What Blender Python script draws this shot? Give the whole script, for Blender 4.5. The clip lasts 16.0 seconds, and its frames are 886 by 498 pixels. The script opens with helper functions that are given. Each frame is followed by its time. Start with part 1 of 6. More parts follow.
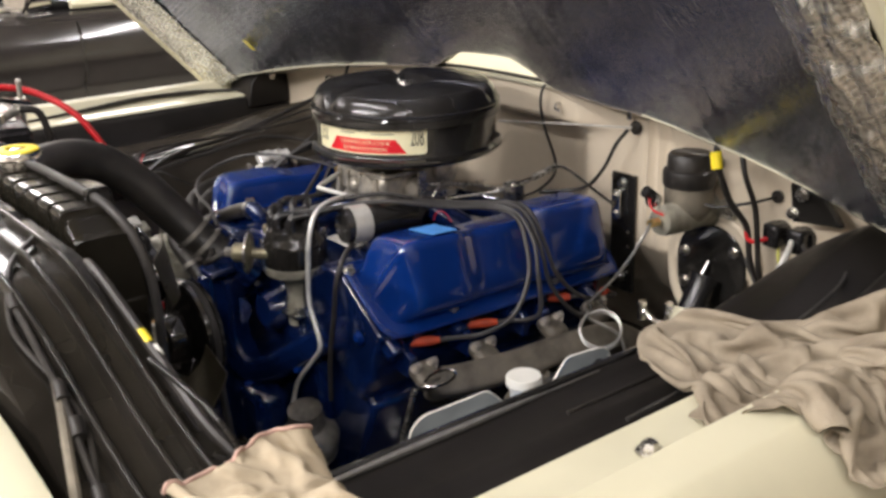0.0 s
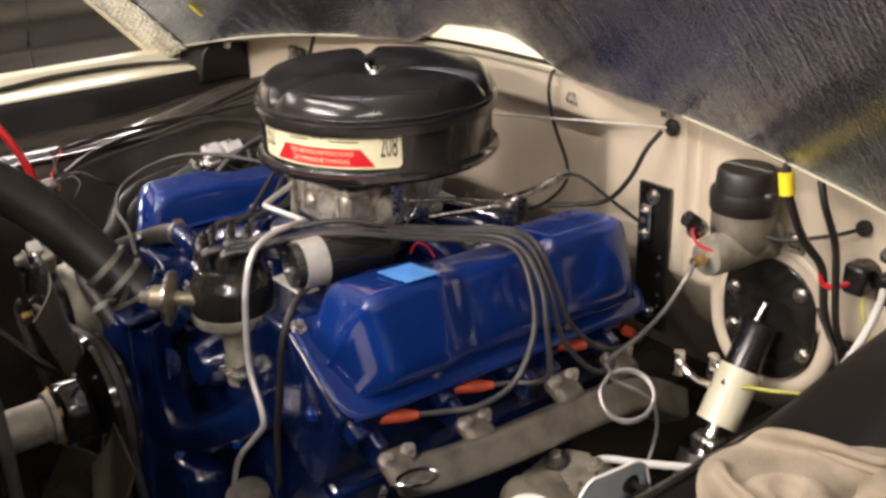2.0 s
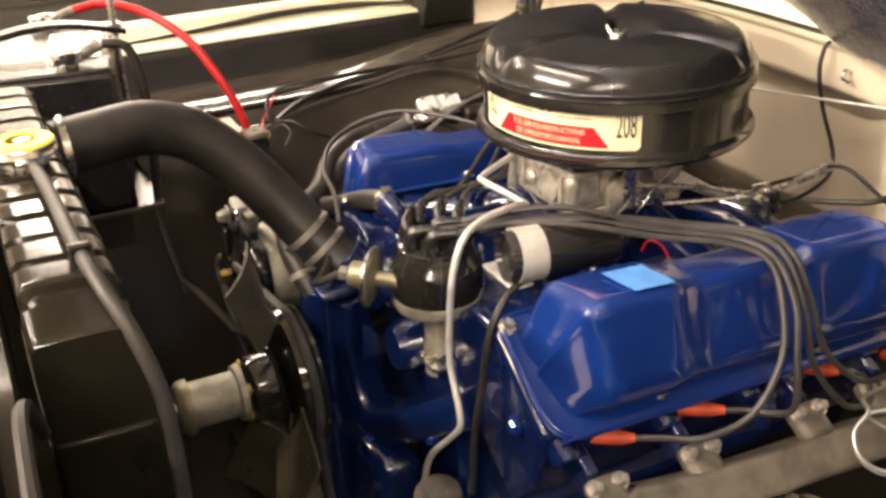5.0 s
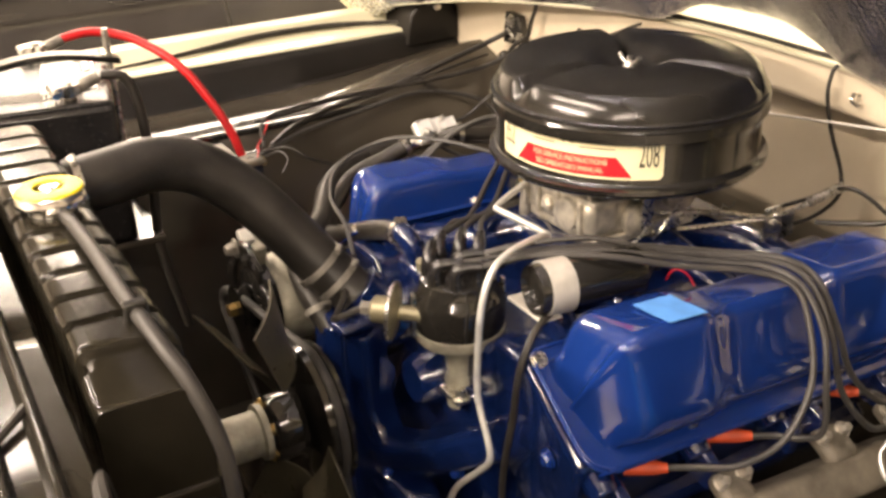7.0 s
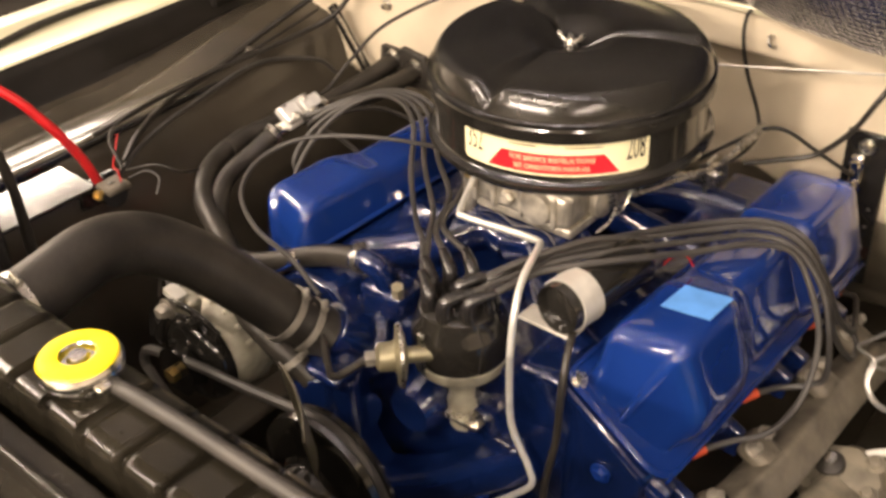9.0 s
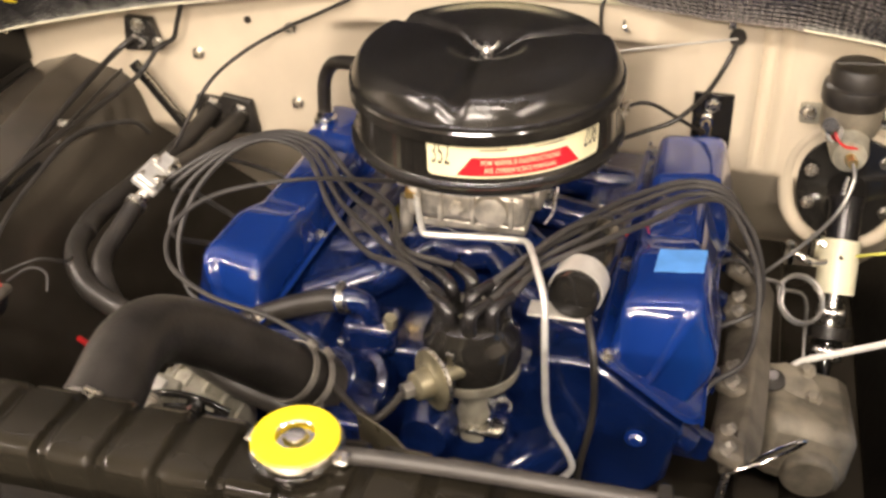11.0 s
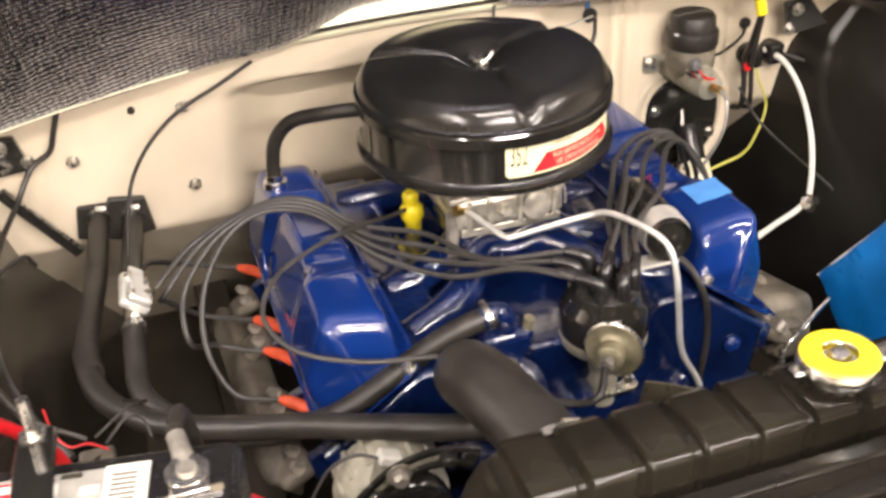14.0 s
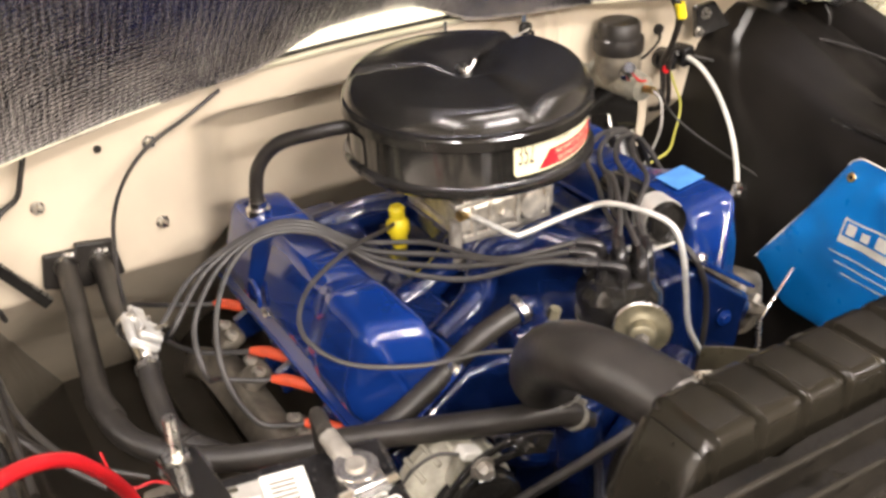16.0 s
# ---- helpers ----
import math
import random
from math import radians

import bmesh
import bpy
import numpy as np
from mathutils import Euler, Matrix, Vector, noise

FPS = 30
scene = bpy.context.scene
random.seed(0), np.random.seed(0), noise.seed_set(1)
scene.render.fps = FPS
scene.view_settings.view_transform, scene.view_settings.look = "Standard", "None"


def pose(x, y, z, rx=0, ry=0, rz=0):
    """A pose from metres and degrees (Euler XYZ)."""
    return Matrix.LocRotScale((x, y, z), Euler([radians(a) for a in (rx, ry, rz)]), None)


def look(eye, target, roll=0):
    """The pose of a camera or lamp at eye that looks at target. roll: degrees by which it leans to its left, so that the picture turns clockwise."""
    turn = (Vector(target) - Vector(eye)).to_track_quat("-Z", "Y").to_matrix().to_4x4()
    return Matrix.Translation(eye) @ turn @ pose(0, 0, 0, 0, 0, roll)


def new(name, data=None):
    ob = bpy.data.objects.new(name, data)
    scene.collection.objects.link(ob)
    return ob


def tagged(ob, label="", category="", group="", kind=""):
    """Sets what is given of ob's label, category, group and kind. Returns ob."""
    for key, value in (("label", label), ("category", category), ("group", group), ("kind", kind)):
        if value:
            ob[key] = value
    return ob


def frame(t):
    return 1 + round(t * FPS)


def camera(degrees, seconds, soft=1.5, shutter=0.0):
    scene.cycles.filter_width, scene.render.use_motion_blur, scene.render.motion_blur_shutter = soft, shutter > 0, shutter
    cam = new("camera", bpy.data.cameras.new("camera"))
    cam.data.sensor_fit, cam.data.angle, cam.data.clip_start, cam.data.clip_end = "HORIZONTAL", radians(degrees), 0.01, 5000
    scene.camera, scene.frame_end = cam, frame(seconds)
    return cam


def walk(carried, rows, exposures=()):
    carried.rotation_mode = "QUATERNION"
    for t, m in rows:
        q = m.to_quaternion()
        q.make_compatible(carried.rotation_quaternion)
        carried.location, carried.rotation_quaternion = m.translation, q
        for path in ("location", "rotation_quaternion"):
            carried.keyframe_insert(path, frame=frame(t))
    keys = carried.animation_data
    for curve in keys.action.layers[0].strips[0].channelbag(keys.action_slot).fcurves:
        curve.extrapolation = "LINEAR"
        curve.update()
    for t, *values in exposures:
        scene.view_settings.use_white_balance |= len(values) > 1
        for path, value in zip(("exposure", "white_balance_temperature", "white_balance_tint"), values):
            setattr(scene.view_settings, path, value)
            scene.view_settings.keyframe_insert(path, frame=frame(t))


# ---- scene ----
cam = camera(45.8, 16.0, soft=3.0, shutter=0.5)
PATH = [
    (0, (1.6492, -0.0098, 1.5433), (0.1572, 1.1425, 0.8754), -1.63),
    (0.5, (1.6405, 0.0729, 1.5358), (0.1273, 1.1964, 0.8666), -1.16),
    (1, (1.5324, 0.1627, 1.5393), (0.0102, 1.2512, 0.8336), -1.27),
    (1.5, (1.3968, 0.2263, 1.5393), (-0.0922, 1.3501, 0.8184), -1.94),
    (2, (1.3026, 0.2989, 1.5299), (-0.1592, 1.4232, 0.7559), -1.87),
    (2.5, (1.2348, 0.3854, 1.5324), (-0.2601, 1.4419, 0.7267), -2.56),
    (3, (1.1886, 0.4128, 1.5244), (-0.3395, 1.3822, 0.6727), -2.84),
    (3.5, (1.1636, 0.4026, 1.5316), (-0.3626, 1.3515, 0.654), -2.97),
    (4, (1.1479, 0.3915, 1.5293), (-0.3778, 1.3406, 0.6508), -2.46),
    (4.5, (1.1392, 0.3946, 1.5291), (-0.4382, 1.2518, 0.6476), -2.24),
    (5, (1.1339, 0.3822, 1.5286), (-0.4919, 1.1479, 0.6508), -2.29),
    (7.3, (1.0345, 0.2984, 1.578), (-0.5211, 1.1901, 0.6921), -2.42),
    (7.5, (0.9947, 0.2897, 1.6075), (-0.524, 1.2148, 0.6923), -3.34),
    (8, (0.887, 0.2809, 1.6663), (-0.5436, 1.2593, 0.6682), -3.99),
    (8.5, (0.7762, 0.258, 1.6985), (-0.5074, 1.3335, 0.6049), -4.01),
    (9, (0.6968, 0.1407, 1.7052), (-0.4113, 1.3666, 0.5785), -3.48),
    (11.5, (0.1795, -0.1258, 1.7154), (-0.1542, 1.5098, 0.6138), -3.52),
    (12, (0.0453, -0.1805, 1.7221), (-0.1275, 1.474, 0.6118), -4.91),
    (12.5, (-0.0746, -0.1973, 1.7124), (-0.0893, 1.469, 0.6063), -4.41),
    (13, (-0.2109, -0.1531, 1.7232), (-0.0478, 1.5075, 0.6206), -4.00),
    (13.5, (-0.3391, -0.1285, 1.7351), (-0.004, 1.5213, 0.6553), -4.26),
    (14, (-0.4828, -0.1347, 1.7321), (0.0095, 1.4858, 0.6682), -3.21),
    (14.5, (-0.5918, -0.1444, 1.7146), (0.0131, 1.4562, 0.6791), -2.92),
    (15, (-0.6653, -0.1539, 1.7054), (0.0547, 1.4226, 0.7072), -2.66),
    (15.5, (-0.7237, -0.1354, 1.7057), (0.0795, 1.4007, 0.7082), -1.99),
    (16, (-0.7568, -0.0626, 1.7012), (0.0861, 1.4516, 0.7028), -2.77),
]
walk(cam, [(t, look(eye, target, roll)) for t, eye, target, roll in PATH],
     exposures=[(0.0, -0.42, 5950, 10), (1.0, -0.30, 6150, 12), (2.5, 0.05, 6500, 14), (5.0, 0.54, 7400, 13), (7.5, 0.44, 7500, 13), (9.0, 0.30, 7600, 14), (11.3, 0.26, 6900, 12), (12.0, 0.37, 6700, 11),
                (14.0, 0.38, 6450, 12), (16.0, 0.48, 6350, 12)])

# ---- light ----
world = bpy.data.worlds.new("workshop_air")
world.use_nodes = True
world.node_tree.nodes["Background"].inputs[0].default_value = (1.0, 0.92, 0.86, 1)
world.node_tree.nodes["Background"].inputs[1].default_value = 0.17
scene.world = world


def tube_lamp(x, y, z, sx, sy, watts):
    data = bpy.data.lights.new("tube_light", "AREA")
    data.shape, data.size, data.size_y, data.energy = "RECTANGLE", sx, sy, watts
    data.color = (1.0, 0.905, 0.82)
    ob = new("tube_light", data)
    ob.matrix_world = pose(x, y, z, 0, 0, 0)


LAMPS = ((0.1, -1.1, 3.06, 2.4, 0.09, 100), (0.1, -3.0, 3.06, 2.4, 0.09, 360), (-0.2, 2.6, 3.06, 2.4, 0.09, 180),
         (2.9, -1.1, 3.06, 0.09, 2.8, 115), (-2.5, -0.9, 3.06, 0.09, 2.8, 140),
         (-4.9, 1.8, 3.06, 0.60, 2.6, 260))
for lamp in LAMPS:
    tube_lamp(*lamp)


# ---- materials ----
def mat(name, col, rough=0.5, metal=0.0, var=0.12, scale=18.0, bump=0.0, bscale=120.0, coat=0.0, col2=None, rvar=0.08,
        stretch=(1, 1, 1), spec=0.5, dust=0.0):
    m = bpy.data.materials.new(name)
    m.use_nodes = True
    nt = m.node_tree
    b = nt.nodes["Principled BSDF"]
    b.inputs["Roughness"].default_value, b.inputs["Metallic"].default_value = rough, metal
    b.inputs["Coat Weight"].default_value, b.inputs["Coat Roughness"].default_value = coat, 0.06
    b.inputs["Specular IOR Level"].default_value = spec
    tc = nt.nodes.new("ShaderNodeTexCoord")
    mp = nt.nodes.new("ShaderNodeMapping")
    mp.inputs["Scale"].default_value = stretch
    nt.links.new(tc.outputs["Object"], mp.inputs[0])
    n1 = nt.nodes.new("ShaderNodeTexNoise")
    n1.inputs["Scale"].default_value, n1.inputs["Detail"].default_value = scale, 6
    n2 = nt.nodes.new("ShaderNodeTexNoise")
    n2.inputs["Scale"].default_value, n2.inputs["Detail"].default_value = bscale, 4
    for n in (n1, n2):
        nt.links.new(mp.outputs[0], n.inputs["Vector"])
    ramp = nt.nodes.new("ShaderNodeValToRGB")
    lo = col2 or tuple(c * (1 - 2.2 * var) for c in col)
    hi = tuple(min(1, c * (1 + var)) for c in col)
    ramp.color_ramp.elements[0].position, ramp.color_ramp.elements[1].position = 0.32, 0.62
    ramp.color_ramp.elements[0].color, ramp.color_ramp.elements[1].color = (*lo, 1), (*hi, 1)
    nt.links.new(n1.outputs["Fac"], ramp.inputs[0])
    last = ramp.outputs[0]
    if dust:
        n3 = nt.nodes.new("ShaderNodeTexNoise")
        n3.inputs["Scale"].default_value, n3.inputs["Detail"].default_value = 7.0, 8
        nt.links.new(tc.outputs["Object"], n3.inputs["Vector"])
        mr = nt.nodes.new("ShaderNodeMapRange")
        mr.inputs[1].default_value, mr.inputs[2].default_value, mr.inputs[4].default_value = 0.42, 0.75, dust
        nt.links.new(n3.outputs["Fac"], mr.inputs[0])
        mx = nt.nodes.new("ShaderNodeMixRGB")
        mx.inputs[2].default_value = (0.25, 0.22, 0.18, 1)
        nt.links.new(mr.outputs[0], mx.inputs[0])
        nt.links.new(last, mx.inputs[1])
        last = mx.outputs[0]
    nt.links.new(last, b.inputs["Base Color"])
    rr = nt.nodes.new("ShaderNodeMapRange")
    rr.inputs[3].default_value, rr.inputs[4].default_value = max(0.02, rough - rvar), min(1, rough + rvar)
    nt.links.new(n2.outputs["Fac"], rr.inputs[0])
    nt.links.new(rr.outputs[0], b.inputs["Roughness"])
    if bump:
        bp = nt.nodes.new("ShaderNodeBump")
        bp.inputs["Strength"].default_value, bp.inputs["Distance"].default_value = bump, 0.002
        nt.links.new(n2.outputs["Fac"], bp.inputs["Height"])
        nt.links.new(bp.outputs[0], b.inputs["Normal"])
    return m


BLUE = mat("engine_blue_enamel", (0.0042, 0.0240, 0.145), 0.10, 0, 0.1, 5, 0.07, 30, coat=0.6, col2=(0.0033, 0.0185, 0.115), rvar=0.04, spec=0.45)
# Same engine blue, darkened: the shade low in the bay is in the colour.
BLUECASTSHADE = mat("shaded_blue_casting", (0.0026, 0.0098, 0.052), 0.13, 0, 0.2, 12, 0.75, 55, coat=0.8, col2=(0.0018, 0.006, 0.028))
CREAM = mat("cream_enamel", (0.63, 0.595, 0.43), 0.32, 0, 0.05, 5, 0.05, 40, coat=0.25)
FIREPAINT = mat("firewall_cream_paint", (0.60, 0.52, 0.395), 0.42, 0, 0.09, 4, 0.12, 55, coat=0.1)
BLACK = mat("black_enamel", (0.015, 0.0138, 0.0122), 0.11, 0, 0.15, 6, 0.05, 30, coat=0.3, rvar=0.04)
APRON = mat("dusty_black_chassis_paint", (0.046, 0.039, 0.030), 0.17, 0, 0.15, 5, 0.03, 30, dust=0.02, spec=0.5)
# Darker chassis black, with the shade of the driver's side in its colour.
MATTBLACK = mat("shade_darkened_black", (0.012, 0.0105, 0.009), 0.36, 0, 0.15, 8, 0.08, 60, dust=0.006, spec=0.25)
RADBLACK = mat("black_radiator_paint", (0.0135, 0.0117, 0.0084), 0.13, 0, 0.2, 10, 0.10, 30, dust=0.010, spec=0.30, rvar=0.05)
SUPPORT = mat("dusty_gloss_black_panel", (0.014, 0.0122, 0.0098), 0.17, 0, 0.25, 10, 0.08, 40, dust=0.010, spec=0.30, rvar=0.06)
RUBBER = mat("black_hose_rubber", (0.020, 0.0175, 0.0148), 0.42, 0, 0.2, 25, 0.2, 160, dust=0.022, spec=0.42)
LIDBLACK = mat("worn_black_lid_paint", (0.014, 0.0128, 0.0112), 0.18, 0, 0.2, 7, 0.05, 22, rvar=0.06, spec=0.48, dust=0.008)
WIRE = mat("grey_plug_wire_jacket", (0.036, 0.033, 0.030), 0.5, 0, 0.15, 30, 0.1, 200)
BLACKPLASTIC = mat("black_bakelite", (0.012, 0.011, 0.011), 0.25, 0, 0.1, 30, 0.1, 150)
ORANGE = mat("orange_plug_boot", (0.58, 0.075, 0.025), 0.55, 0, 0.12, 40, 0.2, 150)
REDWIRE = mat("red_cable_jacket", (0.50, 0.010, 0.014), 0.4, 0, 0.08, 30)
YELLOW = mat("yellow_plastic", (0.85, 0.68, 0.02), 0.4, 0, 0.06, 30)
STEEL = mat("zinc_steel", (0.62, 0.60, 0.55), 0.28, 1.0, 0.12, 60, 0.15, 200)
CHROME = mat("bright_plated_metal", (0.82, 0.80, 0.76), 0.14, 1.0, 0.06, 60)
CAST = mat("raw_cast_aluminium", (0.42, 0.39, 0.34), 0.45, 0.75, 0.2, 40, 0.6, 160)
ZINC = mat("dichromate_carburetor_casting", (0.60, 0.56, 0.48), 0.36, 0.65, 0.2, 45, 0.4, 140)
IRON = mat("bare_cast_iron", (0.125, 0.108, 0.083), 0.62, 0.15, 0.22, 22, 0.7, 110)
COILRING = mat("grey_painted_clamp", (0.55, 0.53, 0.48), 0.4, 0.3, 0.08, 40)
LABEL = mat("cream_decal", (0.86, 0.80, 0.52), 0.35, 0, 0.04, 20)
REDPRINT = mat("red_decal_print", (0.70, 0.02, 0.03), 0.35, 0, 0.05, 30)
INK = mat("black_decal_ink", (0.05, 0.045, 0.03), 0.45, 0, 0.05, 30)
TAPE = mat("blue_masking_tape", (0.07, 0.24, 0.58), 0.6, 0, 0.08, 30, 0.2, 200)
BAG = mat("bright_blue_vinyl", (0.004, 0.16, 0.50), 0.3, 0, 0.06, 10, 0.15, 30)
WHITE = mat("white_plastic", (0.80, 0.78, 0.72), 0.4, 0, 0.04, 20)
CLOTH = mat("worn_beige_cloth", (0.30, 0.255, 0.19), 0.95, 0, 0.16, 14, 0.9, 420, col2=(0.20, 0.165, 0.12), spec=0.05)
BAGBACK = mat("pale_bag_vinyl", (0.42, 0.46, 0.47), 0.45, 0, 0.10, 12, 0.2, 60)
TERRY = mat("cream_towelling", (0.50, 0.42, 0.30), 0.95, 0, 0.12, 10, 0.9, 500, spec=0.1)
PINK = mat("faded_pink_hem", (0.50, 0.34, 0.28), 0.95, 0, 0.15, 30, 0.6, 400, spec=0.05)
CONCRETE = mat("concrete_floor", (0.34, 0.31, 0.27), 0.7, 0, 0.15, 3, 0.4, 60)
# Unseen room shell: pale walls lift the bounce, a darker ceiling cuts reflections.
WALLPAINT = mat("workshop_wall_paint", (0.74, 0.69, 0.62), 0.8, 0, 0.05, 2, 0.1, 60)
CEILING = mat("bounce_cut_ceiling_paint", (0.40, 0.37, 0.33), 0.8, 0, 0.08, 2, 0.1, 60)
CARPAINT = mat("dark_grey_car_paint", (0.026, 0.023, 0.022), 0.16, 0, 0.08, 4, 0.03, 6, coat=0.3, spec=0.45)
GLASS = mat("dark_window_glass", (0.02, 0.02, 0.02), 0.05, 0, 0.05, 4)
LINE = mat("bright_tinned_pipe", (0.72, 0.71, 0.67), 0.36, 0.55, 0.06, 60)
TUBE = mat("grey_steel_tube", (0.34, 0.33, 0.305), 0.33, 0.8, 0.08, 60)
FANPAINT = mat("olive_black_fan_paint", (0.060, 0.052, 0.034), 0.30, 0, 0.2, 14, 0.1, 80, dust=0.04)
PAPER = mat("grey_white_paper_label", (0.60, 0.585, 0.53), 0.45, 0, 0.05, 25)
GREENWIRE = mat("yellow_wire_jacket", (0.52, 0.50, 0.10), 0.45, 0, 0.06, 30)
GREENTAG = mat("green_sleeve", (0.02, 0.22, 0.12), 0.45, 0, 0.08, 30)
OLIVE = mat("olive_plated_steel", (0.30, 0.27, 0.18), 0.42, 0.6, 0.15, 40, 0.2, 140)
PALECAST = mat("weathered_pale_casting", (0.36, 0.34, 0.27), 0.5, 0.35, 0.2, 30, 0.5, 140)
CASTDARK = mat("dull_grey_casting", (0.20, 0.185, 0.16), 0.55, 0.35, 0.25, 30, 0.7, 140)
GEARCAST = mat("tan_grey_casting", (0.21, 0.185, 0.14), 0.5, 0.2, 0.2, 25, 0.5, 120)
BRASS = mat("brass_fitting", (0.70, 0.50, 0.20), 0.3, 1.0, 0.1, 40)
LAMPGLOW = bpy.data.materials.new("lamp_diffuser")
LAMPGLOW.use_nodes = True
LAMPGLOW.node_tree.nodes["Principled BSDF"].inputs["Emission Color"].default_value = (1, 0.9, 0.8, 1)
LAMPGLOW.node_tree.nodes["Principled BSDF"].inputs["Emission Strength"].default_value = 6.0


def foil_material(name, colour, rough):
    """Aluminised bubble insulation: bright metal, dark between the ribs, with fine creases."""
    m = mat(name, colour, rough, 1.0, 0.07, 9, 0, 60)
    nt = m.node_tree
    b = nt.nodes["Principled BSDF"]
    tc = nt.nodes.new("ShaderNodeTexCoord")
    mp = nt.nodes.new("ShaderNodeMapping")
    mp.inputs["Scale"].default_value = (190, 7, 7)
    nt.links.new(tc.outputs["Object"], mp.inputs[0])
    n = nt.nodes.new("ShaderNodeTexNoise")
    n.inputs["Scale"].default_value, n.inputs["Detail"].default_value = 1.0, 5
    nt.links.new(mp.outputs[0], n.inputs["Vector"])
    n2 = nt.nodes.new("ShaderNodeTexNoise")
    n2.inputs["Scale"].default_value, n2.inputs["Detail"].default_value = 3.3, 3
    nt.links.new(mp.outputs[0], n2.inputs["Vector"])
    ad = nt.nodes.new("ShaderNodeMath")
    ad.operation = "ADD"
    nt.links.new(n.outputs["Fac"], ad.inputs[0])
    nt.links.new(n2.outputs["Fac"], ad.inputs[1])
    total = ad.outputs[0]
    for turn, fine, deep in ((3, 30.0, 0.32), (91, 38.0, 0.20)):
        wm = nt.nodes.new("ShaderNodeMapping")
        wm.inputs["Rotation"].default_value = (0, 0, radians(turn))
        nt.links.new(tc.outputs["Object"], wm.inputs[0])
        wv = nt.nodes.new("ShaderNodeTexWave")
        wv.inputs["Scale"].default_value, wv.inputs["Distortion"].default_value = fine, 3.0
        wv.inputs["Detail"].default_value, wv.inputs["Detail Scale"].default_value = 2.0, 1.2
        nt.links.new(wm.outputs[0], wv.inputs["Vector"])
        half = nt.nodes.new("ShaderNodeMath")
        half.operation = "MULTIPLY_ADD"
        half.inputs[1].default_value = deep
        nt.links.new(wv.outputs["Fac"], half.inputs[0])
        nt.links.new(total, half.inputs[2])
        total = half.outputs[0]
        # darker scrim threads between the shiny ribs
        tint = nt.nodes.new("ShaderNodeMapRange")
        tint.inputs[3].default_value, tint.inputs[4].default_value = 0.70, 1.22
        nt.links.new(wv.outputs["Fac"], tint.inputs[0])
        mul = nt.nodes.new("ShaderNodeMixRGB")
        mul.blend_type = "MULTIPLY"
        mul.inputs[0].default_value = 1.0
        nt.links.new(b.inputs["Base Color"].links[0].from_socket, mul.inputs[1])
        nt.links.new(tint.outputs[0], mul.inputs[2])
        nt.links.new(mul.outputs[0], b.inputs["Base Color"])
    bp = nt.nodes.new("ShaderNodeBump")
    bp.inputs["Strength"].default_value, bp.inputs["Distance"].default_value = 0.65, 0.0024
    nt.links.new(total, bp.inputs["Height"])
    nt.links.new(bp.outputs[0], b.inputs["Normal"])
    return m


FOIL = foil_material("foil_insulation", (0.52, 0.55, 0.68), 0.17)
# Same foil in a paler colour, for the glare along its edges.
FOILGLARE = foil_material("foil_edge_with_glare", (0.96, 0.96, 0.93), 0.27)

# ---- mesh helpers ----
WHERE = {}


def thing(name, at, label, category, group="", kind=""):
    ob = new(name)
    ob.empty_display_size = 0.02
    ob.location = at
    WHERE[ob.name] = Vector(at)
    return tagged(ob, label, category, group, kind)


def link_mesh(name, me, material, parent=None, label="", sharp=38):
    """Links a mesh, whose vertices are in the world's metres, with its origin in its middle."""
    co = np.empty(len(me.vertices) * 3)
    me.vertices.foreach_get("co", co)
    co = co.reshape(-1, 3)
    mid = (co.min(0) + co.max(0)) / 2
    me.vertices.foreach_set("co", (co - mid).ravel())
    if material is not None:
        me.materials.append(material)
    me.shade_smooth()
    me.set_sharp_from_angle(angle=radians(sharp))
    ob = new(name, me)
    ob.location = mid
    WHERE[ob.name] = Vector(mid)
    if parent is not None:
        ob.parent = parent
        ob.matrix_parent_inverse = Matrix.Translation(-WHERE[parent.name])
    if label:
        ob["label"] = label
    return ob


def part(name, bm, material, parent, label="", bevel=0.0, sharp=38):
    me = bpy.data.meshes.new(name)
    bmesh.ops.recalc_face_normals(bm, faces=bm.faces)
    bm.to_mesh(me)
    bm.free()
    ob = link_mesh(name, me, material, parent, label, sharp)
    if bevel:
        mod = ob.modifiers.new("edge", "BEVEL")
        mod.width, mod.segments, mod.limit_method, mod.angle_limit = bevel, 2, "ANGLE", radians(35)
    return ob


def whole(name, bm, material, label, category, group="", kind="", bevel=0.0, sharp=38):
    return tagged(part(name, bm, material, None, label, bevel, sharp), label, category, group, kind)


def box(c, s, rot=None, bm=None):
    bm = bm or bmesh.new()
    m = Matrix.Translation(c) @ (rot.to_4x4() if rot else Matrix()) @ Matrix.Diagonal((*s, 1))
    bmesh.ops.create_cube(bm, size=1, matrix=m)
    return bm


def along(a, b):
    a, b = Vector(a), Vector(b)
    return Matrix.Translation((a + b) / 2) @ (b - a).to_track_quat("Z", "Y").to_matrix().to_4x4(), (b - a).length


def rod(a, b, r, r2=None, seg=16, bm=None):
    bm = bm or bmesh.new()
    m, n = along(a, b)
    bmesh.ops.create_cone(bm, cap_ends=True, segments=seg, radius1=r, radius2=r if r2 is None else r2, depth=n, matrix=m)
    return bm


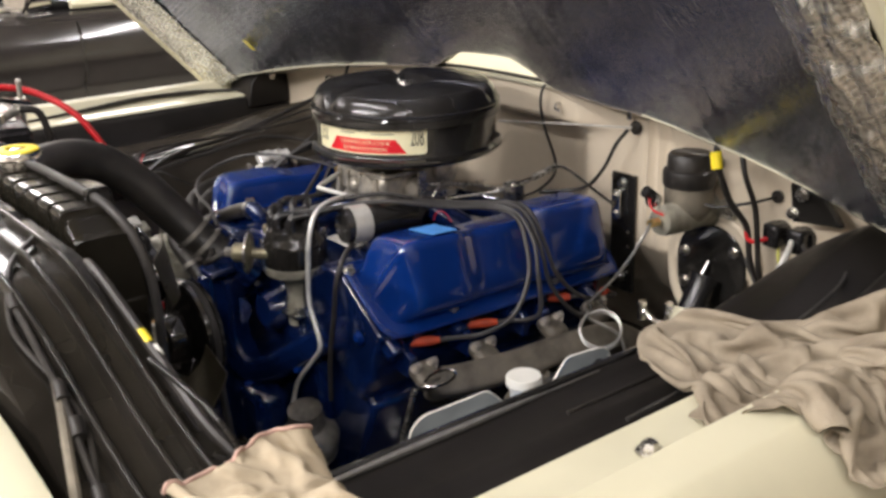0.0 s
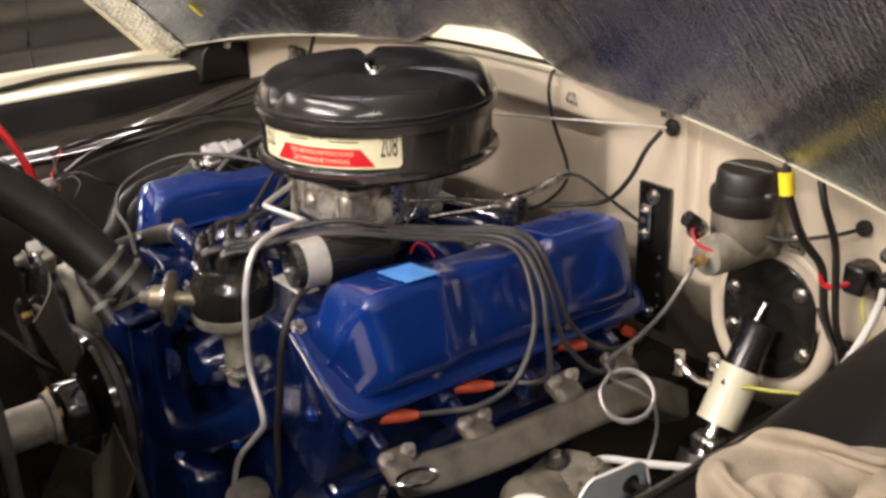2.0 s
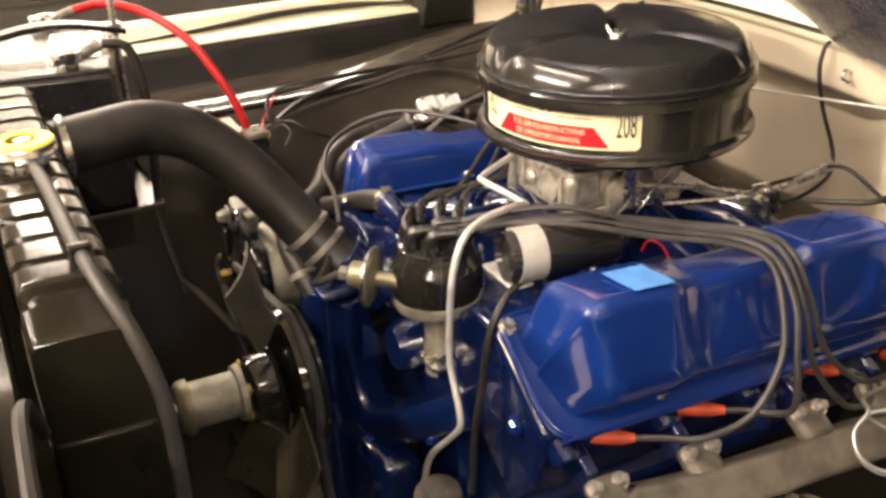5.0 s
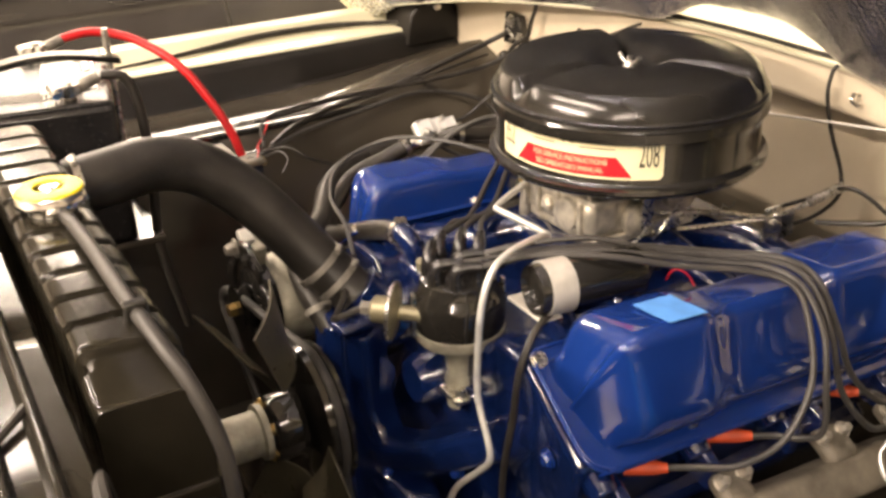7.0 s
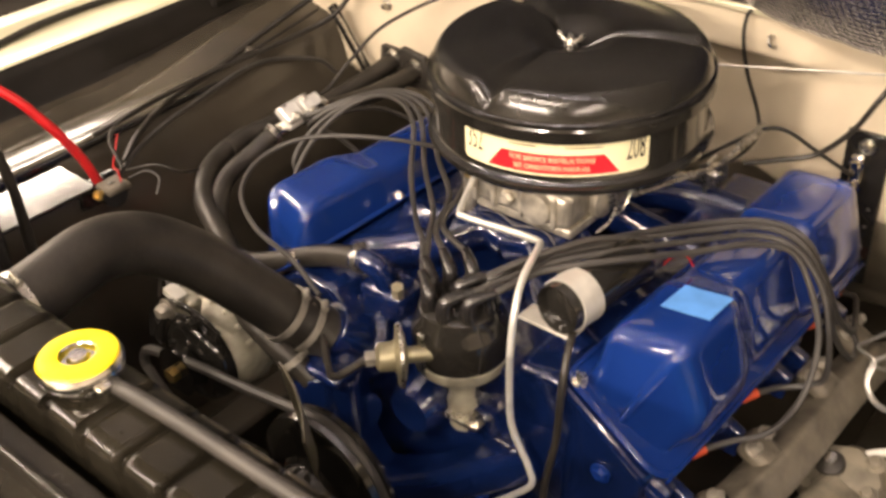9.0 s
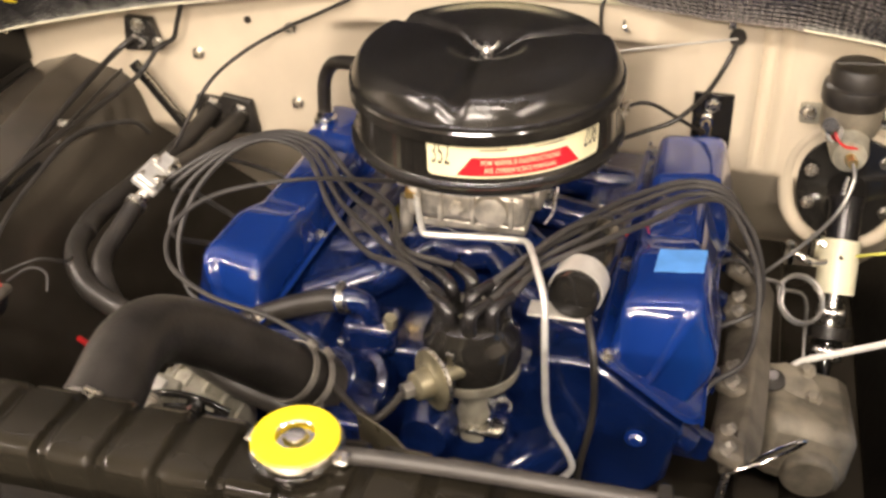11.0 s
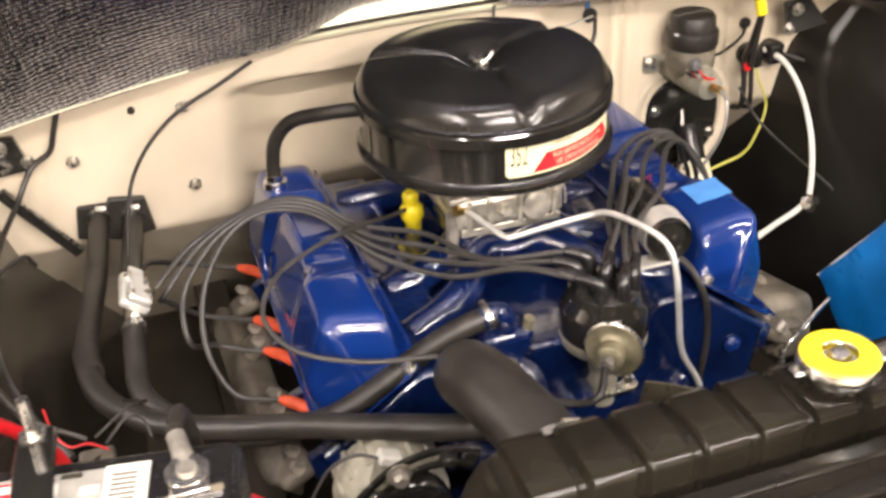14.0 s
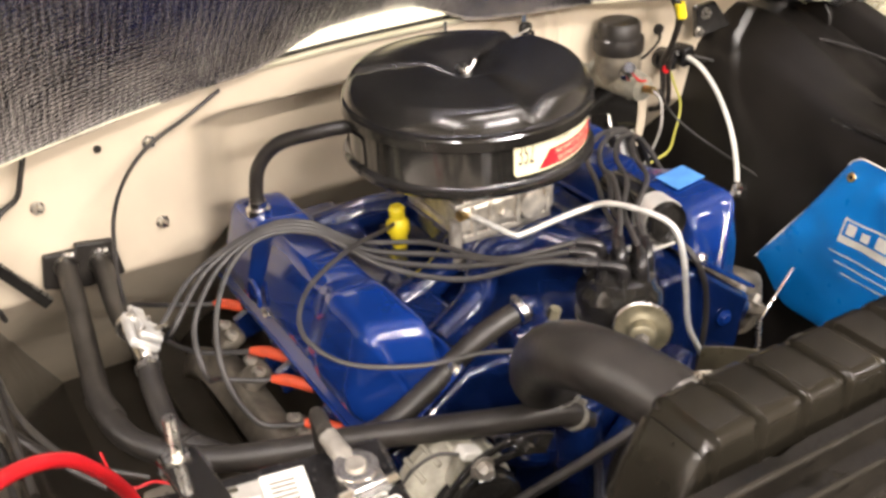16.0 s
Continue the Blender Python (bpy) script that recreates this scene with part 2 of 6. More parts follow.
def lathe(profile, at, axis=(0, 0, 1), seg=48, bm=None):
    """Turns a profile of (radius, height) round an axis; ends on the axis where the radius is 0."""
    bm = bm or bmesh.new()
    turn = Vector(axis).to_track_quat("Z", "Y").to_matrix()
    rings = []
    for r, h in profile:
        if r < 1e-6:
            rings.append([bm.verts.new(Vector(at) + turn @ Vector((0, 0, h)))])
        else:
            rings.append([bm.verts.new(Vector(at) + turn @ Vector((r * math.cos(2 * math.pi * k / seg), r * math.sin(2 * math.pi * k / seg), h))) for k in range(seg)])
    for p, q in zip(rings, rings[1:]):
        for k in range(seg):
            j = (k + 1) % seg
            if len(p) == 1 and len(q) == 1:
                continue
            if len(p) == 1:
                bm.faces.new((p[0], q[k], q[j]))
            elif len(q) == 1:
                bm.faces.new((p[k], p[j], q[0]))
            else:
                bm.faces.new((p[k], p[j], q[j], q[k]))
    return bm


def prism(poly, axis, lo, hi, bm=None):
    """A polygon of the other two axes, drawn out along one axis from lo to hi."""
    bm = bm or bmesh.new()
    k = "xyz".index(axis)

    def put(a, b, c):
        v = [a, b]
        v.insert(k, c)
        return bm.verts.new(v)

    lower, upper = [put(a, b, lo) for a, b in poly], [put(a, b, hi) for a, b in poly]
    bm.faces.new(lower)
    bm.faces.new(upper[::-1])
    for i in range(len(poly)):
        j = (i + 1) % len(poly)
        bm.faces.new((lower[i], lower[j], upper[j], upper[i]))
    return bm


def loft(rings, closed=True, caps=True, bm=None):
    bm = bm or bmesh.new()
    rows = [[bm.verts.new(v) for v in ring] for ring in rings]
    for p, q in zip(rows, rows[1:]):
        n = len(p)
        for i in range(n if closed else n - 1):
            j = (i + 1) % n
            bm.faces.new((p[i], p[j], q[j], q[i]))
    if caps and closed:
        bm.faces.new(rows[0])
        bm.faces.new(rows[-1][::-1])
    return bm


def spline(pts, n=8):
    pts = [Vector(p) for p in pts]
    pts = [2 * pts[0] - pts[1]] + pts + [2 * pts[-1] - pts[-2]]
    out = []
    for a, b, c, d in zip(pts, pts[1:], pts[2:], pts[3:]):
        for k in range(n):
            t = k / n
            out.append(0.5 * (2 * b + (c - a) * t + (2 * a - 5 * b + 4 * c - d) * t * t + (3 * b - a - 3 * c + d) * t ** 3))
    out.append(pts[-2])
    return out


def pipe(pts, r, seg=10, n=8, radii=None, bm=None, smooth=True):
    """A round tube along a soft curve through the points."""
    line = spline(pts, n) if smooth else [Vector(p) for p in pts]
    up, rings = Vector((0.13, 0.27, 0.95)), []
    for i, p in enumerate(line):
        ahead = (line[min(i + 1, len(line) - 1)] - line[max(i - 1, 0)]).normalized()
        side = ahead.cross(up)
        side = side.normalized() if side.length > 1e-4 else Vector((1, 0, 0))
        up = side.cross(ahead).normalized()
        rr = r if radii is None else radii(i / (len(line) - 1))
        rings.append([p + rr * (math.cos(2 * math.pi * k / seg) * side + math.sin(2 * math.pi * k / seg) * up) for k in range(seg)])
    return loft(rings, bm=bm)


def rounded(poly, radii, n=6, closed=False):
    """A polygon of (a, b) with its corners turned into arcs of the given radii."""
    out, m = [], len(poly)
    for i in range(m):
        p = Vector(poly[i])
        if not closed and i in (0, m - 1) or radii[i] <= 0:
            out.append(tuple(p))
            continue
        a, b = (Vector(poly[i - 1]) - p), (Vector(poly[(i + 1) % m]) - p)
        cut = min(radii[i], 0.48 * a.length, 0.48 * b.length)
        a, b = p + a.normalized() * cut, p + b.normalized() * cut
        out += [tuple((1 - t) ** 2 * a + 2 * t * (1 - t) * p + t * t * b) for t in np.linspace(0, 1, n)]
    return out


def bolt(at, axis, r=0.007, h=0.008, washer=True, bm=None):
    bm = bm or bmesh.new()
    a, d = Vector(at), Vector(axis).normalized()
    if washer:
        rod(a, a + d * 0.002, r * 1.35, seg=16, bm=bm)
    rod(a + d * 0.002, a + d * (h * 0.6), r, seg=6, bm=bm)
    rod(a + d * (h * 0.6), a + d * h, r * 0.95, r * 0.7, seg=6, bm=bm)
    return bm


def clamp(at, axis, r, parent, w=0.009, material=None):
    """A band clamp round a hose, with its screw."""
    a, d = Vector(at), Vector(axis).normalized()
    bm = lathe([(r, -w / 2), (r + 0.0018, -w / 2), (r + 0.0018, w / 2), (r, w / 2), (r, -w / 2)], a, d, 28)
    side = d.cross(Vector((0.3, 0.2, 1))).normalized()
    top = d.cross(side)
    c = a + top * (r + 0.004) * (1 if top.z > 0 else -1)
    rod(c - side * 0.008, c + side * 0.008, 0.004, seg=8, bm=bm)
    return part("hose_clamp", bm, material or STEEL, parent, "bright steel band clamp")


def smooth01(a, b, x):
    t = max(0.0, min(1.0, (x - a) / (b - a)))
    return t * t * (3 - 2 * t)


def sheet(nx, ny, place, bm=None, thick=0.0):
    bm = bm or bmesh.new()
    vs = [[bm.verts.new(place(i / nx, j / ny)) for j in range(ny + 1)] for i in range(nx + 1)]
    for i in range(nx):
        for j in range(ny):
            bm.faces.new((vs[i][j], vs[i + 1][j], vs[i + 1][j + 1], vs[i][j + 1]))
    if thick:
        bmesh.ops.recalc_face_normals(bm, faces=bm.faces)
        bmesh.ops.solidify(bm, geom=bm.faces[:], thickness=thick)
    return bm


def lettering(text, size, parent, place, material, name="print", label="", squeeze=1.0):
    """Printed characters: place() takes the text's own x and y and gives the point in the world."""
    data = bpy.data.curves.new("print_curve", "FONT")
    data.body, data.size, data.align_x, data.align_y = text, size, "CENTER", "CENTER"
    data.resolution_u = 3
    ob = bpy.data.objects.new("print_curve", data)
    me = bpy.data.meshes.new_from_object(ob)
    bpy.data.objects.remove(ob)
    bpy.data.curves.remove(data)
    for v in me.vertices:
        v.co = Vector(place(v.co.x * squeeze, v.co.y))
    return link_mesh(name, me, material, parent, label)

# ---- the workshop ----
def room():
    whole("floor", box((0, 1, -0.06), (12, 12, 0.12)), CONCRETE, "grey concrete workshop floor", "floor", kind="structure")
    whole("ceiling", box((0, 1, 3.26), (12, 12, 0.12)), CEILING, "unseen workshop ceiling kept dark to cut bounce", "ceiling", kind="structure")
    for name, c, s in (("wall_north", (0, 7.06, 1.6), (12, 0.12, 3.2)), ("wall_south", (0, -5.06, 1.6), (12, 0.12, 3.2)),
                       ("wall_east", (6.06, 1, 1.6), (0.12, 12, 3.2)), ("wall_west", (-6.06, 1, 1.6), (0.12, 12, 3.2))):
        whole(name, box(c, s), WALLPAINT, "plain painted workshop wall", "wall", kind="structure")
    for x, y, z, sx, sy, _ in LAMPS:
        lamp = thing("ceiling_light", (x, y, 3.2), "white tube light on the ceiling", "lamp", "ceiling lights")
        part("housing", box((x, y, 3.155), (sx + 0.06, sy + 0.06, 0.09)), WHITE, lamp, bevel=0.01)
        part("diffuser", box((x, y, 3.1), (sx, sy, 0.02)), LAMPGLOW, lamp, "glowing tube diffuser")


room()


# ---- the truck's body ----
def lip_z(x):
    return 1.133 - 0.11 * x * x


def firewall_y(x, z):
    y = 1.465 + 0.042 * smooth01(0.18, 0.26, x)
    dent = smooth01(-0.37, -0.25, x) * (1 - smooth01(0.10, 0.25, x)) * (1 - smooth01(1.045, 1.075, z))
    y += 0.085 * dent
    for c in (0.350, 0.378):
        y -= 0.013 * math.exp(-((x - c) / 0.007) ** 2) * smooth01(0.80, 0.90, z)
    y -= 0.010 * smooth01(0.398, 0.408, x) * (1 - smooth01(0.590, 0.602, x)) * smooth01(0.72, 0.74, z)
    if z < 0.845:
        y += 0.9 * (0.845 - z)
    return y


truck = thing("pickup_truck", (0, 1.6, 0), "cream pickup truck with its bonnet raised over the engine bay", "truck")


def body():
    def wall(u, v):
        x = -0.98 + 1.96 * u
        z = 0.715 + (lip_z(x) - 0.715) * v
        return (x, firewall_y(x, z), z)

    def toe(u, v):
        x = -0.98 + 1.96 * u
        z = 0.20 + 0.515 * v
        return (x, firewall_y(x, z) + 0.012, z)
    part("toe_board", sheet(40, 10, toe, thick=-0.01), FIREPAINT, truck, "cream painted toe board under the firewall")

    part("firewall", sheet(240, 60, wall, thick=-0.012), FIREPAINT, truck, "cream painted pressed steel firewall", sharp=60)

    def cowl(u, v):
        x = -0.98 + 1.96 * u
        prof = ((0, 0), (-0.012, 0.004), (-0.014, 0.011), (0, 0.014), (0.10, 0.022), (0.5, 0.06))
        k = min(int(v * 5), 4)
        f = v * 5 - k
        dy, dz = (prof[k][i] * (1 - f) + prof[k + 1][i] * f for i in (0, 1))
        return (x, firewall_y(x, lip_z(x)) + dy, lip_z(x) + dz)

    part("cowl_panel", sheet(60, 20, cowl, thick=0.004), CREAM, truck, "cream cowl panel behind the firewall", sharp=60)
    seal = [(x, firewall_y(x, lip_z(x)) - 0.006, lip_z(x) + 0.016) for x in np.linspace(-0.9, 0.9, 14)]
    part("weatherstrip", pipe(seal, 0.0036, 8, 3), RUBBER, truck, "black rubber seal along the cowl lip")
    # passenger compartment behind, closing the view over the cowl
    part("cab", prism([(1.95, 0.4), (1.95, 1.15), (2.25, 1.75), (3.4, 1.75), (3.4, 0.4)], "x", -1.0, 1.0), CREAM, truck, "cream cab", bevel=0.03)

    for s, side in ((1, "driver"), (-1, "passenger")):
        # inner fender: apron, rolled rail, gutter up to the fender flange
        sec = [(0.60, 0.42), (0.66, 0.62), (0.715, 0.82), (0.735, 0.885), (0.748, 0.905), (0.765, 0.912), (0.785, 0.909),
               (0.84, 0.9085), (0.855, 0.912), (0.868, 0.908), (0.93, 0.9085), (0.955, 0.917), (0.968, 0.965), (0.985, 0.980), (1.0, 0.981)]

        def rise(x, y):
            return (0.115 if s > 0 else 0.06) * smooth01(1.02, 1.46, y) * smooth01(0.66, 0.86, x) * (1 - (0.25 if s > 0 else 1.0) * smooth01(0.90, 0.985, x))
        ys = np.append(np.linspace(0.12, 1.478, 36), (1.60, 1.80, 2.05))
        rings = [[(s * x, y, z + rise(x, y)) for x, z in sec] for y in ys]
        bm = loft(rings, closed=False, caps=False)
        bmesh.ops.recalc_face_normals(bm, faces=bm.faces)
        bmesh.ops.solidify(bm, geom=bm.faces[:], thickness=0.004)
        wall = [[(s * x, y, z + rise(x, y)) for x, z in ((0.928, 0.9055), (0.953, 0.9185), (0.965, 0.966), (0.982, 0.9825), (0.998, 0.9835))] for y in ys]
        bw = loft(wall, closed=False, caps=False)
        bmesh.ops.recalc_face_normals(bw, faces=bw.faces)
        bmesh.ops.solidify(bw, geom=bw.faces[:], thickness=0.002)
        part("fender_wall", bw, MATTBLACK, truck, "black inner face of the fender flange", sharp=50)
        # Driver's side takes the darker black, its shade put into the paint.
        part("inner_fender", bm, MATTBLACK if s > 0 else APRON, truck, "black painted inner fender", sharp=50)
        part("rail_edge", pipe([(s * 0.752, y, 0.909) for y in np.linspace(0.3, 1.17, 6)], 0.0065, 8, 2), BLACK, truck, "glossy rolled rail edge")
        if s > 0:
            # Grey strip put in for the bright highlight along the rolled rail.
            part("rail_highlight", pipe([(0.768, y, 0.9135) for y in np.linspace(0.47, 0.93, 6)], 0.0050, 8, 3, radii=lambda f: 0.0012 + 0.0042 * math.sin(math.pi * min(1, f * 1.3)) ** 0.5 * (f < 0.75)), TUBE, truck, "pale strip put in for the highlight on the rail edge")
        out = [(0.980, 0.983), (0.984, 0.988), (1.058, 0.990), (1.062, 0.993), (1.067, 1.013), (1.072, 1.0175), (1.12, 1.0165), (1.128, 1.013), (1.15, 0.998), (1.185, 0.955), (1.20, 0.77), (1.19, 0.45)]
        rings = [[(s * x, y, z) for x, z in out] for y in np.linspace(0.0, 2.2, 12)]
        bm = loft(rings, closed=False, caps=False)
        bmesh.ops.recalc_face_normals(bm, faces=bm.faces)
        bmesh.ops.solidify(bm, geom=bm.faces[:], thickness=0.004)
        fender = part("fender", bm, CREAM, truck, "cream painted front fender", sharp=40)
        for y in (0.717, 1.2) if s > 0 else ():
            part("bolt", bolt((s * 1.04, y, 0.992), (0, 0, 1), 0.011, 0.012), STEEL, fender, "zinc fender bolt")
    for s in (1, -1):
        poly = [(1.335, 0.955), (1.345, 1.020), (1.372, 1.052), (1.455, 1.068), (1.463, 1.0), (1.463, 0.955)]
        box_part = part("hinge_box", prism(poly, "x", *sorted((s * 0.948, s * 1.075))), MATTBLACK, truck, "black bonnet hinge box on the fender", bevel=0.004)
        part("bolt", bolt((s * 0.947, 1.41, 1.035), (-s, 0, 0), 0.007, 0.010), STEEL, box_part)
        # Added strips that keep light through the bonnet's rear gap off the inner fenders.
        part("cowl_light_stop", sheet(20, 6, lambda u, v: (s * (0.40 + 0.72 * u), 1.468 - (0.036 + 0.10 * (0.40 + 0.72 * u) ** 2) * v, lip_z(0.40 + 0.72 * u) + 0.004 + 0.012 * v), thick=0.003), CREAM, truck, "cream strip added to stop light at the bonnet's rear gap")
    # Thin black strip laid along the step of the passenger's flange.
    part("flange_strip", pipe([(-1.015, 0.70, 0.996), (-1.032, 0.84, 0.997), (-1.052, 0.94, 0.998), (-1.062, 1.04, 1.002), (-1.060, 1.19, 1.001), (-1.03, 1.30, 0.998), (-1.0, 1.36, 0.997)], 0.0055, 8, 6,
                              radii=lambda f: 0.003 + 0.004 * math.sin(math.pi * f)), RUBBER, truck, "thin black strip along the fender flange")
    # Flat gloss panel added to mirror the west lamp as a patch of glare.
    part("glare_panel", box((-0.690, 0.738, 0.9035), (0.118, 0.186, 0.005)), BLACK, truck, "glossy black panel added behind the battery to mirror glare", bevel=0.002)
    # Added sheet: hides the floor and stands for the shade below the engine.
    part("shade_sheet", box((0, 1.10, 0.405), (1.24, 2.1, 0.01)), APRON, truck, "dark sheet standing in for the shade under the bay")
    # wheel wells' floor of the bay: frame rails and cross member
    for s in (1, -1):
        part("frame_rail", box((s * 0.42, 1.0, 0.46), (0.07, 2.2, 0.15)), APRON, truck, bevel=0.008)
    part("cross_member", box((0, 0.75, 0.40), (0.8, 0.16, 0.12)), APRON, truck, bevel=0.01)

    for s in (1, -1):
        for y in (0.62, 3.0):
            wheel = part("wheel", lathe([(0, 0.0), (0.10, 0.0), (0.12, 0.02), (0.19, 0.03), (0.20, 0.0), (0.30, -0.005), (0.345, 0.02), (0.355, 0.06), (0.355, 0.16), (0.33, 0.20), (0.2, 0.20), (0, 0.18)], (s * 1.16, y, 0.355), (-s, 0, 0), 40), RUBBER, truck, "black tyre on a steel wheel")
            part("hub", lathe([(0, -0.03), (0.06, -0.03), (0.08, -0.01), (0.09, 0.01), (0, 0.01)], (s * 1.16, y, 0.355), (-s, 0, 0), 24), STEEL, wheel)


body()


def hood():
    a, length, half = radians(47), 1.2, 1.15

    def under(x, s, lift=0.0):
        arch = 0.05 * math.exp(-((x + 0.045) / 0.155) ** 4) * math.exp(-s / 0.10)
        y = 1.440 - 0.10 * x * x - s * math.cos(a)
        return Vector((x, y - arch * 0.3, lip_z(x) + 0.010 + arch + s * math.sin(a))) + Vector((0, math.sin(a), math.cos(a))) * lift

    h = part("hood", sheet(40, 30, lambda u, v: under(-half + 2 * half * u, length * v - 0.02, 0.040), thick=0.015), CREAM, truck, "cream raised bonnet", sharp=50)
    for s in (1, -1):
        bm = pipe([under(s * (half - 0.012), length * k / 8, 0.006) for k in range(9)], 0.018, 8, 4)
        part("hood_lip", bm, CREAM, h, "rolled cream bonnet edge")

    def foil(u, v):
        x, s = -(half - 0.03) + (half - 0.03 + 0.95) * u, (length - 0.04) * v
        p = under(x, s, 0.0)
        w = 0.006 * noise.noise((x * 5, s * 4, 0.3)) + 0.0012 * noise.noise((x * 34, s * 7, 1.7)) + 0.0011 * noise.noise((x * 110, s * 16, 4.1))
        return p + Vector((0, math.sin(a), math.cos(a))) * w

    part("insulation", sheet(260, 110, foil, thick=0.002), FOIL, h, "crinkled dark silver foil insulation", sharp=180)
    def flap(u, v):
        x, d = 0.935 + 0.15 * u, (length - 0.03) * v
        w = -0.030 * math.sin(math.pi * u) + 0.008 * noise.noise((x * 26, d * 20, 5.0)) + 0.006 * noise.noise((x * 60, d * 50, 1.0))
        return under(x, d, w * (1 - 0.6 * smooth01(0.25, 0.0, d)))
    part("foil_flap", sheet(60, 160, flap, thick=0.002), FOILGLARE, h, "loose crinkled foil edge with its glare in the colour", sharp=180)
    def left_flap(u, v):
        x, d = -1.135 + 0.13 * u, (length - 0.03) * v
        w = -0.016 * math.sin(math.pi * u) + 0.003 * noise.noise((x * 30, d * 14, 2.0)) + 0.002 * noise.noise((x * 70, d * 50, 7.0))
        return under(x, d, w - 0.004)
    part("foil_flap", sheet(40, 120, left_flap, thick=0.002), FOILGLARE, h, "loose crinkled foil edge with its glare in the colour", sharp=180)
    part("inner_rim", sheet(12, 40, lambda u, v: under(1.075 + (half - 1.085) * u, (length - 0.03) * v, 0.010 - 0.012 * math.sin(math.pi * u)), thick=0.003), CREAM, h, "pale painted bonnet frame edge", sharp=60)
    for x, s in ((-0.827, 0.116),):
        p, n = under(x, s, -0.010), Vector((0, math.sin(a), math.cos(a)))
        part("tape_mark", sheet(3, 2, lambda u, v: p + Vector((0.022 * (u - 0.5), -0.036 * (v - 0.5) * math.cos(a), 0.036 * (v - 0.5) * math.sin(a))), thick=0.001), YELLOW, h, "small yellow tape mark")


hood()


def front_panel():
    """The black radiator support with its pressed ribs, and the cream header before it."""
    sec = [(0.375, 1.02), (0.375, 1.124), (0.371, 1.129), (0.354, 1.130), (0.350, 1.137), (0.345, 1.137), (0.340, 1.126), (0.323, 1.125), (0.319, 1.134),
           (0.313, 1.134), (0.308, 1.120), (0.286, 1.118), (0.282, 1.125), (0.276, 1.125), (0.271, 1.112), (0.228, 1.108), (0.216, 1.09), (0.20, 0.7)]
    rings = []
    for x in np.linspace(-0.93, 0.93, 110):
        drop = 0.13 * smooth01(0.42, 0.90, abs(x))
        notch = 0.008 * (math.exp(-((x + 0.21) / 0.010) ** 2) + math.exp(-((x - 0.23) / 0.010) ** 2))
        rings.append([(x, y, z - drop - notch * (z > 1.12)) for y, z in sec])
    bm = loft(rings, closed=False, caps=False)
    bmesh.ops.recalc_face_normals(bm, faces=bm.faces)
    bmesh.ops.solidify(bm, geom=bm.faces[:], thickness=0.003)
    support = part("radiator_support", bm, SUPPORT, truck, "black ribbed radiator support panel", sharp=45)
    for y, z in ((0.3475, 1.1375), (0.316, 1.1345), (0.279, 1.1255)):
        bead = [(x, y, z - 0.13 * smooth01(0.42, 0.90, abs(x))) for x in np.linspace(-0.92, 0.92, 40)]
        part("pressed_bead", pipe(bead, 0.0036, 10, 2), SUPPORT, support)
    sec = [(0.188, 0.85), (0.192, 1.02), (0.2095, 1.048), (0.207, 1.059), (0.190, 1.065), (0.10, 1.058), (0.02, 1.03), (-0.02, 0.96), (-0.03, 0.6)]
    rings = [[(x, y, z - 0.09 * smooth01(0.55, 1.15, abs(x))) for y, z in sec] for x in np.linspace(-1.15, 1.15, 30)]
    bm = loft(rings, closed=False, caps=False)
    bmesh.ops.recalc_face_normals(bm, faces=bm.faces)
    bmesh.ops.solidify(bm, geom=bm.faces[:], thickness=0.003)
    part("header_panel", bm, CREAM, truck, "cream front header panel", sharp=45)
    part("latch_plate", box((-0.060, 0.235, 1.128), (0.150, 0.130, 0.040), Matrix.Rotation(radians(-8), 3, "Z")), CREAM, truck, "cream bonnet latch bracket", bevel=0.006)


front_panel()

# ---- engine ----
engine = thing("engine", (-0.012, 1.15, 0.45), "glossy dark blue painted V8 engine in the bay", "engine")
CX = -0.012


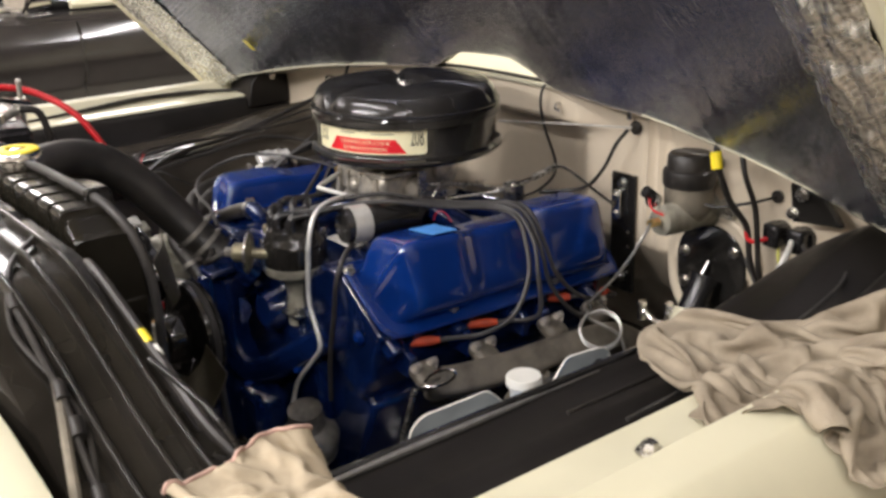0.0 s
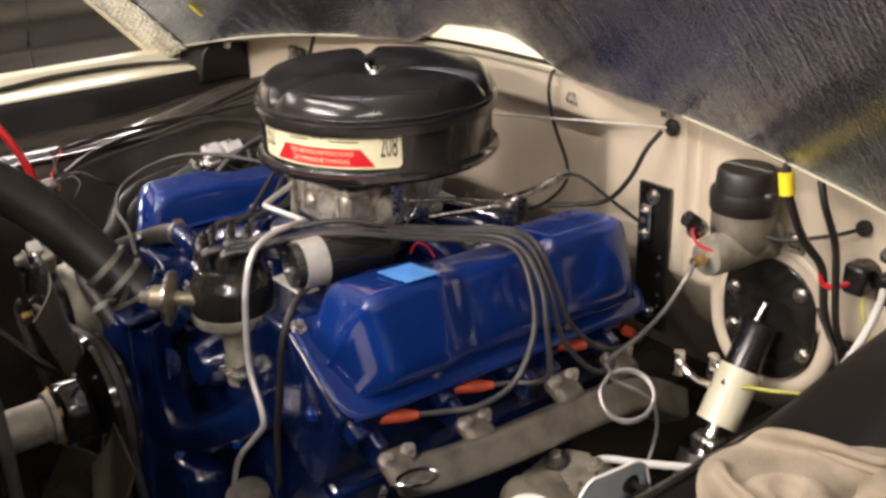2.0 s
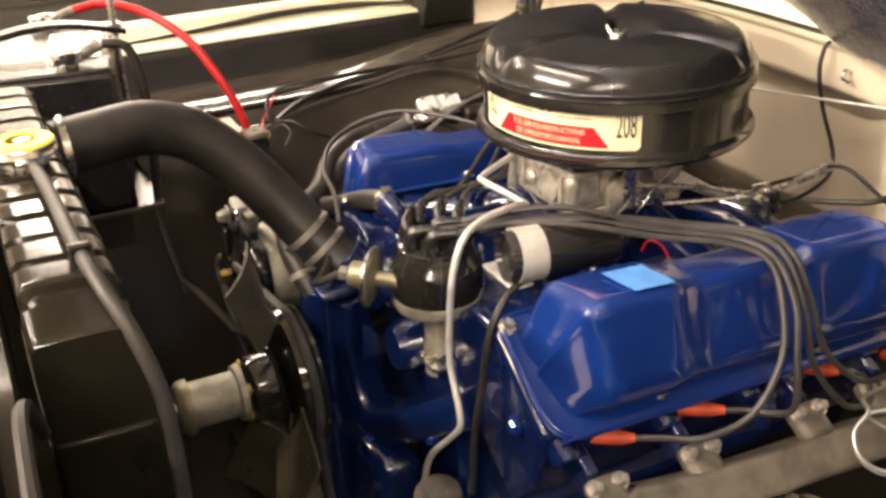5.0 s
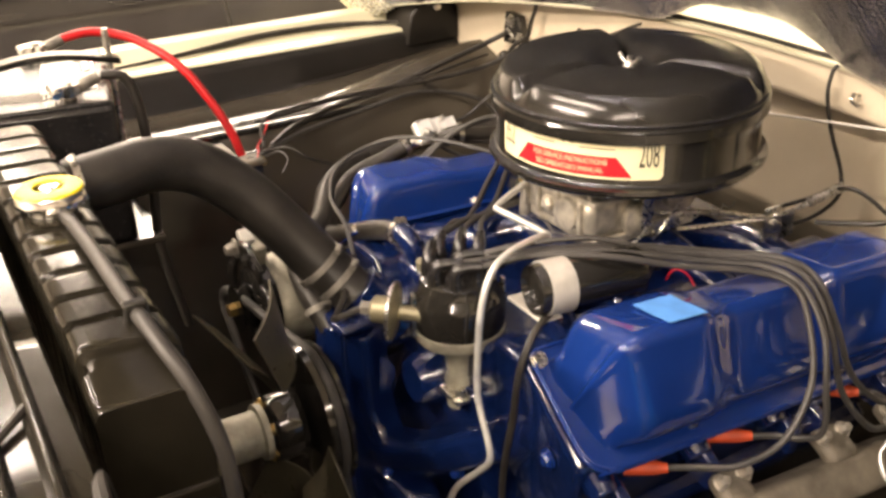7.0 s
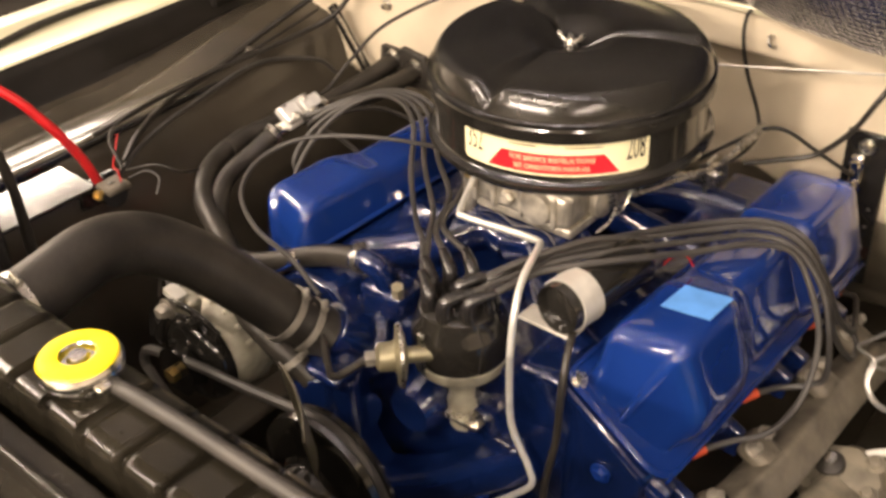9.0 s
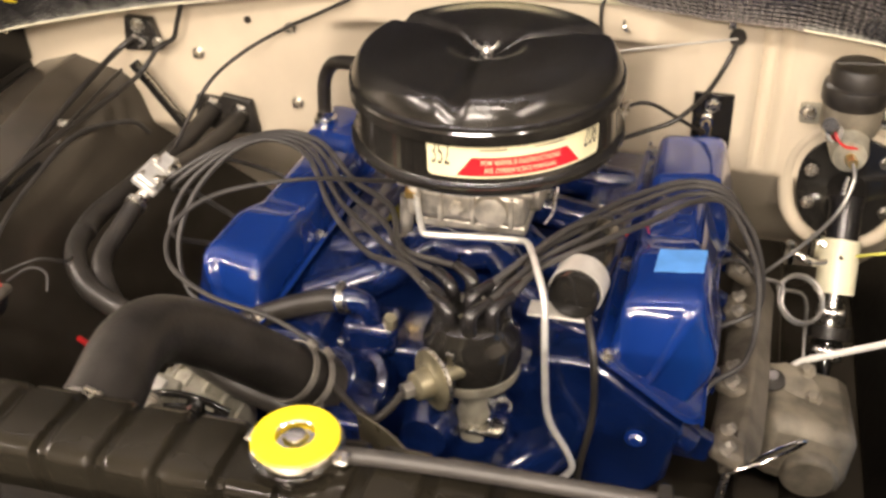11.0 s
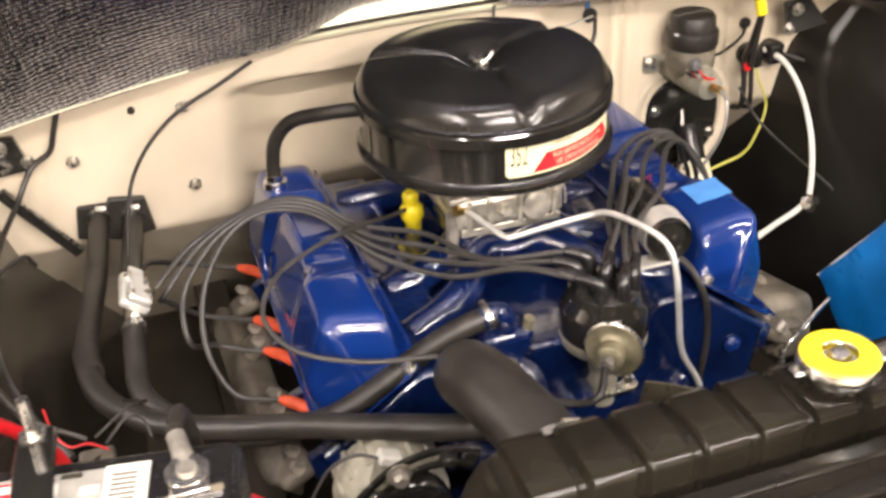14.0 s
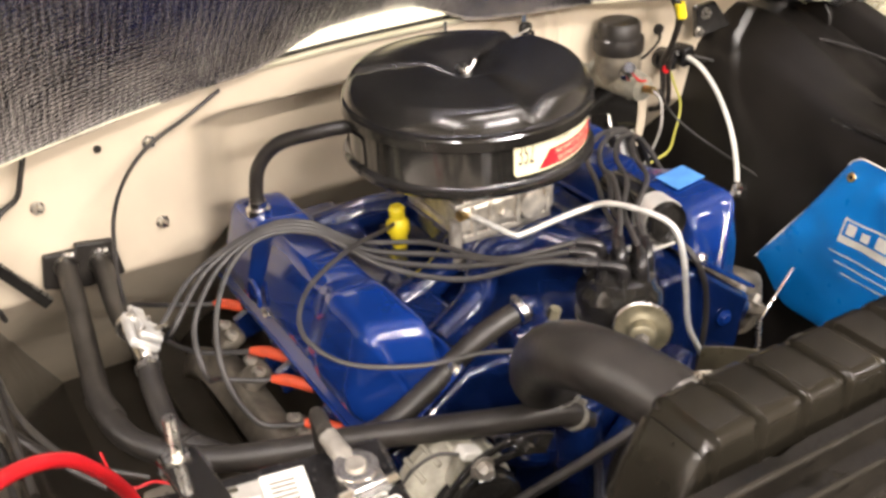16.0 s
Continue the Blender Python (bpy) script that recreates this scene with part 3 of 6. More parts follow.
def rocker_cover(s, dy):
    """A pressed cover: flat top, bulged walls, raked rounded ends and a bolted flange; s is 1 for the driver's bank."""
    def X(x):
        return CX + s * (x - CX)

    def Z(z, y):
        return z - 0.032 * (y - 1.03)

    yf, yr = 0.900 + dy, 1.448 + 0.5 * dy
    step = (0.326, 0.364) if s > 0 else (0.378, 0.412)
    far = 0.012 if s > 0 else 0.0
    full = rounded([(0.206, 0.896), (0.217, 0.962), (0.301 + far, 0.9695), (0.331 + 0.5 * far, 0.872), (0.329 + 0.4 * far, 0.842), (0.309, 0.826)], (0, 0.016, 0.018, 0.03, 0.014, 0), 7)
    length = [0.0]
    for p, q in zip(full, full[1:]):
        length.append(length[-1] + math.dist(p, q))

    def ring(y, k, e=0.0, waist=0.0, lift=0.0):
        out = []
        for i, (x, z) in enumerate(full):
            f = length[i] / length[-1]
            bx, bz = 0.206 + 0.103 * f, 0.896 - 0.070 * f
            high = smooth01(0.90, 0.965, z)
            pull = waist * smooth01(0.30, 0.50, f) * (1 - 0.5 * smooth01(0.72, 1.0, f))
            nick = math.exp(-((f - 0.44) / 0.030) ** 2) - 0.5 * math.exp(-((f - 0.38) / 0.03) ** 2) - 0.5 * math.exp(-((f - 0.50) / 0.03) ** 2)
            out.append((X(bx + (x - bx) * k - 0.017 * pull), y + e * (0.022 * f * f + 0.007 * nick * high), Z(bz + (z - bz) * k - 0.013 * waist * high + lift * high, y)))
        return out

    rings = [ring(yf + d, k, 1.0) for d, k in ((0.002, 0.01), (0.004, 0.08), (0.012, 0.30), (0.020, 0.52), (0.028, 0.725), (0.034, 0.85), (0.039, 0.918), (0.045, 0.962), (0.053, 0.988), (0.064, 1.0))]
    # the top dips where the leads cross, then steps up over the last two rockers
    for y in np.linspace(yf + 0.076, yr - 0.078, 84):
        d = y - yf
        w = smooth01(0.145, 0.215, d) * (1 - smooth01(*step, d))
        rings.append(ring(y, 1.0, 1 - smooth01(0.06, 0.13, d), w * (1.0 if s > 0 else 0.75), 0.004 * smooth01(*step, d)))
    rings += [ring(yr - d, k, lift=0.004) for d, k in ((0.066, 1.0), (0.055, 0.99), (0.046, 0.955), (0.039, 0.88), (0.028, 0.64), (0.010, 0.18), (0.002, 0.01))]
    cover = part("rocker_cover", loft(rings), BLUE, engine, "pressed steel rocker cover in glossy blue", sharp=60)
    n = Vector((s * 0.592, 0, 0.806))

    def on(t, y):
        return Vector((X(0.190 + 0.137 * t / 0.17), y, Z(0.910 - 0.101 * t / 0.17, y)))
    rim = rounded([(0, yf - 0.012), (0.17, yf - 0.012), (0.17, yr + 0.012), (0, yr + 0.012)], (0.022, 0.045, 0.04, 0.022), 9, True)
    part("flange", loft([[on(t, y) for t, y in rim], [on(t, y) + n * 0.004 for t, y in rim]]), BLUE, cover, bevel=0.0015)
    mid = (0.085, (yf + yr) / 2)
    edge = [on(t + (0.004 if t < mid[0] else -0.004), y + (0.004 if y < mid[1] else -0.004)) + n * 0.0045 for t, y in rim]
    part("flange_bead", pipe(edge + edge[:1], 0.0024, 8, 3), BLUE, cover, "rolled edge of the flange")
    for x, y in ((0.206, yf - 0.002), (0.307, yf + 0.145), (0.309, yf + 0.388), (0.200, yf + 0.20), (0.200, yr + 0.000)):
        z = Z(0.899 - 0.735 * (x - 0.206), y) + 0.004
        part("bolt", bolt((X(x), y, z), n, 0.008, 0.012), STEEL, cover, "bright zinc bolt")
    # embossed loops low on the outer wall, over the bolts
    for d, r in ((0.155, 0.020), (0.395, 0.026)):
        back = 0.017 * (d < 0.3)
        pts = [(X(0.3275 - back * 0.8 - 0.12 * max(0.0, r * math.sin(t))), yf + d + r * math.cos(t), Z(0.858 + r * math.sin(t), yf + d)) for t in np.linspace(-0.2, 3.34, 9)]
        part("embossing", pipe(pts, 0.004, 8, 3), BLUE, cover)
    return cover


cover_d = rocker_cover(1, 0.0)
cover_p = rocker_cover(-1, -0.028)


def engine_body():
    def log(pts, s):
        """A cast log of squared section with soft edges, swelling a little at each port."""
        line, rings = spline(pts, 8), []
        for i, p in enumerate(line):
            t = (line[min(i + 1, len(line) - 1)] - line[max(i - 1, 0)]).normalized()
            out = Vector((s * 0.86, 0, 0.50))
            out = (out - t * out.dot(t)).normalized()
            up = t.cross(out) * s
            w = 0.55 + 0.45 * smooth01(0, 5, i)
            sec = rounded([(-0.030, -0.026), (0.022, -0.026), (0.026, 0.024), (-0.030, 0.030)], (0.010,) * 4, 5, True)
            rings.append([p + (out * a + up * b) * w for a, b in sec])
        return loft(rings)

    for s, dy, tag in ((1, 0, ""), (-1, -0.028, "")):
        X = lambda x: CX + s * (x - CX)
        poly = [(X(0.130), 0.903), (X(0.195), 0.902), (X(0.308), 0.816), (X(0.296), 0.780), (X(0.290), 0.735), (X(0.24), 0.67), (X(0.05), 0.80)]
        head = part("cylinder_head", prism(poly, "y", 0.885 + dy, 1.43 + dy), BLUECASTSHADE, engine, "blue painted cast cylinder head", bevel=0.008)
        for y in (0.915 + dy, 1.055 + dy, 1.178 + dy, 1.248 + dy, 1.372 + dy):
            part("head_boss", rod((X(0.285), y, 0.800), (X(0.318), y, 0.777), 0.022, 0.018, 14), BLUECASTSHADE, head, bevel=0.003)
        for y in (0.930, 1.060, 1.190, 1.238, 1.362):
            part("casting_rib", prism([(X(0.285), 0.808), (X(0.345), 0.778), (X(0.338), 0.74), (X(0.28), 0.745)], "y", y + dy - 0.008, y + dy + 0.008), BLUECASTSHADE, head, bevel=0.003)
        # exhaust manifold
        man = part("exhaust_manifold", log([(X(0.355), 0.955 + dy, 0.740), (X(0.374), 0.975 + dy, 0.732), (X(0.382), 1.1 + dy, 0.722), (X(0.384), 1.25 + dy, 0.716), (X(0.388), 1.36 + dy, 0.706), (X(0.392), 1.45 + dy, 0.655)], s), IRON, engine, "bare grey cast iron exhaust manifold", sharp=60)
        for y in (0.94, 1.07, 1.235, 1.35):
            bm = box((X(0.362), y + dy, 0.752), (0.05, 0.046, 0.024), Matrix.Rotation(radians(s * 30), 3, "Y"))
            part("runner", bm, IRON, man, bevel=0.009)
            for d in (-0.017, 0.017):
                part("bolt", bolt((X(0.358), y + dy + d, 0.766), (s * 0.6, 0, 0.75), 0.008, 0.015), CAST, man, "dull hex bolt")
        part("bolt", bolt((X(0.25), 0.883 + dy, 0.80), (0, -1, 0), 0.010, 0.008), BLUE, head)
    part("block", prism([(CX - 0.27, 0.66), (CX - 0.06, 0.82), (CX + 0.06, 0.82), (CX + 0.27, 0.66), (CX + 0.17, 0.42), (CX - 0.17, 0.42)], "y", 0.90, 1.44), BLUECASTSHADE, engine, "blue painted engine block", bevel=0.01)
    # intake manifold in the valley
    man = part("intake_manifold", prism([(CX - 0.195, 0.893), (CX - 0.13, 0.880), (CX + 0.13, 0.880), (CX + 0.195, 0.893), (CX + 0.06, 0.79), (CX - 0.06, 0.79)], "y", 0.885, 1.42), BLUECASTSHADE, engine, "blue painted intake manifold", bevel=0.008)
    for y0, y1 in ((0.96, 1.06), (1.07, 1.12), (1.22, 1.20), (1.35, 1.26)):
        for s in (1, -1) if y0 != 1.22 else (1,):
            part("runner", pipe([(CX + s * 0.19, y0, 0.885), (CX + s * 0.11, (y0 * 2 + y1) / 3, 0.905), (CX + s * 0.05, y1, 0.925), (CX, y1, 0.92)], 0.026, 12, 5), BLUECASTSHADE, man)
    part("carburetor_pad", box((CX, 1.165, 0.925), (0.15, 0.20, 0.035)), BLUECASTSHADE, man, bevel=0.006)
    for s in (1, -1):
        for y in (0.93, 1.02, 1.30, 1.39):
            part("bolt", bolt((CX + s * 0.155, y, 0.890), (s * 0.3, 0, 1), 0.009, 0.012), BLUE, man)
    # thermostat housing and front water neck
    neck = part("thermostat_housing", lathe([(0, -0.03), (0.045, -0.03), (0.045, -0.006), (0.034, 0.0), (0.034, 0.05), (0, 0.05)], (-0.100, 0.850, 0.850), (-0.3, -0.65, 0.68), 24), BLUECASTSHADE, engine, bevel=0.002)
    part("water_outlet", box((-0.090, 0.908, 0.890), (0.075, 0.06, 0.050)), BLUECASTSHADE, engine, bevel=0.014)
    part("heater_barb", pipe([(-0.128, 0.885, 0.945), (-0.106, 0.888, 0.947), (-0.090, 0.894, 0.932), (-0.088, 0.902, 0.900)], 0.0155, 14, 5), BLUECASTSHADE, engine, "blue hose barb")
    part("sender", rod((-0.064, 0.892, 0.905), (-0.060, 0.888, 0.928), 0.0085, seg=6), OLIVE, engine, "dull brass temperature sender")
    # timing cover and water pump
    part("timing_cover", prism([(-0.14, 0.50), (-0.16, 0.66), (-0.10, 0.80), (0.09, 0.80), (0.13, 0.66), (0.11, 0.50)], "y", 0.872, 0.905), BLUECASTSHADE, engine, "blue painted timing cover", bevel=0.012)
    wp = part("water_pump", lathe([(0, 0.040), (0.030, 0.040), (0.038, 0.055), (0.045, 0.09), (0, 0.09)], (CX, 0.80, 0.778), (0, 1, 0), 28), BLUECASTSHADE, engine, "blue painted water pump")

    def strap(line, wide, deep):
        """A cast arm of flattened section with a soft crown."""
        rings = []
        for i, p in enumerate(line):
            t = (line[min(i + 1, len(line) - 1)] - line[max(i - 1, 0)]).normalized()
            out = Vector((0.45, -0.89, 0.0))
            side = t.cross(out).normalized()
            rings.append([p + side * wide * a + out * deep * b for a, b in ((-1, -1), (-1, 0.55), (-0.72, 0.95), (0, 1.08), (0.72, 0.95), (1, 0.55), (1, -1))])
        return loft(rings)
    part("pump_arm", strap(spline([(-0.104, 0.775, 0.850), (-0.101, 0.772, 0.78), (-0.097, 0.770, 0.72), (-0.092, 0.770, 0.63), (-0.084, 0.770, 0.50)], 5), 0.027, 0.024), BLUECASTSHADE, wp, bevel=0.004, sharp=28)
    part("pump_arm", strap(spline([(-0.083, 0.800, 0.840), (-0.083, 0.802, 0.76), (-0.074, 0.806, 0.70), (-0.040, 0.814, 0.664), (0.020, 0.832, 0.680), (0.085, 0.850, 0.722), (0.16, 0.880, 0.775)], 6), 0.026, 0.026), BLUECASTSHADE, wp, bevel=0.004, sharp=28)
    part("pump_arm", pipe([(CX - 0.05, 0.81, 0.77), (CX - 0.10, 0.82, 0.765), (CX - 0.145, 0.84, 0.77), (CX - 0.165, 0.89, 0.79)], 0.028, 12, 6), BLUECASTSHADE, wp)
    part("pump_cap", box((-0.088, 0.785, 0.858), (0.075, 0.055, 0.014)), BLUECASTSHADE, wp, bevel=0.005)
    part("pump_foot", box((-0.020, 0.815, 0.575), (0.15, 0.07, 0.13)), BLUECASTSHADE, wp, bevel=0.02)
    for x, z in ((-0.098, 0.75), (0.10, 0.70), (-0.02, 0.64), (0.035, 0.62)):
        part("bolt", bolt((x, 0.775 + 0.35 * (x + 0.1), z), (0.45, -0.89, 0), 0.008, 0.012), BLUE, wp)
    # masking tape on the driver's cover
    def tape(u, v):
        y = 0.9995 + 0.0535 * v + 0.005 * u
        x = 0.247 + 0.059 * u + 0.002 * v
        return (x, y, 0.9672 + 0.0035 * u - 0.032 * (y - 1.03) + 0.0014 + 0.0004 * math.sin(20 * v + 9 * u))
    whole("masking_tape", sheet(6, 8, tape, thick=0.0008), TAPE, "patch of light blue masking tape stuck on the rocker cover", "tape")


engine_body()


def fan():
    f = thing("cooling_fan", (CX, 0.62, 0.778), "black steel cooling fan on the water pump", "fan")
    z0 = 0.778
    part("pulley", lathe([(0, -0.02), (0.075, -0.02), (0.095, -0.016), (0.097, -0.008), (0.086, 0.0), (0.097, 0.008), (0.095, 0.014), (0, 0.014)], (CX, 0.700, z0), (0, 1, 0), 56), BLACK, f, "large black pulley")
    part("collar", lathe([(0, -0.022), (0.040, -0.022), (0.044, -0.016), (0.044, 0.010), (0.050, 0.016), (0, 0.018)], (CX, 0.655, z0), (0, 1, 0), 32), BLACK, f, "black hub collar")
    part("spacer", lathe([(0, -0.058), (0.030, -0.058), (0.030, 0.0), (0.037, 0.002), (0.037, 0.010), (0, 0.012)], (CX, 0.618, z0), (0, 1, 0), 32), PALECAST, f, "pale aluminium fan spacer")
    part("hub", lathe([(0, -0.010), (0.030, -0.010), (0.036, -0.002), (0.036, 0.008), (0, 0.008)], (CX, 0.552, z0), (0, 1, 0), 28), OLIVE, f, "brown bearing hub")
    part("shaft", rod((CX, 0.545, z0), (CX, 0.515, z0), 0.008), STEEL, f)
    for k in range(4):
        part("bolt", bolt((CX + 0.03 * math.cos(k * 1.57 + 0.5), 0.632, z0 + 0.035 * math.sin(k * 1.57 + 0.5)), (0, -1, 0), 0.006, 0.008), BRASS, f)
    for k in range(4):
        a = radians(78 + 90 * k)
        c, s = math.cos(a), math.sin(a)

        def blade(u, v):
            r, w = 0.085 + 0.115 * u, (v - 0.5) * (0.075 + 0.045 * u)
            return (CX + c * r - s * w * 0.8, 0.662 - 0.030 * u + w * 0.45 + 0.010 * math.sin(3 * v), z0 + s * r + c * w * 0.8)
        part("blade", sheet(8, 6, blade, thick=0.0025), FANPAINT, f, "olive black fan blade")
    belt = thing("fan_belt", (CX, 0.70, 0.6), "black rubber fan belt round the pulleys", "belt")
    pts = [(CX + 0.091 * math.cos(t), 0.700, z0 + 0.091 * math.sin(t)) for t in np.linspace(-0.5, 1.75, 8)]
    pts += [(-0.14, 0.700, 0.846), (-0.24, 0.699, 0.832), (-0.325, 0.698, 0.815), (-0.365, 0.698, 0.800), (-0.378, 0.698, 0.770), (-0.35, 0.698, 0.740), (-0.22, 0.70, 0.60), (-0.08, 0.70, 0.46), (0.05, 0.70, 0.45), (0.10, 0.70, 0.55), pts[0]]
    part("belt", pipe(pts, 0.0068, 8, 5), WIRE, belt)


fan()


def air_cleaner():
    c = Vector((-0.008, 1.187, 0))
    t = thing("air_cleaner", (c.x, c.y, 1.03), "round glossy black air cleaner on the carburetor", "air cleaner")
    R = 0.178
    part("pan", lathe([(0, 1.035), (0.06, 1.035), (0.10, 1.030), (0.165, 1.036), (0.184, 1.043), (0.189, 1.049), (0.188, 1.054), (0.180, 1.057), (R, 1.060), (R, 1.126), (0.176, 1.131), (0, 1.131)], c, seg=96), BLACK, t, "glossy black air cleaner drum")

    def lid(u, v):
        th, r = 2 * math.pi * u, 0.186 * v
        # raised lobes between three creases that meet at the wing nut
        d = min(abs((th - a + math.pi) % (2 * math.pi) - math.pi) for a in (radians(-90), radians(30), radians(150)))
        ridge = smooth01(0.0, 0.13, d)
        f = r / 0.186
        if f < 0.86:
            z = 1.152 + 0.0225 * smooth01(0.02, 0.36, f) * ridge + 0.010 * (1 - ridge) * smooth01(0.1, 0.5, f) - 0.005 * smooth01(0.6, 0.86, f)
        else:
            z0 = 1.152 + 0.0225 * ridge + 0.010 * (1 - ridge) - 0.005
            g = (f - 0.86) / 0.14
            z = z0 - (z0 - 1.128) * (g * g) if g < 0.93 else 1.1335 - 0.02 * (g - 0.93) / 0.07
        return (c.x + r * math.cos(th), c.y + r * math.sin(th), z)

    bm = sheet(180, 50, lid)
    bmesh.ops.remove_doubles(bm, verts=bm.verts, dist=1e-5)
    part("lid", bm, LIDBLACK, t, "glossy black lid pressed with three lobes", sharp=70)
    part("lid_bead", lathe([(0.179, 1.1255), (0.184, 1.1262), (0.1865, 1.1285), (0.185, 1.1315), (0.1825, 1.1325), (0.1848, 1.1342), (0.1855, 1.1365), (0.183, 1.139), (0.176, 1.140)], c, seg=96), BLACK, t, "double rolled rim of the lid")
    nut = part("wing_nut", lathe([(0, 0), (0.009, 0), (0.009, 0.006), (0.006, 0.012), (0, 0.012)], (c.x, c.y, 1.154), seg=14), STEEL, t, "bright wing nut")
    for s in (1, -1):
        part("wing", pipe([(c.x + s * 0.005, c.y, 1.160), (c.x + s * 0.013, c.y + s * 0.002, 1.167), (c.x + s * 0.018, c.y + s * 0.003, 1.173)], 0.003, 8, 4), STEEL, nut)
    part("stud", rod((c.x, c.y, 1.15), (c.x, c.y, 1.172), 0.0032, seg=8), STEEL, nut)

    # decal wrapped round the drum
    lo, hi, z0, z1 = radians(-101), radians(-24), 1.0665, 1.1245

    def wrap(x, y, lift):
        th = (lo + hi) / 2 + x / R
        return (c.x + (R + lift) * math.cos(th), c.y + (R + lift) * math.sin(th), (z0 + z1) / 2 + y)
    W, H = (hi - lo) * R, z1 - z0

    def plain(u, v):
        x, y = (u - 0.5) * W, (v - 0.5) * H
        k = 0.005
        if abs(x) > W / 2 - k:
            y *= 1 - 0.16 * ((abs(x) - W / 2 + k) / k) ** 2
        return wrap(x, y, 0.0006)
    decal = part("decal", sheet(60, 10, plain), LABEL, t, "cream, red and black instruction decal", sharp=180)

    def banner(u, v):
        half = 0.062 + 0.020 * (1 - v)
        return wrap((u - 0.5) * 2 * half, -H / 2 + 0.003 + 0.026 * v, 0.0010)
    part("red_banner", sheet(40, 4, banner), REDPRINT, decal, "red trapezoid", sharp=180)
    lettering("FOR SERVICE INSTRUCTIONS", 0.0098, decal, lambda x, y: wrap(x, y - H / 2 + 0.0215, 0.0014), LABEL, "lettering", "cream capitals", 0.80)
    lettering("SEE OPERATOR'S MANUAL", 0.0098, decal, lambda x, y: wrap(x, y - H / 2 + 0.0105, 0.0014), LABEL, "lettering", "cream capitals", 0.80)
    lettering("352", 0.047, decal, lambda x, y: wrap(x - W / 2 + 0.018, y + 0.002, 0.0012), INK, "lettering", "tall black figures", 0.36)
    lettering("208", 0.047, decal, lambda x, y: wrap(x + W / 2 - 0.018, y + 0.002, 0.0012), INK, "lettering", "tall black figures", 0.36)
    for x, w in ((-0.035, 0.034), (0.038, 0.044)):
        part("print_bar", sheet(10, 1, lambda u, v: wrap(x + (u - 0.5) * w, 0.010 + 0.0018 * (v - 0.5), 0.0012)), OLIVE, decal, "thin line of small print", sharp=180)
    for s in (1, -1):
        part("emblem_wing", sheet(6, 1, lambda u, v: wrap(s * (0.003 + 0.014 * u), 0.014 + 0.004 * u - (v - 0.5) * 0.002, 0.0012)), INK, decal, sharp=180)


air_cleaner()


def carburetor():
    t = thing("carburetor", (-0.008, 1.165, 0.94), "pale gold zinc two-barrel carburetor under the air cleaner", "carburetor")
    part("base", box((-0.008, 1.165, 0.950), (0.155, 0.17, 0.014)), ZINC, t, bevel=0.003)
    body = part("body", box((-0.008, 1.165, 0.985), (0.15, 0.15, 0.055)), ZINC, t, bevel=0.007)
    part("float_bowl", box((-0.012, 1.095, 0.985), (0.165, 0.05, 0.05)), ZINC, body, bevel=0.010)
    part("bowl_cover", box((-0.012, 1.10, 1.013), (0.185, 0.065, 0.008)), ZINC, body, bevel=0.002)
    part("horn", lathe([(0.062, 1.01), (0.066, 1.02), (0.062, 1.036), (0, 1.036)], (-0.008, 1.18, 0), seg=32), ZINC, body)
    part("power_valve", lathe([(0, 0), (0.024, 0), (0.022, 0.008), (0.012, 0.012), (0, 0.012)], (0.025, 1.070, 0.985), (0, -1, 0), 20), ZINC, body)
    part("accelerator_pump", lathe([(0, 0), (0.028, 0), (0.026, 0.010), (0.010, 0.016), (0, 0.016)], (0.068, 1.15, 0.975), (1, 0, 0), 20), ZINC, body)
    part("choke_housing", lathe([(0, 0), (0.026, 0), (0.026, 0.016), (0, 0.020)], (0.067, 1.215, 1.0), (1, 0, 0), 20), ZINC, body)
    part("dashpot", rod((-0.095, 1.085, 0.985), (-0.100, 1.080, 0.925), 0.011, 0.009), CAST, body)
    part("dashpot_foot", rod((-0.100, 1.080, 0.927), (-0.100, 1.080, 0.912), 0.013), CAST, body)
    part("inlet_nut", rod((-0.095, 1.075, 0.995), (-0.065, 1.08, 0.995), 0.009, seg=6), BRASS, body)
    for x, y in ((-0.085, 1.075), (0.062, 1.075), (-0.07, 1.13), (0.055, 1.13), (-0.015, 1.072)):
        part("screw", bolt((x, y, 1.017), (0, 0, 1), 0.0045, 0.005), STEEL, body)
    for x in (-0.075, -0.045, 0.0, 0.052):
        part("bowl_web", box((x, 1.0675, 0.984), (0.007, 0.008, 0.044)), ZINC, body, bevel=0.002)
    part("bowl_plug", lathe([(0, 0), (0.011, 0), (0.011, 0.006), (0.007, 0.010), (0, 0.010)], (-0.022, 1.070, 0.984), (0, -1, 0), 6), ZINC, body)
    part("vent_tube", rod((-0.03, 1.115, 1.012), (-0.03, 1.118, 1.034), 0.006), ZINC, body)
    part("choke_rod", pipe([(0.093, 1.215, 1.005), (0.096, 1.19, 0.985), (0.094, 1.17, 0.960), (0.085, 1.165, 0.945)], 0.0018, 6, 5), STEEL, body)
    part("pump_link", pipe([(0.096, 1.15, 0.978), (0.098, 1.13, 0.960), (0.090, 1.11, 0.948)], 0.002, 6, 5), STEEL, body)
    part("return_spring", pipe([(0.09 + 0.004 * math.cos(k * 1.3), 1.19 + 0.0045 * k, 0.966 + 0.004 * math.sin(k * 1.3)) for k in range(26)], 0.0009, 5, 2), STEEL, body)
    part("lever", box((0.085, 1.185, 0.962), (0.004, 0.05, 0.018)), STEEL, body, bevel=0.001)
    part("lever", box((0.088, 1.15, 0.99), (0.004, 0.02, 0.05)), STEEL, body, bevel=0.001)
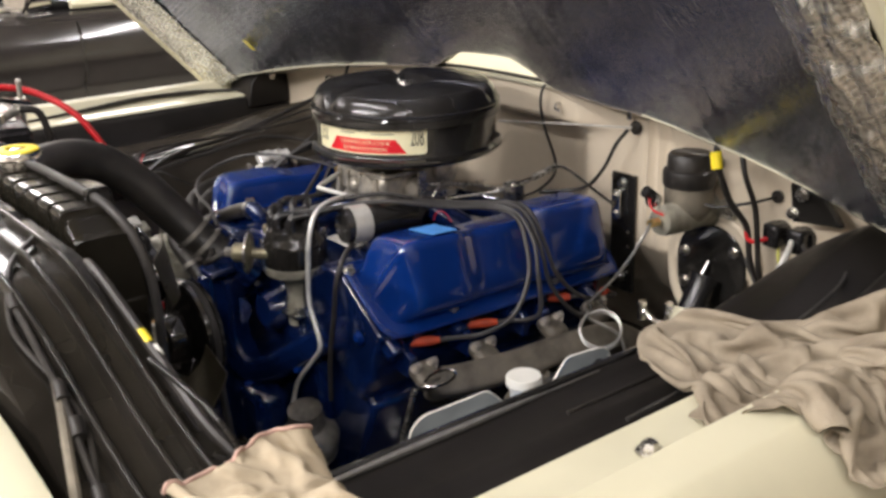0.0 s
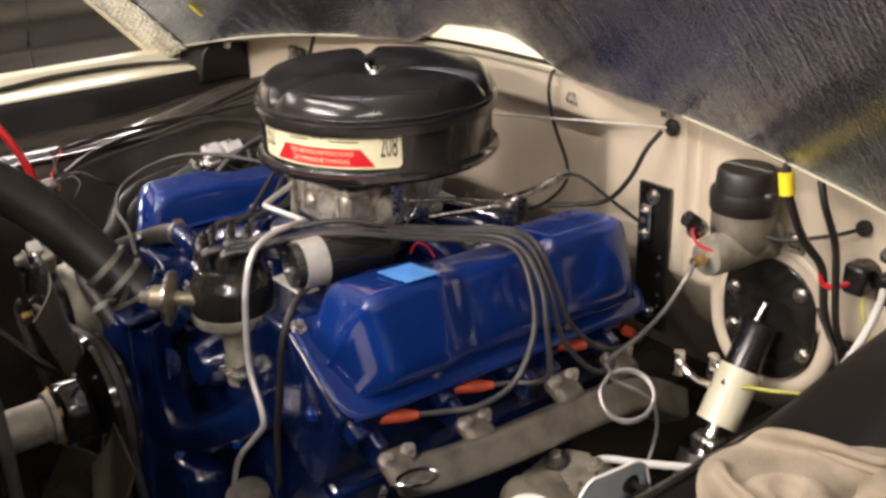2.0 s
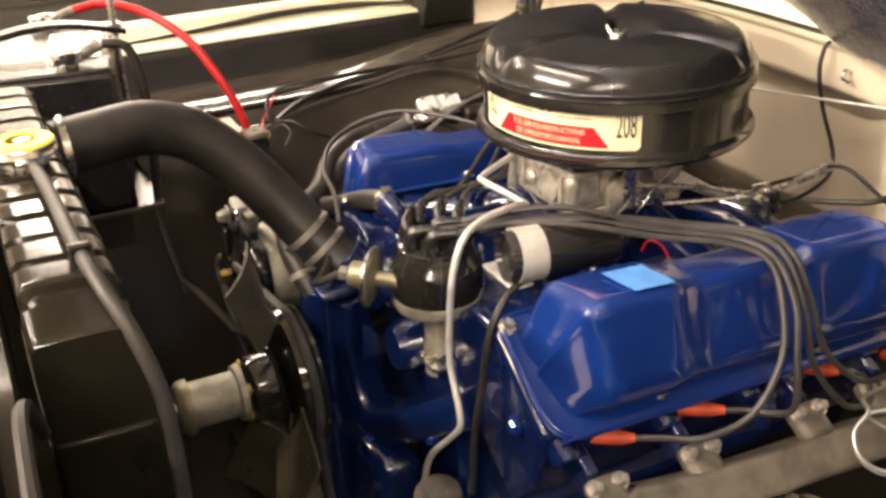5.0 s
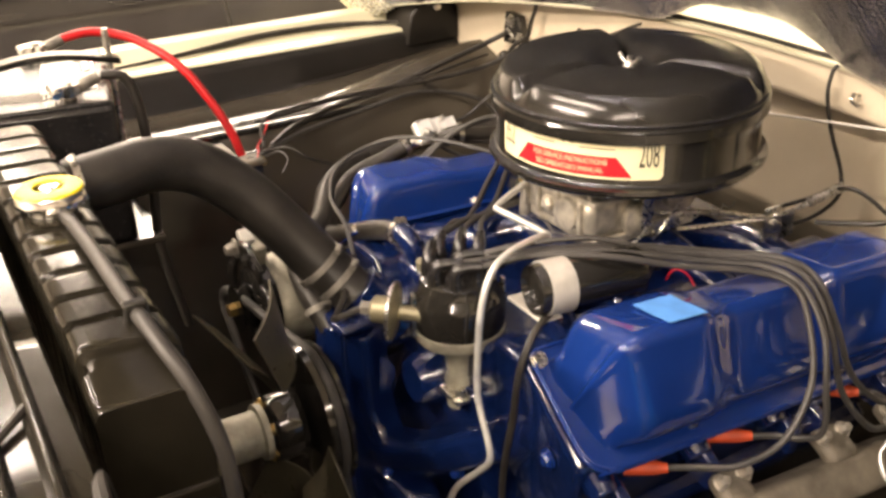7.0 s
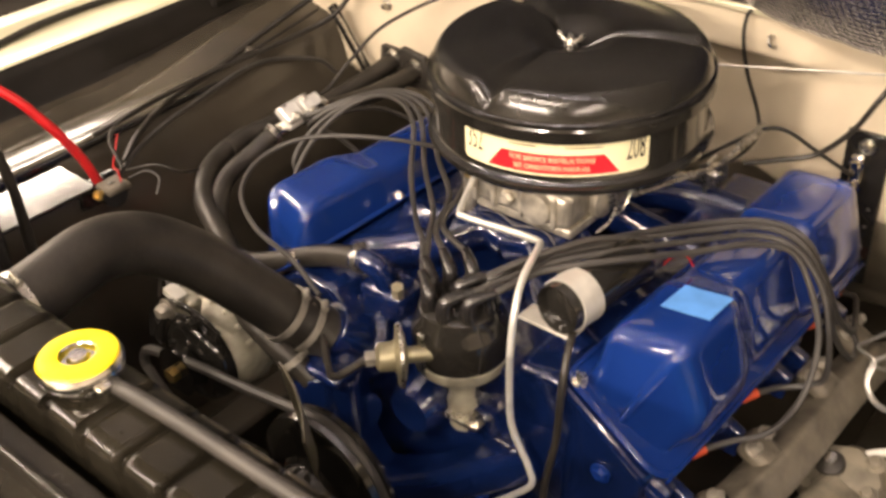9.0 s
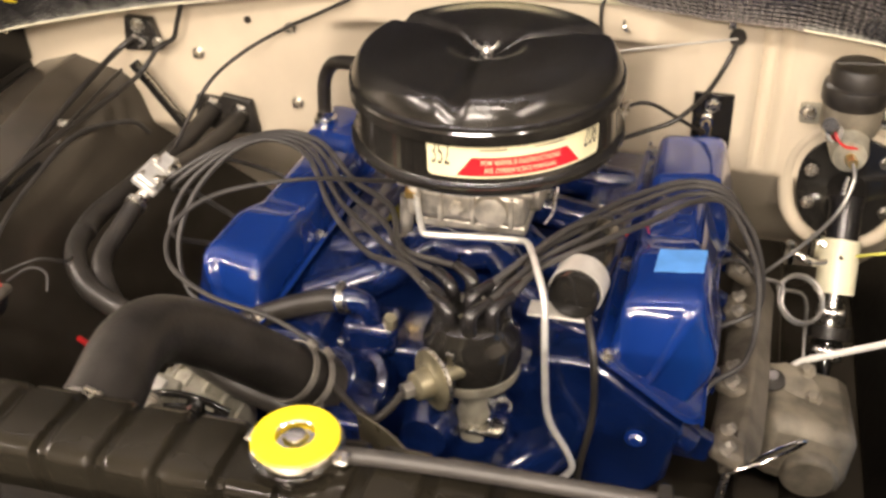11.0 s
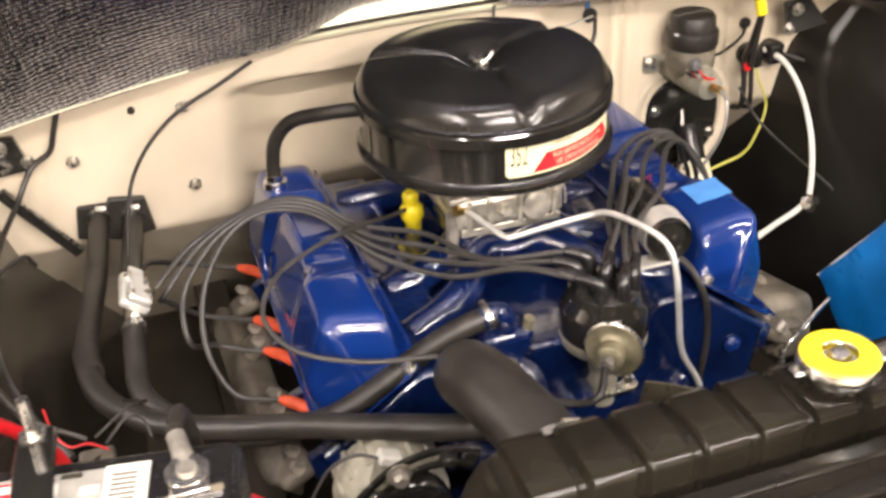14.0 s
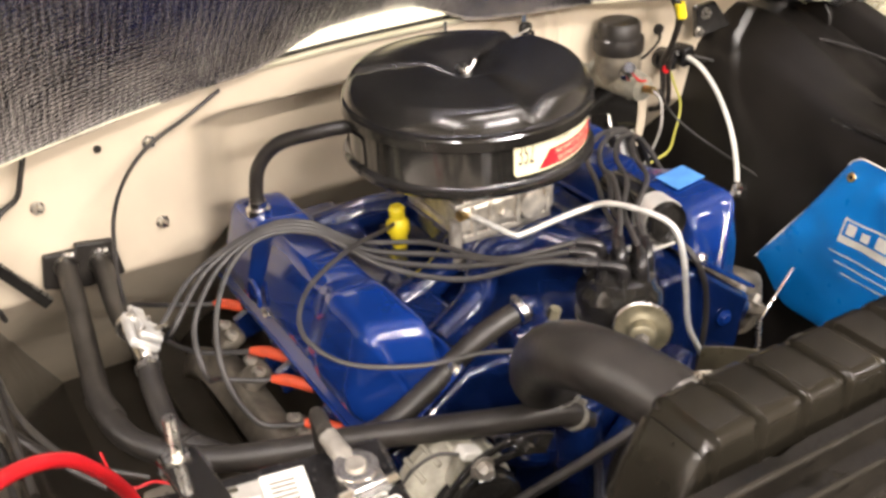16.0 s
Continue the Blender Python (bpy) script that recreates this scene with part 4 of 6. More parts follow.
    cap = thing("yellow_cap", (-0.112, 1.235, 0.90), "yellow plastic cap on the dipstick tube beside the carburetor", "cap")
    part("cap", lathe([(0, 0), (0.012, 0), (0.0135, 0.020), (0.019, 0.030), (0.0185, 0.044), (0.012, 0.052), (0.013, 0.068), (0.009, 0.073), (0, 0.073)], (-0.113, 1.233, 0.880), (-0.05, -0.05, 1), 18), YELLOW, cap)
    # throttle linkage to the firewall
    lk = thing("throttle_linkage", (0.13, 1.33, 0.94), "plated steel throttle rod and bracket", "linkage")
    part("rod", pipe([(0.085, 1.16, 0.985), (0.11, 1.24, 0.975), (0.135, 1.335, 0.955), (0.155, 1.42, 0.978)], 0.0035, 8, 6), STEEL, lk)
    part("rod", pipe([(0.07, 1.22, 0.94), (0.105, 1.29, 0.945), (0.135, 1.335, 0.952)], 0.003, 8, 6), STEEL, lk)
    part("bracket", box((0.132, 1.335, 0.940), (0.004, 0.030, 0.055)), STEEL, lk, "plated bracket", bevel=0.001)
    part("bracket_arm", prism([(0.10, 0.935), (0.145, 0.960), (0.145, 0.925), (0.11, 0.895)], "y", 1.36, 1.363), STEEL, lk, bevel=0.0005)
    part("nut", bolt((0.136, 1.333, 0.943), (1, -0.3, 0), 0.010, 0.012), STEEL, lk)
    part("sleeve", rod((0.148, 1.385, 0.968), (0.16, 1.435, 0.984), 0.007), STEEL, lk)


carburetor()


def tower_way(k):
    """The way the elbow boot of one distributor tower points: back and to its own bank."""
    return Vector((-0.80, 0.60, 0)) if k in (2, 3, 4, 5) else Vector((0.55, 0.83, 0))


def tower_end(k):
    a = 0.2 + 2 * math.pi * k / 8
    return tuple(Vector((0.045 + 0.036 * math.cos(a), 0.885 + 0.036 * math.sin(a), 0.982)) + tower_way(k) * 0.030)


def ignition():
    d = thing("distributor", (0.045, 0.885, 0.80), "black capped ignition distributor with grey leads", "distributor")
    dx, dy = 0.045, 0.885
    part("shaft_housing", lathe([(0, -0.05), (0.020, -0.05), (0.022, -0.01), (0.018, 0.0), (0.022, 0.03), (0.026, 0.042), (0.048, 0.050), (0.056, 0.055), (0.059, 0.060), (0.059, 0.072), (0.054, 0.075), (0, 0.075)], (dx, dy, 0.812), seg=36), PALECAST, d, "dull cast distributor body")
    cap = part("cap", lathe([(0, 0.046), (0.042, 0.046), (0.048, 0.042), (0.051, 0.026), (0.058, 0.019), (0.060, 0.010), (0.060, -0.018), (0.058, -0.026), (0, -0.026)], (dx, dy, 0.910), seg=40), BLACK, d, "black bakelite cap")
    for k in range(9):
        r, a = (0.036, 2 * math.pi * k / 8 + 0.2) if k < 8 else (0, 0)
        x, y, out = dx + r * math.cos(a), dy + r * math.sin(a), tower_way(k)
        part("tower", rod((x, y, 0.948), (x, y, 0.966), 0.0118, 0.0104, 14), BLACK, cap)
        part("nipple", pipe([(x, y, 0.958), (x, y, 0.970), Vector((x, y, 0.978)) + out * 0.005, Vector((x, y, 0.981)) + out * 0.018, Vector((x, y, 0.982)) + out * 0.034], 0.010, 12, 4, radii=lambda f: 0.0112 - 0.0050 * f), BLACKPLASTIC, cap, "dark rubber elbow on the tower")
    for a in (-1.75, 1.4):
        x, y = math.cos(a), math.sin(a)
        part("clip", box((dx + 0.0605 * x, dy + 0.0605 * y, 0.908), (0.010, 0.004, 0.06), Matrix.Rotation(a + 1.57, 3, "Z")), STEEL, d, "spring clip", bevel=0.001)
    va = part("vacuum_advance", lathe([(0, -0.03), (0.010, -0.03), (0.010, 0.010), (0.030, 0.014), (0.0365, 0.016), (0.038, 0.018), (0.038, 0.020), (0.0365, 0.022), (0.032, 0.021), (0.022, 0.0235), (0.019, 0.026), (0, 0.026)], (0.032, 0.818, 0.912), (-0.66, -0.75, 0.06), 40), OLIVE, d, "olive plated vacuum advance can")
    part("rim", lathe([(0.0375, 0.0165), (0.0392, 0.0175), (0.0392, 0.0205), (0.0375, 0.0215)], (0.032, 0.818, 0.912), (-0.66, -0.75, 0.06), 40), STEEL, va, "bright crimped rim")
    part("cup", lathe([(0, 0.024), (0.018, 0.024), (0.0175, 0.044), (0.012, 0.048), (0, 0.048)], (0.032, 0.818, 0.912), (-0.66, -0.75, 0.06), 24), OLIVE, va)
    part("port", rod((0.001, 0.783, 0.915), (-0.008, 0.773, 0.915), 0.010, seg=6), CASTDARK, va)
    part("hold_down", box((0.06, 0.87, 0.790), (0.05, 0.03, 0.006)), STEEL, d, bevel=0.001)
    part("bolt", bolt((0.078, 0.865, 0.793), (0, 0, 1), 0.009, 0.014), STEEL, d)
    vac = thing("vacuum_line", (0.0, 0.76, 0.88), "thin black vacuum hose at the distributor", "hose")
    part("hose", pipe([(-0.006, 0.775, 0.915), (-0.03, 0.745, 0.896), (-0.06, 0.760, 0.885), (-0.10, 0.79, 0.89), (-0.125, 0.80, 0.915)], 0.005, 8, 8), RUBBER, vac)

    coil = thing("ignition_coil", (0.168, 1.0, 0.95), "black ignition coil held by a grey clamp", "coil")
    a, b = Vector((0.160, 0.920, 0.972)), Vector((0.176, 1.062, 0.968))
    ax = (b - a).normalized()
    part("can", lathe([(0, 0.006), (0.020, 0.006), (0.027, 0.010), (0.029, 0.004), (0.030, 0.0), (0.031, 0.003), (0.031, 0.138), (0.028, 0.145), (0, 0.145)], a, ax, 36), BLACK, coil, "black coil can")
    part("clamp", lathe([(0.0315, 0.012), (0.0335, 0.012), (0.0335, 0.045), (0.0315, 0.045)], a, ax, 36), COILRING, coil, "pale grey clamp band")
    part("clamp_foot", box((0.142, 0.935, 0.937), (0.075, 0.030, 0.004)), COILRING, coil, "pale clamp foot", bevel=0.001)
    part("terminal_end", lathe([(0, 0), (0.020, 0), (0.016, 0.012), (0.009, 0.020), (0.009, 0.03), (0, 0.03)], b, ax, 20), BLACKPLASTIC, coil)
    red = thing("coil_lead", (0.215, 1.08, 0.96), "thin red wire looping from the coil", "wire")
    part("wire", pipe([(0.200, 1.090, 0.955), (0.208, 1.088, 0.968), (0.216, 1.091, 0.976), (0.225, 1.10, 0.971), (0.230, 1.108, 0.955)], 0.0012, 6, 8), REDWIRE, red)


ignition()


def plug_lead(pts, boot, group, r=0.0041):
    end = Vector(boot[-1])
    t = thing("plug_lead", pts[0], "grey spark plug lead with an orange boot" if boot else "grey lead", "wire", group)
    part("lead", pipe(pts, r, 8, 7), WIRE, t)
    if len(boot) > 1:
        part("boot", pipe(boot, 0.009, 12, 5, radii=lambda f: 0.0060 + 0.0030 * smooth01(0.0, 0.35, f)), ORANGE, t, "orange rubber boot")
    return t


def leads():
    g = "spark plug leads"
    # driver's bank
    for k, (crest, drop, boot) in enumerate((
            (0.000, [(0.352, 1.178, 0.930), (0.378, 1.160, 0.875), (0.384, 1.120, 0.818), (0.372, 1.065, 0.796)], [(0.338, 1.030, 0.786), (0.320, 1.004, 0.784), (0.288, 0.962, 0.780)]),
            (0.010, [(0.360, 1.190, 0.930), (0.382, 1.180, 0.875), (0.388, 1.180, 0.81), (0.366, 1.172, 0.789)], [(0.340, 1.158, 0.782), (0.323, 1.134, 0.781), (0.290, 1.090, 0.778)]),
            (0.024, [(0.360, 1.205, 0.920), (0.380, 1.212, 0.850), (0.390, 1.262, 0.785), (0.380, 1.315, 0.768), (0.362, 1.325, 0.784)], [(0.340, 1.330, 0.782), (0.326, 1.316, 0.781), (0.295, 1.288, 0.778)]),
            (0.036, [(0.352, 1.222, 0.922), (0.374, 1.235, 0.86), (0.376, 1.30, 0.80), (0.345, 1.40, 0.765)], [(0.33, 1.435, 0.755), (0.31, 1.44, 0.75), (0.29, 1.44, 0.75)]))):
        s = tower_end((7, 6, 0, 1)[k])
        f = (0.0, 0.4, 0.75, 1.0)[k]
        pts = [s, (0.120 - 0.022 * f, 0.945 + 0.040 * f, 0.994 - 0.010 * f), (0.185 - 0.045 * f, 1.000 + 0.06 * f, 1.006 - 0.020 * f), (0.236 - 0.035 * f, 1.085 + 0.08 * f, 0.990 - 0.016 * f), (0.280 - 0.014 * f, 1.150 + 0.05 * f + 0.4 * crest, 0.984 - 0.006 * f), (0.320, 1.180 + crest, 0.972)] + drop
        middle = tuple(Vector(boot[1]).lerp(Vector(boot[2]), 0.5))
        plug_lead(pts + boot[:2], [boot[1], middle, boot[2]], g)
    # passenger's bank
    for k, (y, mid) in enumerate(((0.985, 0.0), (1.105, 0.014), (1.19, 0.028), (1.35, 0.040))):
        s = tower_end((5, 4, 3, 2)[k])
        pts = [s, (-0.055 - 0.008 * k, 0.935 + 0.022 * k, 0.974 - 0.006 * k), (-0.13, 1.005 + 0.035 * k, 0.938 + 0.003 * k), (-0.21, 1.085 + 0.03 * k, 0.945), (-0.275, 1.165 + 0.016 * k, 0.982),
               (-0.345, 1.190 + mid * 0.6, 0.990), (-0.405 - 0.014 * k, 1.175 + mid, 0.968 - 0.006 * k), (-0.450 - 0.027 * k, 1.13 + mid, 0.92 - 0.006 * k), (-0.464 - 0.020 * k, 1.08 + mid * 1.3 + 0.1 * (k - 1) * (k > 1), 0.86), (-0.442 - 0.008 * k, y + 0.06, 0.80), (-0.400, y + 0.045, 0.785)]
        boot = [(-0.380, y + 0.040, 0.783), (-0.360, y + 0.020, 0.784), (-0.335, y - 0.012, 0.782)]
        plug_lead(pts + [boot[0]], boot, g)
    t = thing("coil_wire", (0.1, 0.95, 1.0), "grey lead from the coil to the distributor cap", "wire")
    part("lead", pipe([(0.062, 0.910, 0.982), (0.095, 0.95, 0.998), (0.14, 1.02, 1.006), (0.178, 1.085, 0.985), (0.178, 1.09, 0.968)], 0.0041, 8, 8), WIRE, t)
    t = thing("sender_wire", (-0.13, 0.8, 0.93), "thin dark wire looping over the rocker cover", "wire")
    part("wire", pipe([(-0.105, 1.235, 0.925), (-0.152, 1.205, 0.932), (-0.25, 1.11, 0.978), (-0.350, 1.03, 0.988), (-0.390, 0.965, 0.972), (-0.365, 0.900, 0.955), (-0.29, 0.858, 0.945), (-0.20, 0.840, 0.940), (-0.13, 0.82, 0.925)], 0.0035, 8, 8), WIRE, t)


leads()


def fuel_line():
    t = thing("fuel_line", (0.15, 0.85, 0.6), "bent bright steel fuel pipe to the carburetor", "pipe")
    part("pipe", pipe([(-0.08, 1.075, 0.995), (-0.066, 1.04, 0.990), (-0.050, 1.003, 0.984), (-0.035, 0.998, 0.984), (0.03, 1.004, 0.985), (0.075, 1.000, 0.990), (0.095, 0.975, 1.002),
                       (0.118, 0.915, 1.006), (0.133, 0.880, 0.993), (0.138, 0.863, 0.955), (0.141, 0.855, 0.90), (0.147, 0.850, 0.84), (0.172, 0.848, 0.79), (0.178, 0.846, 0.765), (0.155, 0.843, 0.735), (0.10, 0.838, 0.67), (0.08, 0.833, 0.60)], 0.0044, 10, 6), LINE, t)
    p = thing("fuel_pump", (0.10, 0.84, 0.5), "dull cast fuel pump low on the engine", "pump")
    part("body", lathe([(0, -0.06), (0.05, -0.06), (0.055, -0.03), (0.058, -0.02), (0.055, -0.01), (0.035, 0.01), (0.032, 0.05), (0, 0.055)], (0.115, 0.845, 0.58), (0.2, -0.2, 1), 28), CASTDARK, p)
    part("canister", rod((0.12, 0.82, 0.44), (0.12, 0.82, 0.52), 0.045), CASTDARK, p)
    part("bolt", bolt((0.165, 0.83, 0.565), (1, -0.3, 0.2), 0.009, 0.014), STEEL, p)
    d = thing("crankcase_vent", (0.20, 0.88, 0.85), "thin black hose down the front of the cylinder head", "hose")
    part("hose", pipe([(0.170, 0.945, 0.945), (0.186, 0.905, 0.930), (0.196, 0.878, 0.89), (0.197, 0.868, 0.83), (0.185, 0.862, 0.75), (0.18, 0.86, 0.66)], 0.0048, 8, 8), RUBBER, d)


fuel_line()


def hoses():
    h = thing("radiator_hose", (-0.15, 0.65, 1.0), "thick black upper radiator hose", "hose")
    part("hose", pipe([(-0.199, 0.478, 1.080), (-0.206, 0.530, 1.083), (-0.219, 0.590, 1.082), (-0.223, 0.648, 1.062), (-0.208, 0.705, 1.014), (-0.182, 0.752, 0.954), (-0.150, 0.787, 0.904), (-0.118, 0.815, 0.868)], 0.0358, 20, 8), RUBBER, h)
    clamp((-0.134, 0.793, 0.893), (0.42, 0.55, -0.72), 0.0365, h, material=CASTDARK)
    clamp((-0.146, 0.775, 0.917), (0.36, 0.55, -0.75), 0.0365, h, material=CASTDARK)
    clamp((-0.199, 0.490, 1.080), (0, 1, 0.02), 0.0375, h)
    h = thing("heater_hose", (-0.59, 1.2, 0.85), "black heater hose looping round the engine", "hose", "heater hoses")
    part("hose", pipe([(-0.582, 1.46, 0.895), (-0.588, 1.40, 0.882), (-0.60, 1.30, 0.868), (-0.613, 1.20, 0.868), (-0.622, 1.10, 0.866), (-0.605, 1.02, 0.858), (-0.545, 0.955, 0.85), (-0.46, 0.91, 0.852), (-0.38, 0.868, 0.865), (-0.305, 0.815, 0.882), (-0.22, 0.770, 0.890), (-0.15, 0.755, 0.88), (-0.10, 0.765, 0.84)], 0.0165, 14, 7), RUBBER, h)
    clamp((-0.583, 1.450, 0.893), (0, 1, 0.2), 0.0170, h)
    clamp((-0.125, 0.758, 0.862), (0.6, 0.1, -0.7), 0.0170, h, material=CASTDARK)
    part("tape_wrap", pipe([(-0.6225, 1.125, 0.8665), (-0.6215, 1.098, 0.866), (-0.617, 1.07, 0.864)], 0.0178, 14, 4), RUBBER, h, "black tape wrap")
    h = thing("heater_hose", (-0.54, 1.3, 0.88), "short black heater hose to the shutoff valve", "hose", "heater hoses")
    part("hose", pipe([(-0.530, 1.46, 0.885), (-0.535, 1.40, 0.878), (-0.545, 1.30, 0.880), (-0.549, 1.215, 0.895)], 0.0165, 14, 7), RUBBER, h)
    clamp((-0.531, 1.450, 0.8835), (0, 1, 0.1), 0.0170, h)
    clamp((-0.548, 1.226, 0.892), (0, 1, -0.2), 0.0170, h)
    h = thing("heater_hose", (-0.3, 0.87, 0.88), "black heater hose from the intake manifold", "hose", "heater hoses")
    part("hose", pipe([(-0.108, 0.886, 0.948), (-0.15, 0.888, 0.938), (-0.20, 0.885, 0.92), (-0.27, 0.872, 0.89), (-0.34, 0.872, 0.86), (-0.42, 0.90, 0.835), (-0.50, 0.945, 0.835), (-0.555, 1.01, 0.855), (-0.558, 1.08, 0.875), (-0.552, 1.125, 0.893)], 0.0150, 14, 7), RUBBER, h)
    clamp((-0.118, 0.886, 0.946), (-1, 0, -0.25), 0.0155, h)
    clamp((-0.553, 1.118, 0.890), (0, 1, 0.3), 0.0155, h)
    v = thing("heater_valve", (-0.55, 1.165, 0.90), "bright metal heater shutoff valve with its cable", "valve")
    part("body", rod((-0.552, 1.125, 0.893), (-0.549, 1.215, 0.897), 0.0125), CHROME, v)
    tip = Matrix.Rotation(radians(38), 3, "Y") @ Matrix.Rotation(radians(8), 3, "X")
    part("plate", box((-0.544, 1.170, 0.914), (0.044, 0.066, 0.014), tip), LINE, v, bevel=0.004)
    part("cover", box((-0.536, 1.150, 0.924), (0.034, 0.036, 0.012), tip), LINE, v, bevel=0.004)
    part("bracket", box((-0.538, 1.198, 0.924), (0.022, 0.034, 0.006), tip), LINE, v, bevel=0.001)
    for x, y, z in ((-0.548, 1.142, 0.931), (-0.527, 1.142, 0.913), (-0.550, 1.192, 0.930), (-0.530, 1.192, 0.913)):
        part("screw", bolt((x, y, z), (0.62, 0, 0.79), 0.004, 0.010), STEEL, v)
    part("lever", box((-0.535, 1.15, 0.925), (0.05, 0.008, 0.003)), STEEL, v)
    part("cable_clip", box((-0.546, 1.195, 0.925), (0.010, 0.022, 0.012)), STEEL, v, bevel=0.002)
    c = thing("heater_cable", (-0.42, 1.45, 1.06), "thin black control cable down the firewall", "cable")
    part("cable", pipe([(-0.30, 1.445, 1.118), (-0.36, 1.438, 1.09), (-0.425, 1.440, 1.058), (-0.478, 1.40, 1.032), (-0.515, 1.345, 1.003), (-0.535, 1.29, 0.96), (-0.545, 1.24, 0.925), (-0.548, 1.195, 0.925)], 0.0032, 8, 8), RUBBER, c)
    plate = thing("hose_plate", (-0.56, 1.465, 0.88), "black grommet plate holding the heater hoses on the firewall", "plate")
    part("plate", prism([(-0.622, 0.862), (-0.612, 0.918), (-0.565, 0.915), (-0.562, 0.924), (-0.505, 0.915), (-0.497, 0.852), (-0.556, 0.846)], "y", 1.449, 1.4625), RUBBER, plate, bevel=0.003)
    for x, z in ((-0.585, 0.905), (-0.532, 0.904)):
        part("staple", box((x, 1.446, z), (0.014, 0.004, 0.004)), CHROME, plate)
    b = thing("breather_hose", (-0.30, 1.32, 0.96), "black breather hose from rocker cover to air cleaner", "hose")
    part("hose", pipe([(-0.307, 1.318, 0.972), (-0.306, 1.318, 1.00), (-0.298, 1.312, 1.040), (-0.272, 1.292, 1.075), (-0.225, 1.256, 1.094), (-0.178, 1.236, 1.100)], 0.0108, 14, 7), RUBBER, b)
    part("neck", lathe([(0.012, -0.008), (0.019, -0.006), (0.019, 0.004), (0.014, 0.006), (0.014, 0.016), (0, 0.016)], (-0.307, 1.318, 0.965), (0, 0, 1), 18), CHROME, b, "bright metal neck")


hoses()


def radiator():
    r = thing("radiator", (0.02, 0.43, 0.6), "black painted radiator with a ribbed top tank", "radiator")
    x0, x1 = -0.325, 0.375
    rings = []
    n = 330
    for i in range(n + 1):
        x = x0 + (x1 - x0) * i / n
        e = 0.125 * (max(0.0, -0.262 - x) / 0.063) ** 1.6 + 0.03 * smooth01(x1 - 0.055, x1, x)
        # pressed grooves across the tank
        ph = ((x - 0.007) / 0.0505) % 1.0
        g = 0.0075 * smooth01(0.36, 0.42, ph) * (1 - smooth01(0.58, 0.64, ph))
        sec = [(0.392, 0.90), (0.389, 1.10), (0.388 + 0.8 * g, 1.141), (0.390 + 0.8 * g, 1.147 - g), (0.395 + 0.5 * g, 1.1505 - g), (0.404, 1.151 - g), (0.452, 1.150 - g), (0.463, 1.146 - g), (0.470 - g, 1.135), (0.473 - g, 1.09), (0.472, 0.90)]
        rings.append([(x, y, z - e * (z > 1.08)) for y, z in sec])
    tank = part("top_tank", loft(rings), RADBLACK, r, "black ribbed top tank", sharp=50)
    part("side_frame", box((x0 + 0.020, 0.432, 0.74), (0.022, 0.085, 0.58)), RADBLACK, r, bevel=0.004)
    part("side_frame", box((x1 - 0.008, 0.432, 0.74), (0.022, 0.085, 0.58)), RADBLACK, r, bevel=0.004)
    bm = bmesh.new()
    for i in range(90):
        x = x0 + 0.022 + (x1 - x0 - 0.044) * i / 89
        box((x, 0.432, 0.74), (0.0016, 0.05, 0.56), bm=bm)
    tagged(part("core", bm, RADBLACK, r, "black radiator fins"), kind="stuff")
    part("core_backing", box((0.037, 0.432, 0.74), (x1 - x0 - 0.04, 0.03, 0.56)), RADBLACK, r)
    part("hose_neck", lathe([(0.032, -0.02), (0.033, 0.0), (0.033, 0.03)], (-0.199, 0.468, 1.080), (0, 1, 0.02), 24), RADBLACK, tank)
    cx, cy = 0.032, 0.43
    neck = part("filler_neck", lathe([(0.024, 1.145), (0.024, 1.158), (0.030, 1.160), (0.030, 1.163), (0, 1.163)], (cx, cy, 0), seg=28), STEEL, r, "bright filler neck")
    cap = part("radiator_cap", lathe([(0, 1.162), (0.035, 1.160), (0.036, 1.166), (0.033, 1.172), (0.020, 1.1745), (0.017, 1.171), (0.010, 1.171), (0.008, 1.175), (0, 1.176)], (cx, cy, 0), seg=36), CHROME, r, "bright pressed cap")
    part("cap_ring", lathe([(0.0155, 1.1755), (0.019, 1.1765), (0.032, 1.1745), (0.0335, 1.1725), (0.032, 1.172)], (cx, cy, 0), seg=36), YELLOW, cap, "yellow printed ring")
    for s in (1, -1):
        part("cap_ear", box((cx + s * 0.037, cy - s * 0.004, 1.162), (0.010, 0.014, 0.005)), CHROME, cap, bevel=0.002)
    o = thing("overflow_tube", (0.2, 0.45, 1.15), "grey rubber overflow tube along the radiator tank", "hose")
    part("tube", pipe([(0.055, 0.434, 1.156), (0.09, 0.437, 1.1575), (0.16, 0.440, 1.158), (0.27, 0.443, 1.157), (0.34, 0.450, 1.148), (0.375, 0.465, 1.112), (0.386, 0.478, 1.05), (0.388, 0.48, 0.95), (0.386, 0.478, 0.85)], 0.0068, 10, 8), WIRE, o)
    part("barb", rod((0.050, 0.432, 1.155), (0.066, 0.435, 1.156), 0.0082), STEEL, o, "bright filler neck barb")
    part("strap", box((0.30, 0.4445, 1.157), (0.010, 0.020, 0.018)), BLACK, o, "black strap", bevel=0.002)
    w = thing("support_wires", (0.6, 0.27, 1.08), "black taped wires hanging over the radiator support", "wiring")
    part("wire", pipe([(0.36, 0.345, 1.135), (0.41, 0.30, 1.125), (0.48, 0.276, 1.112), (0.57, 0.268, 1.092), (0.66, 0.264, 1.060), (0.74, 0.255, 1.020), (0.82, 0.25, 0.985), (0.92, 0.24, 0.965)], 0.0042, 8, 7), RUBBER, w)
    part("wire", pipe([(0.46, 0.278, 1.116), (0.55, 0.256, 1.095), (0.64, 0.268, 1.066), (0.70, 0.272, 1.035), (0.78, 0.25, 1.003), (0.86, 0.24, 0.975)], 0.0032, 8, 7), RUBBER, w)
